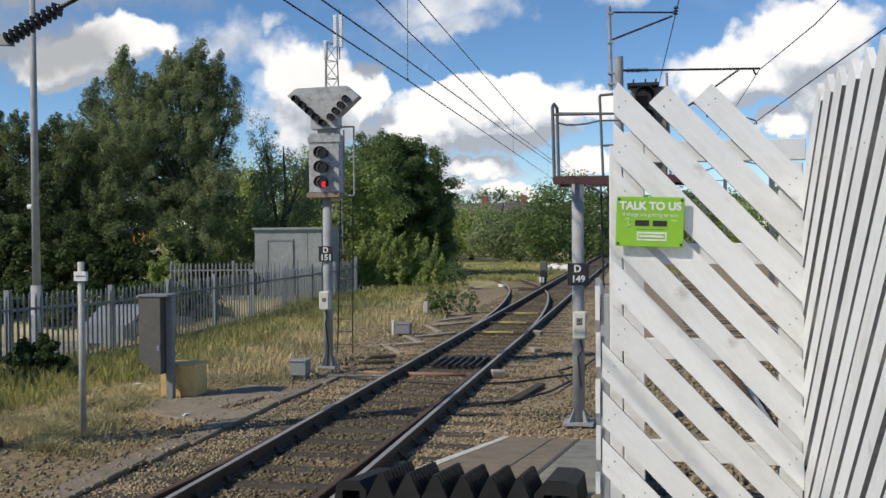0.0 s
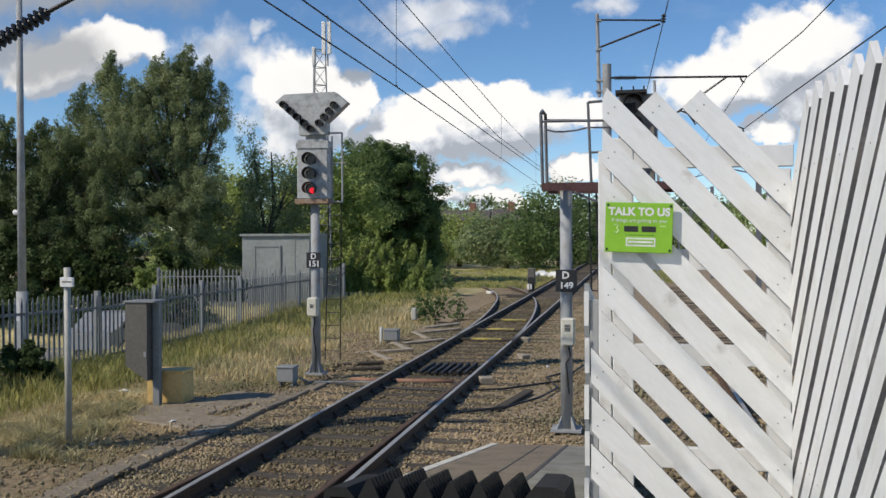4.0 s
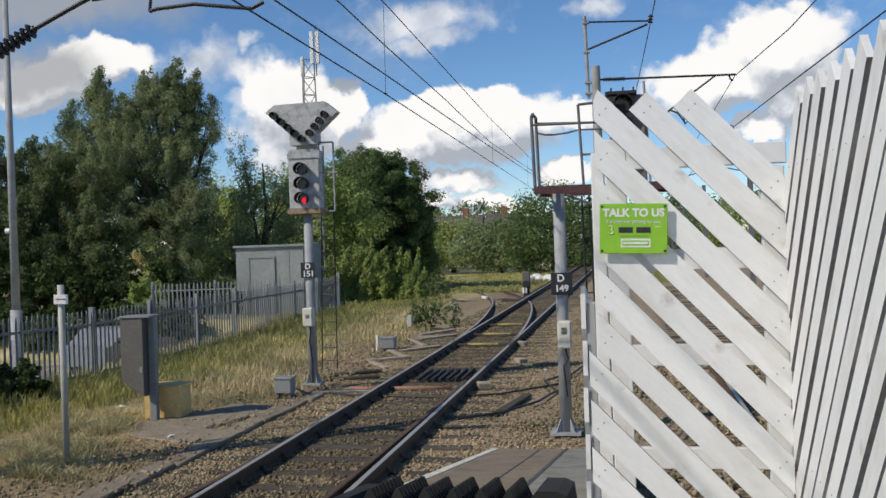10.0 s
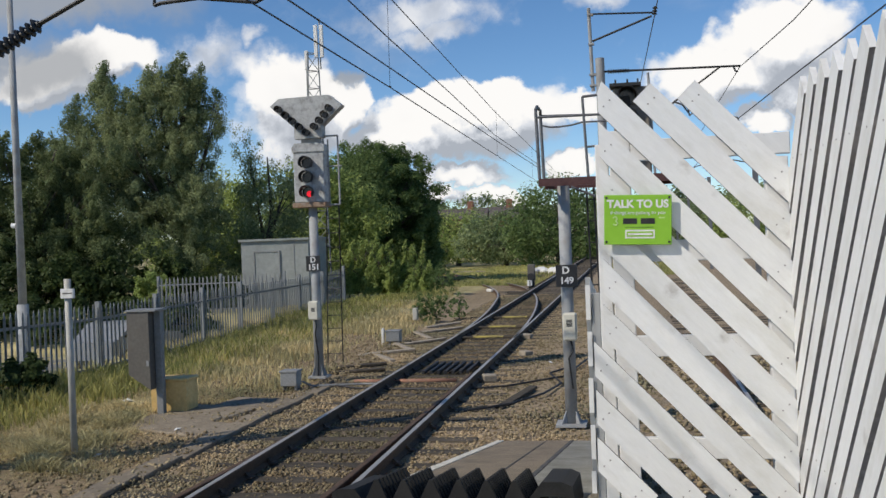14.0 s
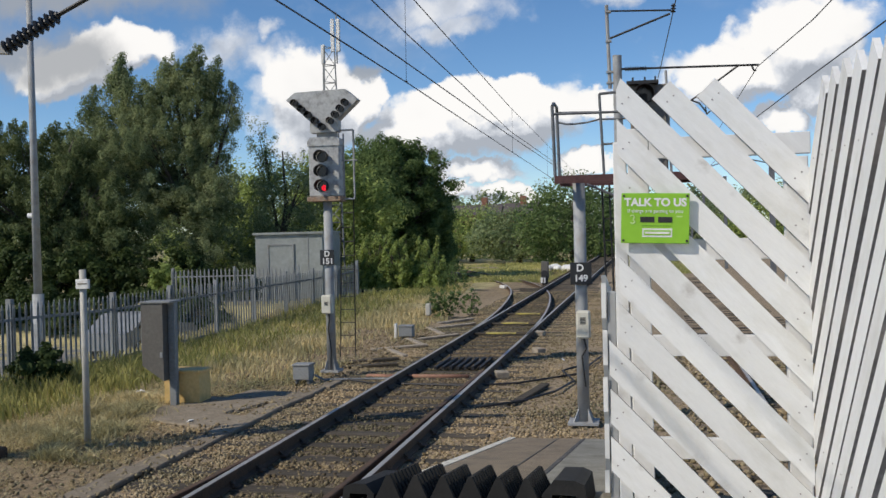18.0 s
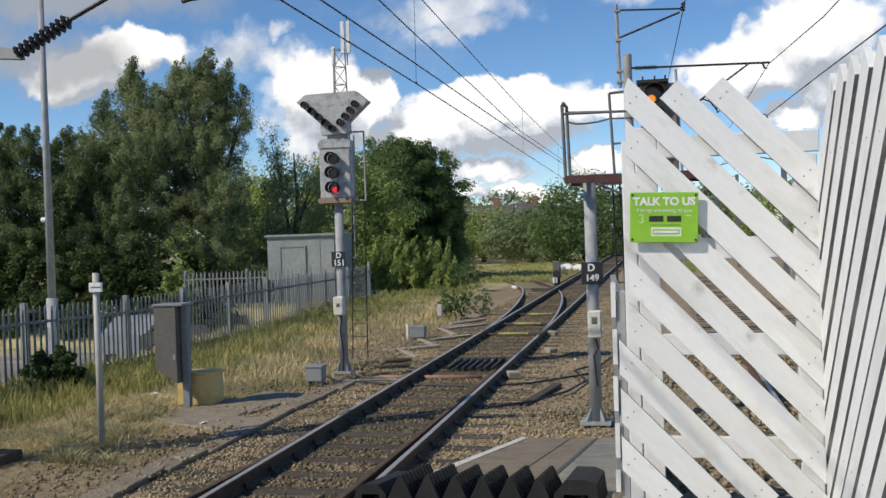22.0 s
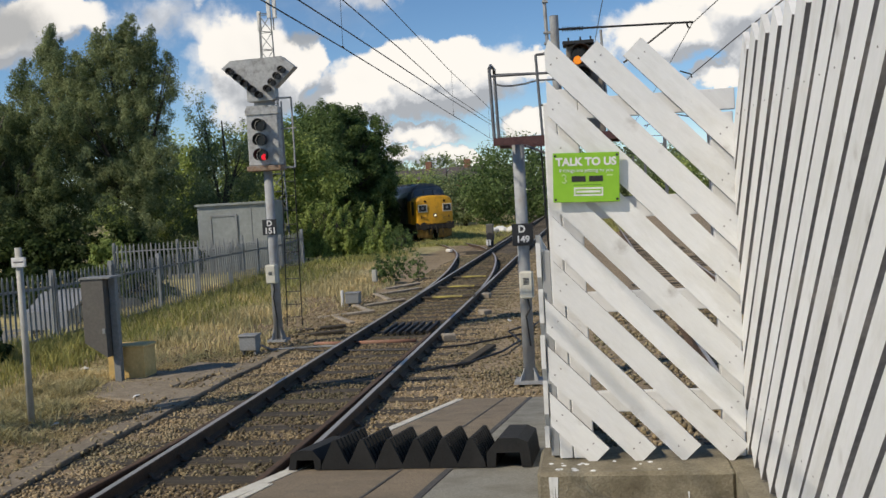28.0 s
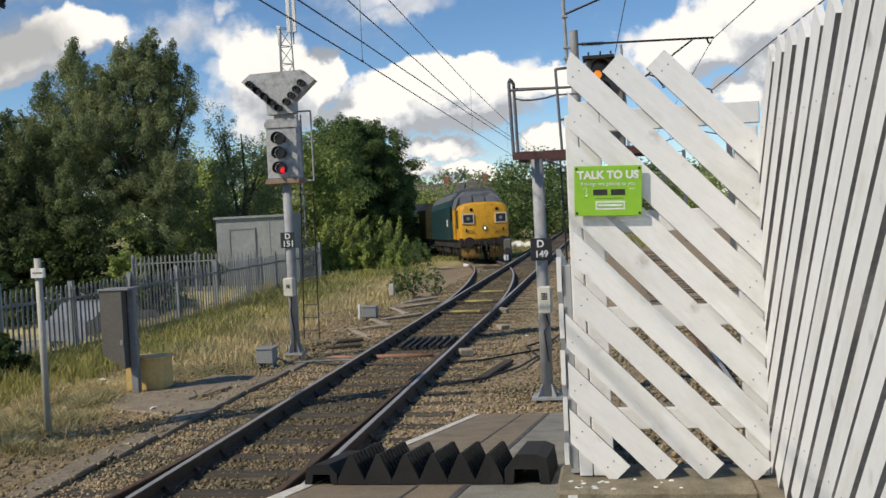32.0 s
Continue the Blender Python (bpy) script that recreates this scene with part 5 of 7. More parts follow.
    for x, y, rz, l in ((-1.75, 20.6, 35, 1.0), (-1.95, 21.6, -62, 1.3), (-1.8, 22.6, 30, 1.3), (-1.65, 23.6, -50, 1.5), (-1.9, 25.2, 28, 1.4), (-1.75, 26.4, -48, 1.6), (-2.1, 19.3, -70, 1.4), (-1.8, 18.6, -74, 1.1), (-1.9, 28.0, -40, 1.3), (1.7, 15.4, -12, 1.7)):
        s = thing("timber_plank", "weathered timber plank lying on the ballast", "plank", (x, y, -0.12, 2, 3, rz), "timber planks")
        part("plank", Geo().box(-0.07, -l / 2, -0.03, 0.07, l / 2, 0.02, c=0.008), "sleeper" if x > 0 or abs(rz + 70) < 5 else "timber_old", s)
    # cables and the orange duct crossing the ballast
    o = thing("orange_cable_duct", "faded orange duct crossing under the rails", "cable duct")
    part("duct", Geo().line([(-1.5, 17.4, -0.15), (-0.9, 17.3, -0.14), (0.4, 17.3, -0.135)], 0.04, 10), "box_orange", o, "", True)
    k = thing("track_cable", "thin black cables lying across the ballast", "cable")
    part("cable", Geo().line([(-2.0, 16.9, -0.1), (-1.2, 16.5, -0.13), (0.5, 16.3, -0.14), (1.4, 16.6, -0.13), (2.3, 17.6, -0.12), (2.6, 20, -0.12)], 0.018), "black", k)
    part("cable", Geo().line([(1.1, 14.3, -0.13), (1.7, 14.7, -0.1), (2.1, 15.6, -0.1), (2.3, 16.8, -0.12), (2.0, 18.0, -0.12), (2.4, 19.0, -0.12)], 0.018), "black", k)
    part("cable", Geo().line([(-2.2, 16.5, 0.0), (-2.05, 16.6, -0.1), (-1.2, 16.9, -0.12), (-0.8, 16.9, -0.12)], 0.02), "galv", k)
    # drain grille and yellow stretcher bars between the rails
    d = thing("track_grille", "dark steel bar grille between the rails", "grille", (0.05, 18.8, -0.13))
    for i in range(7):
        part("bar", Geo().box(-0.42 + i * 0.14 - 0.025, -0.7, 0, -0.42 + i * 0.14 + 0.025, 0.7, 0.06), "black", d)
    for yb, mat in ((24.2, "track_yellow"), (26.8, "track_yellow"), (29.8, "track_yellow")):
        b = thing("stretcher_bar", "worn yellow painted bar between the rails", "stretcher bar", (0, yb, -0.12), "stretcher bars")
        part("bar", Geo().box(-0.66, -0.06, 0, 0.66, 0.06, 0.05, c=0.01), "sleeper", b)
        part("yellow_band", Geo().box(-0.4, -0.07, 0.02, 0.35, 0.07, 0.054), mat, b, "worn yellow paint")
    # position light signal by the crossing of the rails, with white sacks behind
    g = thing("ground_signal", "small dark ground signal with a white front", "signal", (-1.25, 46.8, -0.16))
    part("case", Geo().box(-0.16, 0, 0.3, 0.2, 0.26, 1.1, c=0.04), "cab_grey", g, "grey-brown signal case")
    part("front", Geo().box(-0.17, -0.1, 0.08, 0.06, -0.02, 0.36, c=0.02), "paint_white", g, "white front plate")
    part("front_stripe", Geo().box(-0.07, -0.106, 0.1, -0.02, -0.098, 0.34), "cab_grey", g)
    part("hood", Geo().tube((0.02, -0.12, 0.52), (0.02, 0.05, 0.52), 0.17, 0.17, 14).box(-0.13, -0.1, 0.36, 0.17, 0.0, 0.52), "black", g, "black lamp hood")
    part("foot", Geo().box(-0.12, 0.0, -0.05, 0.16, 0.2, 0.3), "black", g)
    for x, y2, r in ((-3.9, 76, 0.36), (-3.3, 77.3, 0.34), (-2.7, 77.1, 0.4), (-2.2, 76.6, 0.5), (-3.6, 77.6, 0.45), (-1.8, 77.5, 0.36)):
        bm = bmesh.new()
        bmesh.ops.create_icosphere(bm, subdivisions=2, radius=r)
        for v in bm.verts:
            v.co *= 1 + 0.25 * noise.noise(v.co * 4 + Vector((x, y2, 0)))
            v.co.z *= 0.7
        sk = thing("white_sack", "crumpled white sack lying beside the track", "sack", (x, y2, gz(x, y2) + 0.2), "white sacks")
        part("sack", Geo().take(bm), "paint_white", sk)


for at, r in (((0.98, 17.4, -0.1), 20), ((0.92, 24.3, -0.1), -15), ((1.25, 21.0, -0.12), 50)):
    tb = thing("timber_block", "pale weathered timber block beside the rail", "timber block", (*at, 4, 3, r), "timber blocks")
    part("block", Geo().box(-0.12, -0.1, -0.06, 0.12, 0.1, 0.05, c=0.012), "timber_old", tb)
wb = thing("white_marker_block", "small white marker block beside the curved rail", "marker", (-3.35, 47.6, -0.35, 0, 0, 30))
part("block", Geo().box(-0.07, -0.3, 0.0, 0.07, 0.3, 0.14, c=0.02), "paint_white", wb)
for x, y, r in ((-4.57, 14.8, 0.09), (-2.72, 12.76, 0.06), (-2.98, 11.13, 0.05), (-3.6, 12.2, 0.04), (-2.5, 18.6, 0.05), (1.9, 19.4, 0.05)):
    sc = thing("litter_scrap", "crumpled scrap of white litter on the ground", "litter", (x, y, gz(x, y) + 0.05, 10, 8, 40 * x), "litter scraps")
    part("scrap", Geo().add([(-r, -r * 0.6, 0), (r, -r * 0.7, 0.01), (r * 0.8, r * 0.7, 0.03), (-r * 0.9, r * 0.6, 0.02), (0, 0, r * 0.7)], [(0, 1, 4), (1, 2, 4), (2, 3, 4), (3, 0, 4), (3, 2, 1, 0)]), "paint_white", sc)
for x, y, rz, l in ((-13.2, 86.5, 80, 1.6), (-11.6, 85.2, 95, 1.3), (-10.4, 84.0, 70, 1.5), (-9.2, 82.6, 88, 1.2)):
    pl = thing("pale_plank", "bleached plank lying in the far grass", "plank", (x, y, gz(x, y) + 0.15, 3, 4, rz), "pale planks")
    part("plank", Geo().box(-0.09, -l / 3, -0.05, 0.09, l / 3, 0.08, c=0.02), "timber_old", pl)
fs = thing("far_signal_post", "slim grey signal post beside the far straight track", "signal", (-0.95, 97.0, -0.2))
part("post", Geo().tube((0, 0, 0), (0, 0, 2.9), 0.06, n=10), "steel_dark", fs)
part("lamp_case", Geo().box(-0.14, -0.12, 2.6, 0.14, 0.1, 3.0, c=0.02), "paint_white", fs)
part("phone_box", Geo().box(-0.12, -0.2, 1.0, 0.12, -0.06, 1.6, c=0.02), "paint_white", fs)
for x, y in ((8.3, 40.0), (8.2, 62.0), (8.2, 85.0), (8.2, 108.0)):
    fm = thing("overhead_line_mast", "dark distant steel mast carrying overhead wires", "mast", (x, y, -0.2), "distant masts")
    part("mast", Geo().box(-0.1, -0.1, 0, 0.1, 0.1, 5.6), "steel_dark", fm)
    part("cantilever_tube", Geo().line([(-0.1, 0, 5.0), (-2.4, 0, 5.55)], 0.025), "wire", fm)
    part("cantilever_stay", Geo().line([(-0.1, 0, 5.5), (-2.3, 0, 5.6)], 0.02), "wire", fm)
    part("registration_arm", Geo().line([(-1.2, 0, 5.25), (-2.5, 0, 4.9)], 0.02), "wire", fm)
yd = thing("yard_pavement", "pale gravel and worn tarmac yard behind the palisade fence", "yard", kind="structure")
part("surface", Geo().box(-60, 0, -1.7, -9.9, 33.5, -1.3), "yard", yd)


M["box_orange"] = worn("box_orange", (0.28, 0.13, 0.08), (0.38, 0.2, 0.13), (0.16, 0.12, 0.09), 20, 4, 0.7)
M["track_yellow"] = worn("track_yellow", (0.5, 0.4, 0.08), (0.62, 0.52, 0.15), (0.12, 0.1, 0.08), 20, 6, 0.7, 0, 0.1, 0.6)
build_lineside()

# ---- palisade fences, hut, lamp column, mobile mast ----


def palisade(pts, label, h=1.62, pitch=0.17, maxp=400):
    f = thing("palisade_fence", label, "fence")
    g = Geo().prism([(-0.033, 0), (0.033, 0), (0.033, h - 0.12), (0.02, h - 0.05), (0.0, h), (-0.02, h - 0.05), (-0.033, h - 0.12)], -0.004, 0.004, FACE_UP)
    g.box(-0.006, 0.0, 0.0, 0.006, 0.018, h - 0.1)
    pale = g.mesh("pale", "galv")
    post = Geo().box(-0.05, -0.05, -0.1, 0.05, 0.05, h + 0.06).mesh("post", "galv")
    joined, count = Geo(), 0
    for a, b in zip(pts, pts[1:]):
        a, b = Vector(a), Vector(b)
        d = b - a
        n = int(d.length / pitch)
        ang = math.degrees(math.atan2(d.y, d.x))
        rnd = random.Random(n)
        for i in range(n):
            p = a + d * (i / n)
            z = p.z if len(p) > 2 else 0
            if count < 300:
                part("pale", pale, None, f).matrix_basis = pose(p.x, p.y, z + rnd.uniform(-0.01, 0.01), 0, rnd.uniform(-0.6, 0.6), ang + 180)
            else:
                joined.add(g.v, g.f, pose(p.x, p.y, z, 0, 0, ang + 180))
            count += 1
        k = max(1, round(d.length / 2.75))
        for i in range(k + 1):
            p = a + d * (i / k)
            m = part("post", post, None, f)
            m.matrix_basis = pose(p.x, p.y, p.z, 0, 0, ang) @ pose(0, 0.08, 0)
        for hz in (0.3, h - 0.3):
            q = Vector((-d.y, d.x, 0)).normalized() * 0.03
            part("fence_rail", Geo().sweep([(-0.02, -0.025), (0.02, -0.025), (0.02, 0.025), (-0.02, 0.025)], [(a + q + Vector((0, 0, hz)), q.normalized(), (0, 0, 1)), (b + q + Vector((0, 0, hz)), q.normalized(), (0, 0, 1))]), "galv", f)
    if joined.v:
        tagged(part("far_pales", joined, "galv", f), kind="stuff")
    return f


palisade([(-7.35, 7.0, -0.2), (-7.35, 15.5, -0.23), (-7.4, 19.0, -0.33), (-7.4, 34.2, -0.34), (-7.35, 36.7, -0.24)], "grey galvanised steel palisade fence beside the railway")
palisade([(-14.9, 36.2, -0.38), (-9.75, 36.4, -0.34)], "grey galvanised palisade fence of a side yard", 1.6)


def build_far_fixtures():
    h = thing("equipment_hut", "pale grey flat-roofed equipment hut with a panel door", "hut", (-12.4, 42.6, -0.6))
    part("wall", Geo().box(-1.6, 0, 0, 1.6, 2.6, 3.12), "hut_grey", h)
    part("roof", Geo().box(-1.68, -0.12, 3.12, 1.68, 2.7, 3.22), "hut_grey", h, "thin flat roof slab")
    d = part("door", Geo().box(-0.94, -0.04, 0.0, 0.2, 0.0, 2.62), "hut_grey", h, "recessed grey door")
    part("door_frame", Geo().box(-1.0, -0.07, 0, -0.94, 0.0, 2.69).box(0.2, -0.07, 0, 0.26, 0, 2.69).box(-0.94, -0.07, 2.62, 0.2, 0, 2.69), "galv", d)
    part("panel_joint", Geo().box(0.9, -0.02, 0, 0.94, 0.0, 3.05), "galv", h)
    l = thing("lamp_column", "tall pale grey steel lamp column behind the fence", "lamp column", (-12.2, 23.4, -1.3))
    part("column", Geo().tube((0, 0, 0), (0, 0, 2.37), 0.16, 0.15, 16).tube((0, 0, 2.37), (0, 0, 10.45), 0.11, 0.075, 16), "post_grey", l, "", True)
    part("door", Geo().box(-0.07, -0.17, 0.9, 0.07, -0.14, 1.6), "post_grey", l)
    part("band", Geo().tube((-0.18, -0.04, 4.44), (-0.05, -0.04, 4.44), 0.07, 0.07, 10), "paint_white", l, "small pale lamp bracket")
    t = thing("mobile_phone_mast", "grey lattice mast with pale antenna panels", "mast", (-11.76, 47.0, -0.4))
    w0, w1, H = 0.62, 0.36, 12.1
    for i in range(3):
        a = 2.094 * i + 0.4
        part("leg", Geo().tube((w0 * math.cos(a), w0 * math.sin(a), 0), (w1 * math.cos(a), w1 * math.sin(a), H), 0.045, 0.035, 6), "galv", t)
    br = Geo()
    for k in range(14):
        for i in range(3):
            a, b = 2.094 * i + 0.4, 2.094 * (i + 1) + 0.4
            z0, z1 = H * k / 14, H * (k + 1) / 14
            r0, r1 = w0 + (w1 - w0) * k / 14, w0 + (w1 - w0) * (k + 1) / 14
            br.tube((r0 * math.cos(a), r0 * math.sin(a), z0), (r1 * math.cos(b), r1 * math.sin(b), z1), 0.02, n=4)
            br.tube((r1 * math.cos(a), r1 * math.sin(a), z1), (r1 * math.cos(b), r1 * math.sin(b), z1), 0.02, n=4)
    part("bracing", br, "galv", t)
    part("top_pole", Geo().tube((0.5, 0, H - 0.8), (0.5, 0, H + 1.7), 0.035, n=8), "galv", t)
    for x, y in ((0.36, -0.2), (0.62, -0.12), (-0.28, 0.2)):
        part("antenna_panel", Geo().box(x - 0.095, y - 0.06, H - 0.25 - (0.5 if x < 0 else 0), x + 0.095, y + 0.06, H + (1.35 if x > 0 else 0.2), c=0.02), "paint_white", t, "pale antenna panel")


build_far_fixtures()


def car(at, paint, label):
    k = thing("parked_car", label, "car", at, "parked cars")
    side = [(-2.0, 0.35), (2.0, 0.35), (2.05, 0.7), (1.75, 0.88), (1.0, 0.95), (0.45, 1.38), (-0.9, 1.42), (-1.6, 0.98), (-2.0, 0.9)]
    part("body", Geo().prism(side, -0.82, 0.82, FACE_UP), paint, k)
    part("window", Geo().prism([(0.9, 0.97), (0.42, 1.33), (-0.85, 1.36), (-1.4, 0.99)], -0.835, 0.835, FACE_UP), "glass_dark", k)
    for x in (-1.25, 1.3):
        for y in (-0.75, 0.75):
            w = part("wheel", Geo().tube((x, y - 0.1, 0.31), (x, y + 0.1, 0.31), 0.31, n=16), "black", k)
            part("rim", Geo().tube((x, y - 0.11, 0.31), (x, y + 0.11, 0.31), 0.19, n=12), "galv", w)


M["car_white"] = worn("car_white", (0.2, 0.205, 0.21), (0.26, 0.265, 0.27), None, 3, 1, 0.35, 0, 0)
for x, y, rz, p, l in ((-12.6, 29.5, 84, "car_white", "pale grey car parked behind the palisade fence"),):
    car((x, y, -1.3, 0, 0, rz), p, l)

# ---- trees, bushes and grass ----


def leaf_mesh(name, lobes, count, size, mat, seed, droop=0.0, shell=0.55, ragged=0.2, slim=0.5, twigs=42, puff=0.3):
    """Leaves gathered in many small sprays, strewn through the outer shell of several lobes (x, y, z, rx, ry, rz)."""
    rs = np.random.RandomState(seed)
    lobes = np.array(lobes, dtype=float)
    vol = lobes[:, 3] * lobes[:, 4] * lobes[:, 5]
    # sprays: more of them on the larger lobes
    many = np.maximum(6, (twigs * (vol / vol.max()) ** 0.4).astype(int))
    home = np.repeat(np.arange(len(lobes)), many)
    k = len(home)
    tw = rs.normal(size=(k, 3))
    tw /= np.linalg.norm(tw, axis=1)[:, None]
    rr = (shell + (1 - shell) * rs.uniform(0, 1, k) ** 0.5) * (1 + ragged * rs.uniform(-1, 1, k))
    mid = lobes[home, :3] + tw * lobes[home, 3:] * rr[:, None]
    wide = puff * lobes[home, 3:].mean(1) * rs.uniform(0.65, 1.25, k)
    own = rs.choice(k, count, p=wide ** 2 / (wide ** 2).sum())
    o = rs.normal(size=(count, 3))
    o /= np.linalg.norm(o, axis=1)[:, None]
    P = mid[own] + o * (wide[own] * rs.uniform(0, 1, count) ** 0.45)[:, None] * np.array((1, 1, 0.85))
    P[:, 2] -= droop * rs.uniform(0, 1, count) ** 3
    P[:, 2] = np.maximum(P[:, 2], 0.05)
    s = size * rs.uniform(0.6, 1.4, count)
    # the leaves face outwards from their spray and up, more or less
    face = 0.5 * tw[own] + 0.7 * o + np.array((0, 0, 0.4)) + 0.45 * rs.normal(size=(count, 3))
    u = rs.normal(size=(count, 3))
    u[:, 2] -= 0.9 * (droop > 0)
    u -= face * ((u * face).sum(1) / (face * face).sum(1))[:, None]
    u /= np.linalg.norm(u, axis=1)[:, None]
    w = np.cross(u, face)
    w /= np.linalg.norm(w, axis=1)[:, None]
    u, w = u * s[:, None], w * (s * slim)[:, None]
    v = np.stack([P - u, P + w - 0.1 * u, P + u, P - w - 0.1 * u], 1).reshape(-1, 3)
    f = np.arange(count * 4).reshape(-1, 4)
    return raw_mesh(name, v, f, mat)


def plume_mesh(name, peaks, count, size, mat, seed, reach=1.2, wide=0.5, slim=0.4, wind=0.3):
    """Leaves on many upswept sprays; peaks: (x, y, top, half-width, foot, sprays) of the pointed heads of a crown."""
    rs = np.random.RandomState(seed)
    peaks = np.array(peaks, dtype=float)
    home = np.repeat(np.arange(len(peaks)), peaks[:, 5].astype(int))
    k = len(home)
    x, y, top, half, foot = peaks[home, :5].T
    f = rs.uniform(0, 1, k) ** 0.85
    r = half * (1.05 - np.exp(-f * (top - foot) / 1.1)) * rs.uniform(0, 1, k) ** 0.5 * rs.uniform(0.85, 1.2, k)
    az = rs.uniform(0, 6.283, k)
    out = np.stack([np.cos(az) * r, np.sin(az) * r, 0 * r], -1)
    long = reach * rs.uniform(0.6, 1.3, k) * (0.6 + 0.5 * (1 - f))
    tip = np.stack([x, y, top - f * (top - foot)], -1) + out
    # sprays near the top stand up, those lower down reach outwards and hang
    rise = 0.12 + 0.88 * np.exp(-f * (top - foot) / 1.5) + rs.uniform(-0.25, 0.25, k)
    away = np.stack([np.cos(az) * (1.1 - rise) + wind, np.sin(az) * (1.1 - rise), rise], -1)
    base = tip - away / np.linalg.norm(away, axis=1)[:, None] * long[:, None]
    own = rs.choice(k, count, p=long / long.sum())
    s = rs.uniform(0, 1, count) ** 0.8
    o = rs.normal(size=(count, 3))
    o /= np.linalg.norm(o, axis=1)[:, None]
    rad = wide * (0.15 + 0.85 * (1 - s) ** 0.6) * rs.uniform(0, 1, count) ** 0.4
    P = base[own] + (tip - base)[own] * s[:, None] + o * rad[:, None]
    P[:, 2] -= 0.3 * rad + 0.35 * (1 - rise[own]) * s ** 2 * rs.uniform(0, 1, count)
    P[:, 2] = np.maximum(P[:, 2], 0.05)
    sz = size * rs.uniform(0.6, 1.4, count)
    face = 0.9 * o + 0.5 * out[own] / np.maximum(r, 0.2)[own, None] + np.array((0, 0, 0.35)) + 0.4 * rs.normal(size=(count, 3))
    u = rs.normal(size=(count, 3)) + np.array((0.3, 0, -0.9))
    u -= face * ((u * face).sum(1) / (face * face).sum(1))[:, None]
    u /= np.linalg.norm(u, axis=1)[:, None]
    w = np.cross(u, face)
    w /= np.linalg.norm(w, axis=1)[:, None]
    u, w = u * sz[:, None], w * (sz * slim)[:, None]
    v = np.stack([P - u, P + w - 0.1 * u, P + u, P - w - 0.1 * u], 1).reshape(-1, 3)
    return raw_mesh(name, v, np.arange(count * 4).reshape(-1, 4), mat)


def bush_heads(w, h, seed):
    """Many low heads that heap up to a round, loose bush, with a few long shoots."""
    rnd = random.Random(seed)
    heads = []
    for i in range(13):
        r, a = math.sqrt(i / 12.0), 2.4 * i
        top = h * (1.0 - 0.42 * r * r) * rnd.uniform(0.86, 1.08)
        heads.append((w * 1.15 * r * math.cos(a), w * 0.8 * r * math.sin(a), top, w * 0.5, top * 0.15 * (1 - r), 15))
    for i in range(4):
        heads.append((w * rnd.uniform(-0.9, 0.9), rnd.uniform(-0.3, 0.1), h * rnd.uniform(0.95, 1.12), w * 0.12, h * 0.75, 3))
    return heads


def dome(rx, ry, top, seed, small=1.0, n=30):
    """Lobes that heap up to a dense rounded crown."""
    rnd = random.Random(seed)
    mid = top * 0.5
    lobes = [(0, 0, mid, rx * 0.8, ry * 0.8, mid * 0.84)]
    for i in range(n):
        h = -0.75 + 1.7 * (i + 0.5) / n
        a = 2.399 * i
        q = math.sqrt(max(0.0, 1 - min(1.0, abs(h)) ** 2.6))
        k = small * rnd.uniform(0.8, 1.25)
        lobes.append((math.cos(a) * q * (rx - k * 0.7), math.sin(a) * q * (ry - k * 0.7), mid + h * (mid - k * 0.7), k, k, k * 0.85))
    return lobes


def tree(label, at, lobes, count, size, mat, seed, trunk=0.25, droop=0.0, category="tree", name="tree", peaks=None, **kw):
    t = thing(name, label, category, at)
    if peaks:
        crown = plume_mesh("crown", peaks, count, size, mat, seed, **kw)
        lobes = [(x, y, top * 0.82, half * 0.6, half * 0.6, top * 0.12) for x, y, top, half, foot, n in peaks]
    else:
        crown = leaf_mesh("crown", lobes, count, size, mat, seed, droop, **kw)
    part("crown" if category == "tree" else "foliage", crown, None, t)
    rnd = random.Random(seed)
    g = Geo()
    top = max(l[2] for l in lobes)
    main = [(0, 0, -0.3), (rnd.uniform(-.2, .2), 0, top * 0.3), (rnd.uniform(-.4, .4), rnd.uniform(-.3, .3), top * 0.6), (lobes[-1][0] * 0.4, 0, top)]
    for i in range(3):
        g.tube(main[i], main[i + 1], trunk * (1 - 0.28 * i), trunk * (0.72 - 0.28 * i), 8)
    part("trunk", g, "bark", t, "", True)
    for l in lobes:
        g = Geo()
        a = Vector(main[1])
        b = Vector(l[:3])
        mid = (a + b) / 2 + Vector((0, 0, 0.2))
        g.tube(a, mid, trunk * 0.45, trunk * 0.3, 6).tube(mid, b, trunk * 0.3, trunk * 0.1, 6)
        for q in range(4):
            e = b + Vector((rnd.uniform(-1, 1) * l[3], rnd.uniform(-1, 1) * l[4], rnd.uniform(-.6, .9) * l[5])) * 0.7
            g.tube(mid, e, trunk * 0.16, trunk * 0.05, 5)
        part("limb", g, "bark", t)
    return t


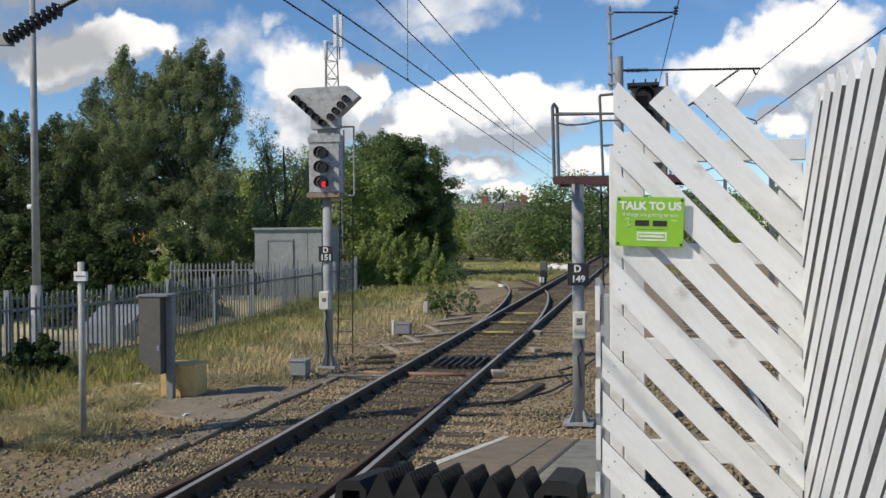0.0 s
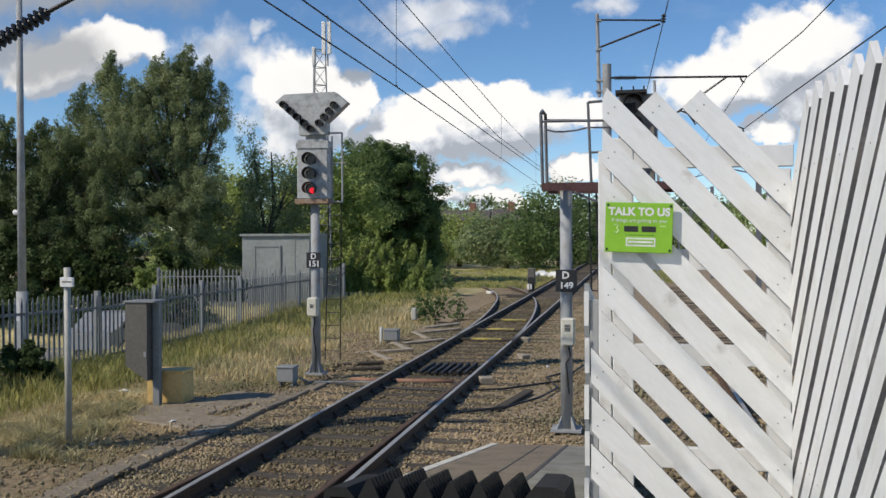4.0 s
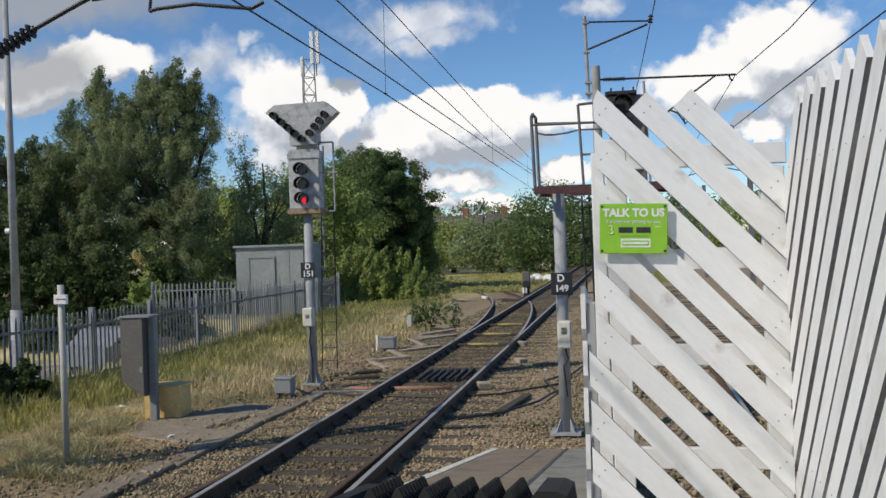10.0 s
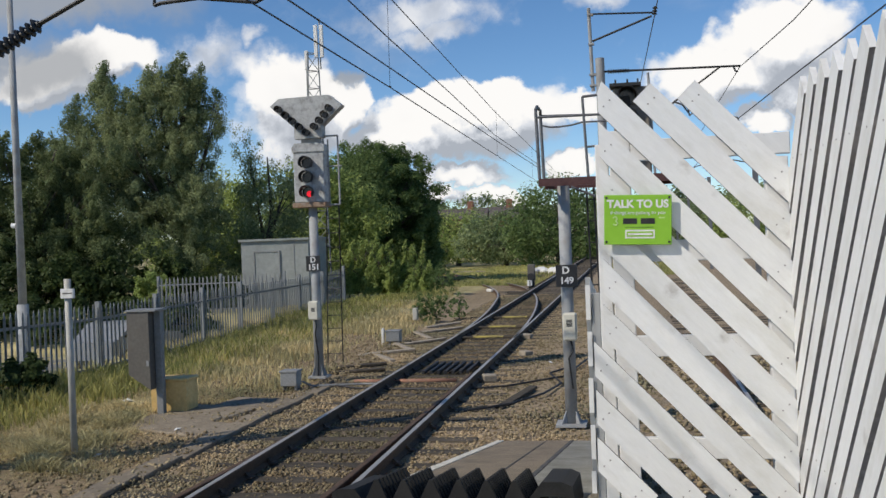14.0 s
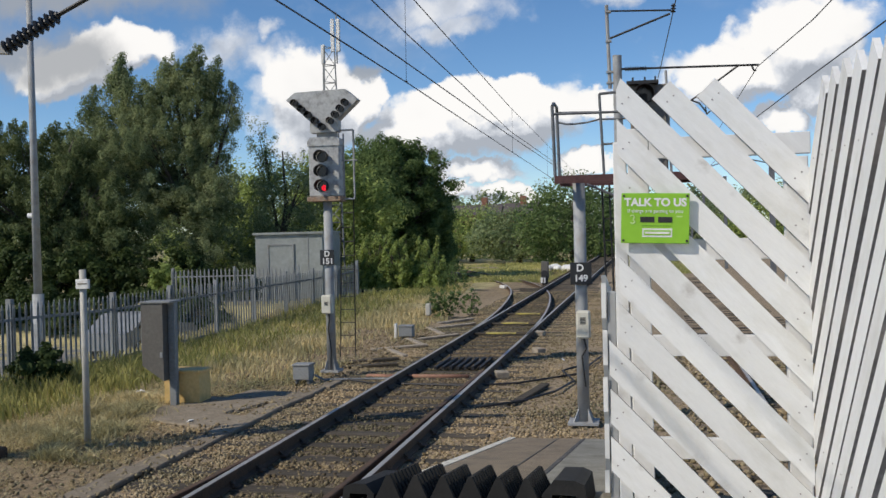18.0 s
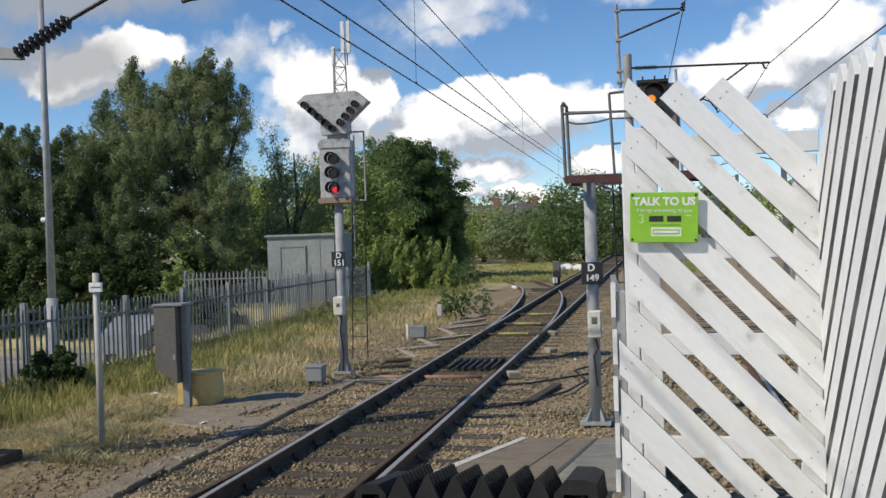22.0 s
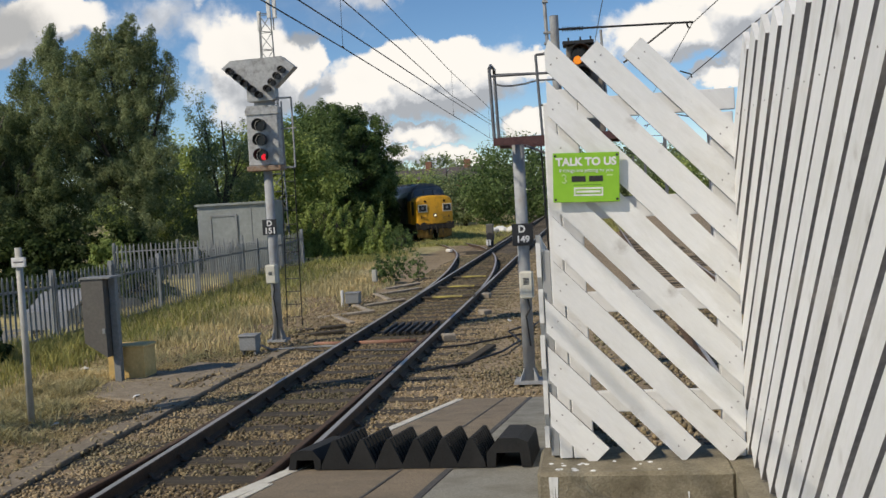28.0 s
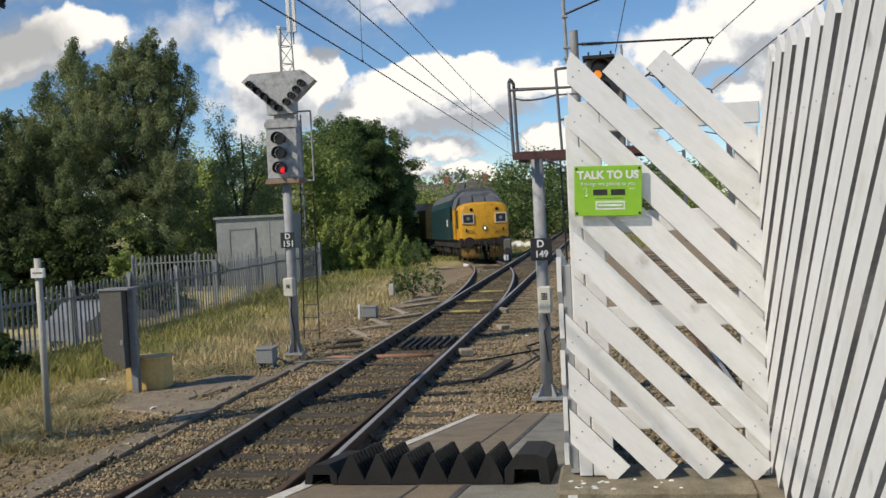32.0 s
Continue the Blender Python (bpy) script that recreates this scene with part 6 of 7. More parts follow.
WILLOW = "tall grey-green birch tree with drooping ragged sprays"
tree(WILLOW, (-18.0, 45, -0.4), None, 300000, 0.058, "leaf_birch", 11, peaks=[(-3.9, 0.2, 12.1, 1.5, 5.0, 110), (-2.9, -0.5, 11.2, 1.8, 5.0, 100), (-2.3, 0.4, 10.6, 2.2, 4.0, 130), (-1.35, -0.2, 11.8, 1.7, 4.5, 120), (-0.1, 0, 12.3, 1.6, 4.0, 140), (0.7, 0.5, 11.4, 1.4, 4.0, 90), (2.0, 0.3, 11.3, 0.35, 7.5, 16), (-3.75, 0.2, 12.4, 0.9, 10.2, 22), (-0.95, -0.1, 12.2, 0.9, 10.2, 22), (0.25, 0.1, 12.6, 0.9, 10.2, 24), (1.25, 0.3, 11.8, 0.6, 9.2, 20),
    (-5.0, -0.4, 10.6, 1.6, 4.0, 110), (-6.2, 0.2, 9.6, 1.7, 3.0, 110), (0.9, -0.3, 9.2, 1.6, 1.5, 120), (-7.4, 0.4, 8.7, 1.8, 2.0, 100), (-4.6, -1.2, 8.6, 2.8, 0.5, 170), (-1.6, -1.4, 9.0, 2.8, 0.3, 190), (1.0, -1.0, 6.6, 2.2, 0.3, 140)])
tree(WILLOW, (-24.2, 42, -0.4), None, 170000, 0.065, "leaf_willow", 12, peaks=[(-4.2, 0, 9.2, 1.8, 2.0, 90), (-2.6, 0.3, 8.8, 1.8, 2.0, 90), (-1.0, 0, 9.0, 1.8, 2.0, 100), (0.5, 0.3, 8.6, 1.8, 1.5, 100), (2.0, 0, 8.2, 1.9, 0.6, 100), (-2.2, -1.0, 6.4, 2.6, 0.2, 120), (1.0, -1.0, 6.2, 2.8, 0.2, 130), (3.8, -0.5, 6.0, 2.2, 0.2, 110)])
tree(WILLOW, (-29.5, 44, -0.4), None, 60000, 0.085, "leaf_willow", 13, peaks=[(0.3, 0, 10.0, 2.0, 2.0, 90), (-1.9, 0, 9.6, 2.2, 2.0, 90), (-4.2, 0, 10.2, 2.2, 2.0, 80), (0, -0.8, 5.5, 2.8, 0.2, 90)])
tree("pale silvery tree with a thin open crown", (-14.7, 48, -0.4), [(0, 0, 3.8, 2.0, 1.8, 3.2), (-0.9, 0, 7.2, 0.8, 0.9, 2.2), (1.0, 0, 5.6, 1.0, 1.0, 1.6), (0.2, 0, 1.4, 2.4, 1.8, 1.6)], 26000, 0.07, "leaf_birch", 14, 0.22, 0.6, slim=0.42, ragged=0.34, twigs=60)
tree("mixed green trees behind the yard fence", (-18.0, 56, -0.4), [(-4, 0, 3.5, 3.5, 2, 3.7), (0, 0, 3.5, 3.4, 2, 3.8), (3.2, 0, 4.0, 2.4, 2, 3.6), (5.2, 0, 3.6, 2.2, 2, 3.4)], 45000, 0.11, "leaf_bush", 15, 0.25, slim=0.5, ragged=0.12, twigs=80, puff=0.34)
tree("dense dark green broadleaf tree", (-13.6, 66, -0.55), dome(4.2, 3.5, 9.85, 16, 1.12, 60), 190000, 0.08, "leaf_dark", 16, 0.3, shell=0.7, ragged=0.22, slim=0.55, twigs=46, puff=0.42)
tree("dark green tree overhanging the branch line", (-14.2, 69, -0.6), [(0, 0, 3.8, 3.2, 3, 3.6), (2.0, 0, 3.2, 1.9, 2.0, 2.6), (2.4, 0.6, 1.7, 1.9, 2.2, 1.8)], 40000, 0.11, "leaf_dark", 17, 0.3, shell=0.7, ragged=0.1, slim=0.6, twigs=90, puff=0.32)
# undergrowth whose shade is put into its dark leaf colour
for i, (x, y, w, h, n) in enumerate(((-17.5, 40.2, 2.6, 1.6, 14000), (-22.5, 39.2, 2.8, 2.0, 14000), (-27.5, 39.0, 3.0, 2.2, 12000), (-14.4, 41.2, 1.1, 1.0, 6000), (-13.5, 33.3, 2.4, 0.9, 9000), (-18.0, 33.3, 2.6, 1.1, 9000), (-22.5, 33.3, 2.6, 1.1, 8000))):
    tree("dark shady undergrowth at the edge of the yard", (x, y, -0.5 if y > 36 else -1.0), [(0, 0, h * 0.6, w, 0.9, h * 0.9), (-w * 0.5, 0, h * 0.8, w * 0.5, 0.8, h * 0.8), (w * 0.5, 0, h * 0.7, w * 0.5, 0.8, h * 0.7)], n, 0.085, "leaf_ivy_and_shade", 61 + i, 0.08, category="bush", name="bush", ragged=0.2, slim=0.6)
for i, (x, y, w, h, n) in enumerate(((-9.3, 46.5, 1.0, 2.9, 16000), (-8.2, 46.2, 0.8, 2.5, 10000), (-6.9, 47.0, 0.75, 2.5, 10000), (-6.3, 45.5, 0.6, 1.6, 6000), (-10.4, 47.5, 0.8, 2.2, 8000))):
    tree("bright green leafy bush in dry grass", (x, y, -0.25), None, n, 0.058, "leaf_bush", 21 + i, 0.05, category="bush", name="bush", reach=0.55, wide=0.2, slim=0.5, wind=0.3,
         peaks=bush_heads(w, h, 71 + i))
for i, (x, y, w, h, n) in enumerate(((-2.65, 29.2, 0.42, 0.5, 800), (-2.25, 29.5, 0.3, 0.48, 400), (-1.85, 30.3, 0.35, 0.4, 350), (-5.2, 45, 0.8, 0.7, 1500))):
    tree("small weedy shrub growing beside the ballast", (x, y, -0.12), [(0, 0, h * 0.8, w, w * 0.7, h), (0.1, 0, h * 1.3, w * 0.5, w * 0.4, h * 0.6)], n, 0.045, "leaf_dark", 31 + i, 0.02, category="shrub", name="shrub", ragged=0.3, shell=0.3, puff=0.25)
tree("ivy-covered stump beside the palisade fence", (-6.75, 15.3, -0.25), [(0, 0, 0.4, 0.45, 0.35, 0.5), (0.2, 0, 0.6, 0.3, 0.3, 0.3), (-0.25, 0, 0.6, 0.3, 0.3, 0.28)], 6000, 0.045, "leaf_ivy_and_shade", 41, 0.12, category="shrub", name="shrub")
tree("yellow-green shrub in the shade of the tall trees", (-16.4, 38.6, -0.5), [(0, 0, 1.5, 0.6, 0.5, 0.55), (0.4, 0, 1.0, 0.6, 0.5, 0.6), (-0.4, 0.1, 0.9, 0.5, 0.5, 0.6)], 5000, 0.07, "leaf_bush", 45, 0.05, category="shrub", name="shrub", ragged=0.25, puff=0.3)
# trees beyond the line
for i, (x, y, w, h) in enumerate(((-3.2, 92, 4.6, 8.0), (-9.0, 98, 4.5, 5.2), (1.8, 100, 3.6, 6.6), (-15, 105, 6.0, 5.4), (-22, 112, 6.0, 5.7), (-29, 118, 6, 6.5), (-36, 118, 6, 7), (6.0, 120, 4, 5.4), (11, 118, 5, 6.0), (18, 115, 6, 6.5))):
    tree("mixed green trees and scrub beyond the railway", (x, y, -0.5), [(0, 0, h * 0.5, w, w * 0.7, h * 0.52), (w * 0.45, 0, h * 0.4, w * 0.7, w * 0.6, h * 0.42), (-w * 0.5, 0, h * 0.38, w * 0.7, w * 0.6, h * 0.4), (0.5, 0, h * 0.8, w * 0.45, w * 0.4, h * 0.24)], 11000, 0.15, "leaf_dark" if i in (0, 2, 7) else "leaf_far" if i % 3 else "leaf_bush", 51 + i, 0.3, shell=0.6, ragged=0.14, twigs=70, puff=0.36)


def far_woods():
    rs = np.random.RandomState(3)
    lobes = [(x + rs.uniform(-4, 4), 210 + rs.uniform(-15, 15), 4.6 + 1.2 * rs.uniform(0, 1), 8, 6, 4.4 + 1.6 * rs.uniform(0, 1)) for x in range(-130, 70, 8)]
    ob = new("far_woods", leaf_mesh("far_woods", lobes, 46000, 0.45, "leaf_far", 5, shell=0.7, ragged=0.1))
    tagged(ob, "far low wooded rise on the horizon", "woods", kind="stuff")


far_woods()


def house(x, y, rz):
    h = thing("brick_house", "distant red-brick terraced house among trees", "house", (x, y, 0.9, 0, 0, rz), "distant brick houses")
    part("wall", Geo().box(-3.2, -3, -2.5, 3.2, 3, 4.4), "brick_far", h)
    part("roof", Geo().prism([(-3.5, 4.3), (3.5, 4.3), (0, 6.2)], -3.2, 3.2, FACE_UP), "roof_far", h, "dark slate roof")
    part("chimney", Geo().box(-0.5, -0.5, 5.4, 0.5, 0.5, 7.4), "brick_far", h)
    for wx in (-1.7, 1.7):
        w = part("window", Geo().box(wx - 0.6, -3.05, 1.6, wx + 0.6, -2.98, 3.0), "glass_dark", h)
        part("sill", Geo().box(wx - 0.7, -3.12, 1.5, wx + 0.7, -2.98, 1.6), "paint_white", w)


M["brick_far"] = worn("brick_far", (0.2, 0.09, 0.06), (0.3, 0.14, 0.09), (0.15, 0.09, 0.07), 6, 1, 0.9)
M["roof_far"] = worn("roof_far", (0.07, 0.06, 0.06), (0.13, 0.11, 0.1), None, 4, 1, 0.8)
for x, y, rz in ((-31, 172, 90), (-24, 170, 90), (-17, 168, 90)):
    house(x, y, rz)


def grass_field(name, label, count, mat, seed, spot, hmin, hmax, bent=0.28, blade=1.0):
    rs = np.random.RandomState(seed)
    P = spot(rs, count)
    n = len(P)
    a = rs.uniform(0, 6.28, n)
    h = rs.uniform(hmin, hmax, n) * P[:, 3]
    wd = blade * rs.uniform(0.004, 0.011, n) * (1 + P[:, 1] / 25)
    lean = rs.normal(0, bent, (n, 2)) * h[:, None]
    ax, ay = np.cos(a) * wd, np.sin(a) * wd
    base = P[:, :3]
    mid = base + np.stack([lean[:, 0] * 0.35, lean[:, 1] * 0.35, h * 0.6], -1)
    tip = base + np.stack([lean[:, 0], lean[:, 1], h * 0.95], -1)
    off = np.stack([ax, ay, 0 * ax], -1)
    v = np.stack([base - off, base + off, mid + off * 0.7, mid - off * 0.7, mid + off * 0.7, tip + off * 0.15, tip - off * 0.15, mid - off * 0.7], 1)
    # the two quads of a blade share their middle edge
    v = v[:, [0, 1, 2, 3, 5, 6]].reshape(-1, 3)
    o = (np.arange(n) * 6)[:, None]
    f = np.concatenate([o + [0, 1, 2, 3], o + [3, 2, 4, 5]])
    ob = new(name, raw_mesh(name, v, f, mat))
    tagged(ob, label, "grass", kind="stuff")


def clumps(rs, n, x0, x1, y0, y1, fade_right=True):
    x, y = rs.uniform(x0, x1, n), y0 + (y1 - y0) * rs.uniform(0, 1, n) ** 1.3
    k = np.array([noise.noise((a * 0.5, b * 0.35, 7.0)) + 0.6 * noise.noise((a * 1.6, b * 1.3, 2.0)) for a, b in zip(x, y)])
    keep = k + (0.35 * np.clip((-3.0 - x) / 2.0, -1, 1) if fade_right else 0.3) > rs.uniform(-0.35, 0.45, n)
    x, y, k = x[keep], y[keep], k[keep]
    z = np.array([gz(a, b) for a, b in zip(x, y)]) - 0.02
    return np.stack([x, y, z, 0.7 + 0.5 * np.clip(k, -0.5, 0.8)], -1)


def edge_x(y):
    return np.where(y < 16, -3.0, np.where(y < 30, -2.3, -2.6 - (y - 30) * 0.14))


def dry(rs, n):
    P = clumps(rs, n, -9.0, -2.0, 8, 54)
    P = P[P[:, 0] < edge_x(P[:, 1])]
    # trodden flat round the cabinet and towards the platform
    flat = np.clip((-4.6 - P[:, 0]) / 1.6, 0.25, 1) + np.clip((P[:, 1] - 15.5) / 2, 0, 0.75)
    P[:, 3] *= np.minimum(1, flat) * np.where(P[:, 1] > 36, 0.7, 1)
    # green growth takes over along the fence
    return P[~((P[:, 0] < -5.2) & (P[:, 1] < 21) & (rs.uniform(0, 1, len(P)) < 0.65))]


def green(rs, n):
    P = clumps(rs, n, -7.6, -4.0, 8, 44)
    P = P[P[:, 0] < -4.4 - 0.5 * rs.uniform(0, 1, len(P)) - np.clip((15 - P[:, 1]) / 3, 0, 1) * 0.9]
    # thinner up the line, but for a strip along the fence
    return P[(P[:, 1] < 18.5) & (P[:, 0] < -5.1) | (rs.uniform(0, 1, len(P)) < np.where(P[:, 0] < -6.3, 0.7, 0.4))]


def beyond(rs, n):
    P = clumps(rs, n, -16, 6, 56, 95, False)
    return P[np.abs(P[:, 0] - 0.2) > 1.8]


grass_field("dry_grass", "straw-coloured dry grass along the lineside", 115000, "grass_dry", 3, dry, 0.08, 0.34)
grass_field("green_grass", "rough green weeds and grass by the palisade fence", 52000, "grass_green", 4, green, 0.12, 0.5)
grass_field("far_grass", "yellow-green grass beyond the crossing", 34000, "grass_field", 6, beyond, 0.15, 0.4)


def straw(rs, n):
    P = clumps(rs, n, -6.5, -2.35, 6.5, 17, False)
    P[:, 3] = 1.0
    P[:, 2] += 0.012
    return P


grass_field("straw_litter", "flattened dry straw and dead stalks on the soil", 90000, "grass_straw", 9, straw, 0.02, 0.075, 1.8, 0.45)


def tufts(rs, n):
    # pale dry tufts in a loose band past the name post
    y = rs.uniform(10.4, 14.6, n)
    x = -3.55 - 0.27 * (y - 10.8) + rs.normal(0, 0.33, n)
    k = np.array([noise.noise((a * 2.2, b * 1.7, 5.0)) for a, b in zip(x, y)])
    keep = k > rs.uniform(-0.35, 0.3, n)
    x, y, k = x[keep], y[keep], k[keep]
    z = np.array([gz(a, b) for a, b in zip(x, y)]) - 0.01
    return np.stack([x, y, z, 0.75 + 0.6 * np.clip(k, -0.4, 0.6)], -1)


grass_field("dry_tufts", "pale bleached grass tufts beside the white post", 16000, "grass_dry", 12, tufts, 0.05, 0.2, 0.7, 0.8)

# ---- the train ----


def build_loco():
    t = thing("diesel_locomotive", "blue-green diesel locomotive with a bright yellow nose and headlight", "locomotive")
    W, L = 1.35, 18.7
    # cab and body section
    body = [(-1.35, 1.15), (1.35, 1.15), (1.35, 2.95), (1.22, 3.35), (0.85, 3.72), (0.4, 3.88), (-0.4, 3.88), (-0.85, 3.72), (-1.22, 3.35), (-1.35, 2.95)]
    up = ((1, 0, 0), (0, 0, 1))
    part("body", Geo().sweep(body, [((0, -L + 3.2, 0), *up), ((0, -2.5, 0), *up)]), "loco_green", t, "dark blue-green body side")
    roof = [(-1.24, 3.33), (-1.0, 3.7), (-0.42, 3.905), (0.42, 3.905), (1.0, 3.7), (1.24, 3.33), (0.9, 3.5), (-0.9, 3.5)]
    part("roof", Geo().sweep(roof, [((0, -L + 3.2, 0), *up), ((0, -2.45, 0), *up)]), "loco_grey", t, "grey roof")
    for y in (-5.5, -8.0, -11.0, -13.0):
        part("roof_vent", Geo().box(-0.6, y - 0.7, 3.85, 0.6, y + 0.7, 3.97, c=0.03), "loco_grey", t)
    # sloping cab front: from the windscreen base to the roof
    cab = [((0, -2.5, 0), 1.0, 1.0), ((0, -1.95, 0), 0.98, 0.0)]
    g = Geo()
    v = [(-1.35, -2.5, 1.15), (1.35, -2.5, 1.15), (1.35, -2.5, 2.95), (1.2, -2.5, 3.35), (0.8, -2.5, 3.72), (-0.8, -2.5, 3.72), (-1.2, -2.5, 3.35), (-1.35, -2.5, 2.95),
         (-1.3, -1.55, 1.15), (1.3, -1.55, 1.15), (1.3, -1.6, 2.75), (1.05, -1.95, 3.4), (0.7, -2.15, 3.62), (-0.7, -2.15, 3.62), (-1.05, -1.95, 3.4), (-1.3, -1.6, 2.75)]
    g.add(v, [(0, 1, 9, 8), (1, 2, 10, 9), (2, 3, 11, 10), (3, 4, 12, 11), (4, 5, 13, 12), (5, 6, 14, 13), (6, 7, 15, 14), (7, 0, 8, 15), (8, 9, 10, 11, 12, 13, 14, 15)])
    part("cab", g, "loco_grey", t, "dark grey cab roof and windscreen surround")
    for x0, x1 in ((-1.08, -0.42), (-0.32, 0.32), (0.42, 1.08)):
        s = 0.25 if abs(x0 + x1) > 0.2 else 0
        g = Geo().add([(x0, -1.55, 2.9), (x1, -1.55, 2.9), (x1 * 0.84, -1.93, 3.44), (x0 * 0.84, -1.93, 3.44), (x0, -1.64, 2.86), (x1, -1.64, 2.86), (x1 * 0.84, -2.02, 3.4), (x0 * 0.84, -2.02, 3.4)],
                      [(0, 1, 2, 3), (7, 6, 5, 4), (0, 4, 5, 1), (1, 5, 6, 2), (2, 6, 7, 3), (3, 7, 4, 0)])
        part("windscreen", g, "cab_glass", t, "grey windscreen reflecting the sky")
    # yellow nose with rounded corners
    def ring(y, w, foot, crown):
        # upright flanks under a broad arch
        pts = [(w, y, 1.15)]
        for q in range(15):
            a = math.radians(180 * q / 14)
            c, h = math.cos(a), math.sin(a)
            pts.append((w * math.copysign(abs(c) ** 0.55, c), y, foot + (crown - foot) * h ** 0.75))
        return pts + [(-w, y, 1.15)]
    rings = [ring(-2.3, 1.29, 2.5, 3.1), ring(-0.22, 1.27, 2.5, 3.07), ring(-0.06, 1.23, 2.47, 3.03), ring(0.0, 1.15, 2.4, 2.95)]
    n = len(rings[0])
    g = Geo().add([p for r in rings for p in r], [(k * n + i, k * n + i + 1, (k + 1) * n + i + 1, (k + 1) * n + i) for k in range(3) for i in range(n - 1)] + [tuple(3 * n + i for i in range(n))])
    part("nose", g, "loco_yellow", t, "bright yellow rounded nose", True)
    for sx in (-1, 1):
        b = part("marker_box", Geo().box(sx * 0.84 - 0.34, -0.25, 1.95, sx * 0.84 + 0.34, 0.04, 2.5, c=0.04), "loco_yellow", t)
        part("marker_rim", Geo().box(sx * 0.84 - 0.31, 0.03, 1.965, sx * 0.84 + 0.31, 0.047, 2.485, c=0.006), "box_cream", b, "cream-painted rim")
        part("marker_glass", Geo().box(sx * 0.84 - 0.25, 0.03, 2.02, sx * 0.84 + 0.25, 0.055, 2.43, c=0.008), "black", b, "black marker light panel")
        part("marker_lamp", Geo().tube((sx * 0.84, 0.05, 2.23), (sx * 0.84, 0.07, 2.23), 0.09, n=12), "galv", b)
        part("tail_lamp", Geo().tube((sx * 0.66, 0.03, 2.68), (sx * 0.66, -0.3, 2.7), 0.085, n=12), "lens_off", t, "dark round tail lamp")
        part("lamp_bracket", Geo().box(sx * 0.95 - 0.03, -0.02, 1.55, sx * 0.95 + 0.03, 0.05, 1.72), "underframe", t)
        part("nose_handrail", Geo().line([(sx * 0.55, 0.0, 1.5), (sx * 0.62, 0.06, 1.6), (sx * 0.9, 0.06, 1.62)], 0.018), "loco_yellow_dirty", t)
        part("nose_gap", Geo().box(sx * 1.27 - 0.03, -1.45, 1.75, sx * 1.27 + 0.03, -0.75, 2.7), "underframe", t, "dark grille in the nose side")
        part("buffer", Geo().tube((sx * 0.87, -0.2, 1.03), (sx * 0.87, 0.35, 1.03), 0.13, n=12).tube((sx * 0.87, 0.35, 1.03), (sx * 0.87, 0.42, 1.03), 0.27, 0.26, 16), "underframe", t, "black steel buffer")
        part("side_window", Geo().box(sx * 1.36 - 0.03, -3.3, 2.2, sx * 1.36 + 0.03, -2.75, 2.95), "glass_dark", t)
        part("cab_side", Geo().box(sx * 1.33 - 0.03, -2.55, 1.2, sx * 1.33 + 0.03, -1.5, 2.75), "loco_yellow", t, "yellow wrap on the cab side")
        part("cab_door", Geo().box(sx * 1.36 - 0.02, -4.2, 1.2, sx * 1.36 + 0.02, -3.5, 3.0), "loco_green", t)
        part("body_panel_mark", Geo().box(sx * 1.36 - 0.012, -5.6, 1.9, sx * 1.36 + 0.012, -5.1, 2.3), "paint_white", t, "pale data panel")
    part("headlight", Geo().tube((0, -0.02, 1.73), (0, 0.06, 1.73), 0.055, 0.05, 16), "headlamp", t, "lit warm white headlight")
    part("headlight_rim", Geo().tube((0, -0.03, 1.73), (0, 0.04, 1.73), 0.14, 0.135, 16), "loco_grey", t)
    part("buffer_beam", Geo().box(-1.3, -0.45, 0.8, 1.3, 0.0, 1.25, c=0.03), "underframe", t, "black buffer beam")
    for sx in (-1, 1):
        # curved plough blade: a bowed sheet with thickness
        g = Geo()
        prof = [(0.0, 0.86), (0.03, 0.7), (0.0, 0.5), (-0.06, 0.32), (-0.14, 0.2)]
        st = [((sx * 0.2, -0.02, 0), 0.0), ((sx * 0.6, -0.06, 0), 0.0), ((sx * 0.95, -0.18, 0), 0.03), ((sx * 1.2, -0.38, 0), 0.08)]
        v = [(q[0], q[1] + a - b, h + lift) for q, lift in st for b in (0, 0.05) for a, h in prof]
        m = len(prof)
        f = []
        for k in range(len(st) - 1):
            for i in range(m - 1):
                a, b = k * 2 * m + i, (k + 1) * 2 * m + i
                f += [(a, a + 1, b + 1, b), (a + m, b + m, b + m + 1, a + m + 1)]
            a, b = k * 2 * m, (k + 1) * 2 * m
            f += [(a, b, b + m, a + m), (a + m - 1, a + 2 * m - 1, b + 2 * m - 1, b + m - 1)]
        part("snow_plough", g.add(v, f), "loco_yellow_dirty", t, "dirty yellow plough blade")
    part("coupling", Geo().tube((0, -0.1, 1.0), (0, 0.35, 0.95), 0.06, n=8).tube((0, 0.35, 0.95), (0, 0.36, 0.55), 0.05, n=8), "underframe", t)
    for x in (-0.45, 0.3, 0.5):
        part("brake_pipe", Geo().line([(x, 0.0, 1.0), (x, 0.18, 0.9), (x, 0.14, 0.45)], 0.035), "underframe", t)
    part("underframe", Geo().box(-1.2, -L + 3.2, 0.75, 1.2, -0.4, 1.2), "underframe", t)
    part("fuel_tank", Geo().box(-1.1, -10.8, 0.3, 1.1, -7.6, 0.8, c=0.1), "underframe", t)
    wm = Geo().tube((-0.79, 0, 0), (-0.69, 0, 0), 0.57, 0.55, 20).tube((0.69, 0, 0), (0.79, 0, 0), 0.55, 0.57, 20).tube((-0.69, 0, 0), (0.69, 0, 0), 0.09, n=8).mesh("wheelset", "underframe")
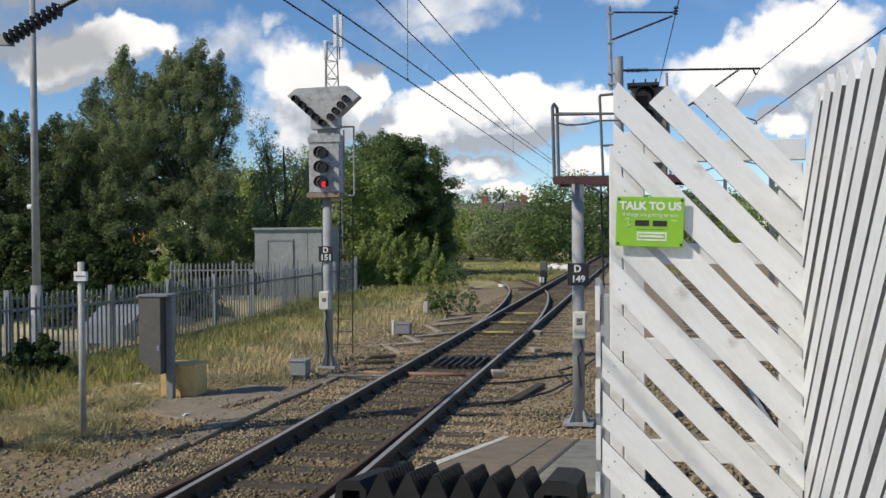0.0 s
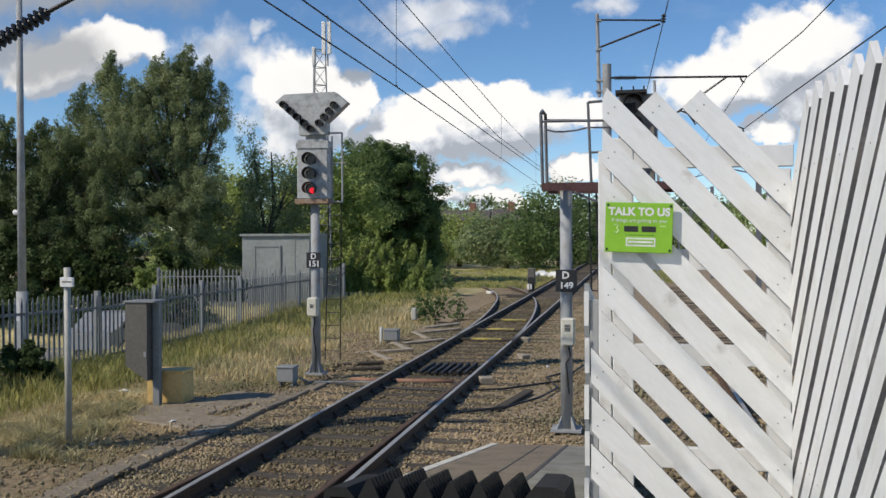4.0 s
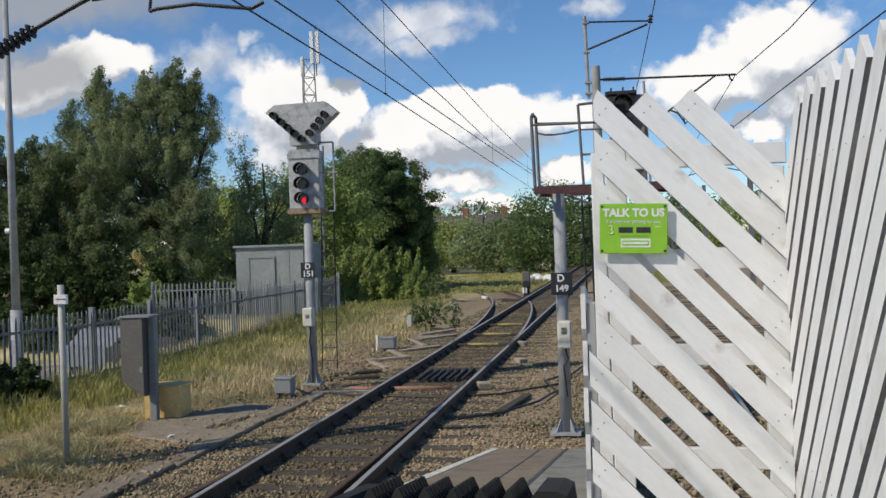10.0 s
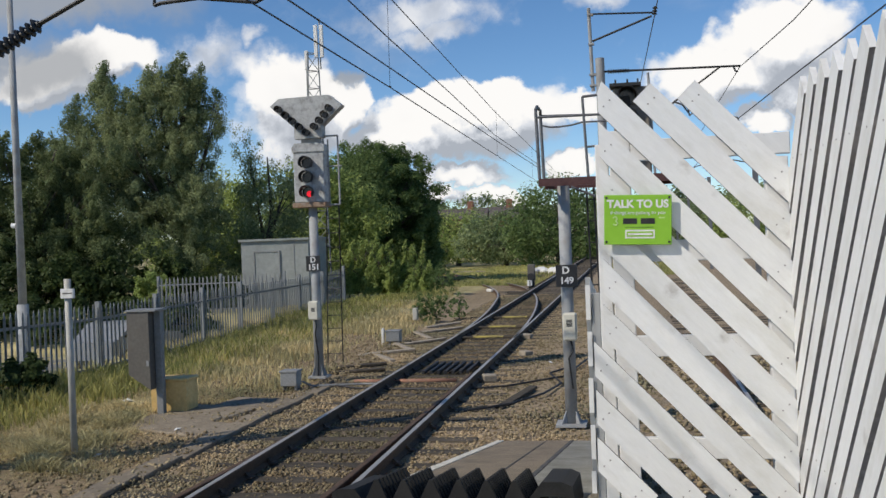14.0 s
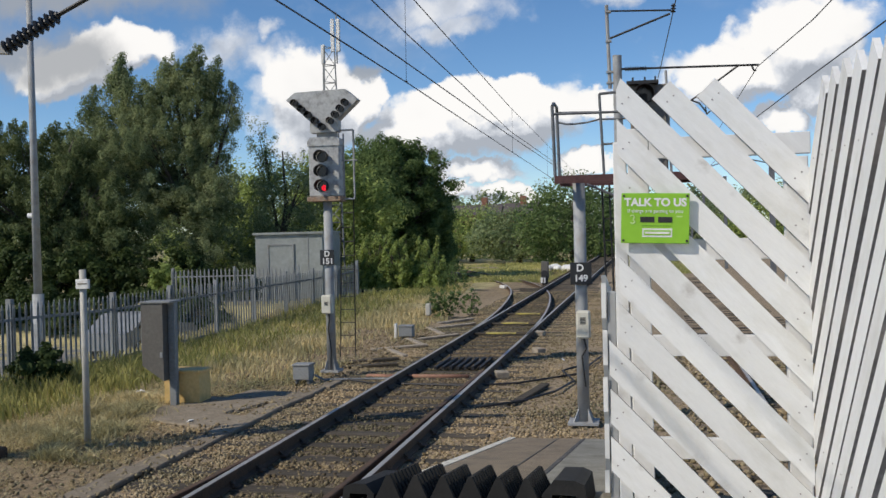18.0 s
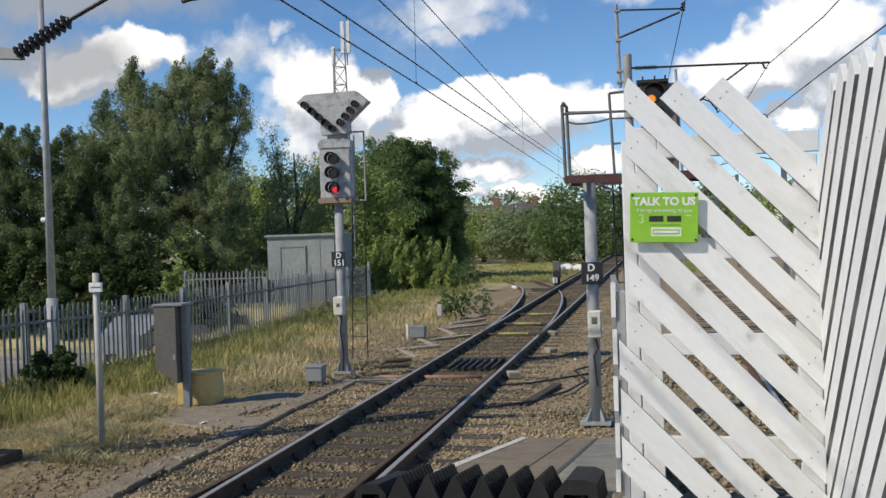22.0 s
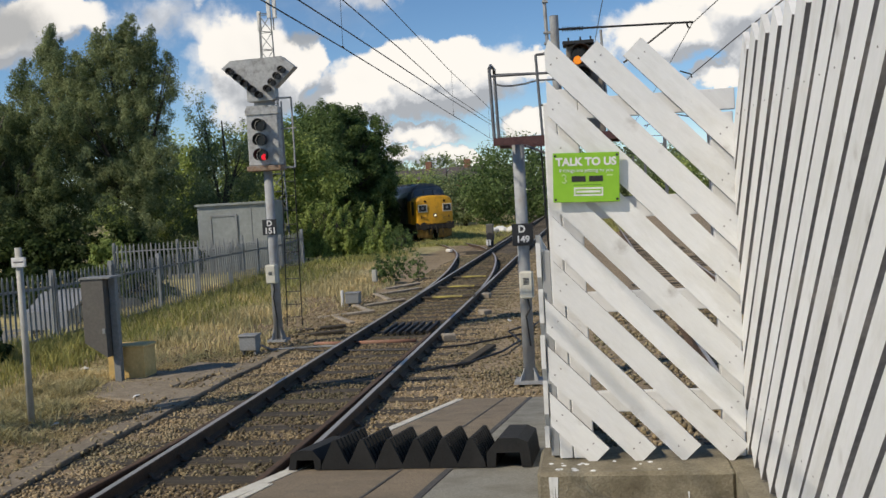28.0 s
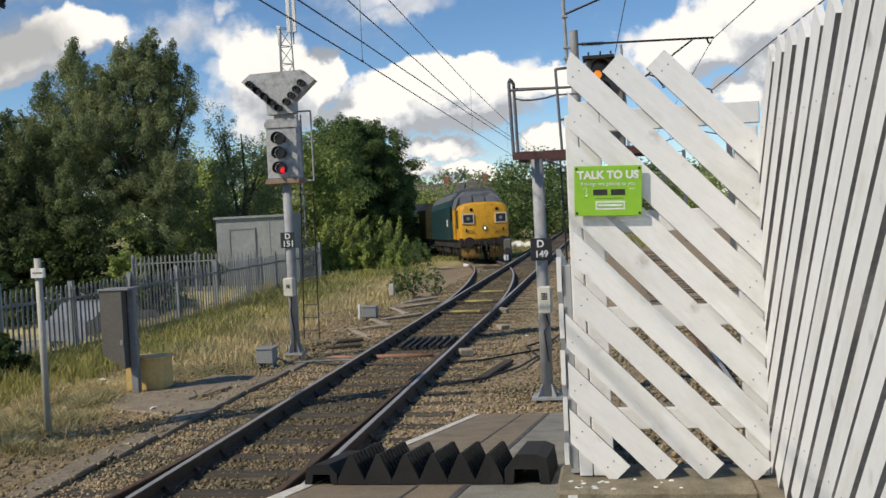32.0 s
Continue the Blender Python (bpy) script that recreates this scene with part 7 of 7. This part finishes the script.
    for c in (-3.4, -14.4):
        for s in (-1, 1):
            part("bogie_frame", Geo().box(s * 0.98 - 0.06, c - 2.6, 0.45, s * 0.98 + 0.06, c + 2.6, 0.8, c=0.04).box(s * 1.02 - 0.08, c - 2.1, 0.35, s * 1.02 + 0.08, c - 1.7, 0.7).box(s * 1.02 - 0.08, c - 0.2, 0.35, s * 1.02 + 0.08, c + 0.2, 0.7).box(s * 1.02 - 0.08, c + 1.7, 0.35, s * 1.02 + 0.08, c + 2.1, 0.7), "underframe", t)
        for d in (-1.95, 0, 1.95):
            part("wheelset", wm, None, t).matrix_basis = pose(0, c + d, 0.572)
    return t


def build_wagon():
    t = thing("ochre_wagon", "dull ochre and brown railway vehicle behind the locomotive", "wagon")
    body = [(-1.3, 1.1), (1.3, 1.1), (1.3, 3.1), (0.9, 3.6), (-0.9, 3.6), (-1.3, 3.1)]
    part("body", Geo().sweep(body, [((0, -16, 0), (1, 0, 0), (0, 0, 1)), ((0, 0, 0), (1, 0, 0), (0, 0, 1))]), "wagon_ochre", t)
    part("underframe", Geo().box(-1.1, -15.8, 0.6, 1.1, -0.2, 1.1), "underframe", t)
    for y in (-2.0, -4.0, -12.0, -14.0):
        part("wheelset", Geo().tube((-0.78, y, 0.46), (0.78, y, 0.46), 0.46, n=18), "underframe", t)
    for s in (-1, 1):
        for y in (-3, -6, -9, -12):
            part("window", Geo().box(s * 1.3 - 0.02, y - 0.8, 2.2, s * 1.3 + 0.02, y + 0.8, 2.9), "glass_dark", t)
    return t


M["cab_glass"] = worn("cab_glass", (0.1, 0.11, 0.12), (0.15, 0.16, 0.17), None, 3, 1, 0.08, 0.0, 0)
M["headlamp"] = glow("headlamp", (1.0, 0.86, 0.6), 2.2)
M["loco_yellow_dirty"] = worn("loco_yellow_dirty", (0.16, 0.1, 0.03), (0.3, 0.185, 0.045), (0.06, 0.045, 0.03), 10, 3, 0.7, 0, 0.05, 0.6)
M["wagon_ochre"] = worn("wagon_ochre", (0.3, 0.19, 0.05), (0.4, 0.27, 0.09), (0.1, 0.07, 0.04), 8, 1.5, 0.6)
loco = build_loco()
wagon = build_wagon()


# seconds and metres along the branch from the start of its bend to the front buffers
RUN = [(0, 152), (12, 106), (20, 75.5), (23, 63.8), (24, 60.0), (25, 56.2), (26, 52.3), (27, 48.4), (28, 44.4), (29, 40.2), (30, 36.1), (31, 32.2), (32, 28.4)]


def motions():
    # the train comes towards the camera, so its vehicles are turned round
    def back(front, b0, b1):
        p, q = bend(front + b0)[0], bend(front + b1)[0]
        d = (p - q).normalized()
        o = p + d * b0
        return pose(o.x, o.y, o.z, math.degrees(math.asin(d.z)), 0, math.degrees(math.atan2(-d.x, d.y)))
    walk(loco, [(t, back(s, 3.4, 14.4)) for t, s in RUN])
    # the added plate swings aside to stand in for the lamp switching on
    shut, clear = pose(0.83, 0.5, 4.29), pose(1.05, 0.5, 4.31, 0, 40, 0)
    walk(added_lamp_cover, [(0, shut), (15.6, shut), (16.1, clear), (16.8, clear), (17.6, shut), (19.5, shut), (20.0, clear), (32, clear)])
    walk(wagon, [(t, back(s + 19.3, 3.0, 13.0)) for t, s in RUN])


motions()
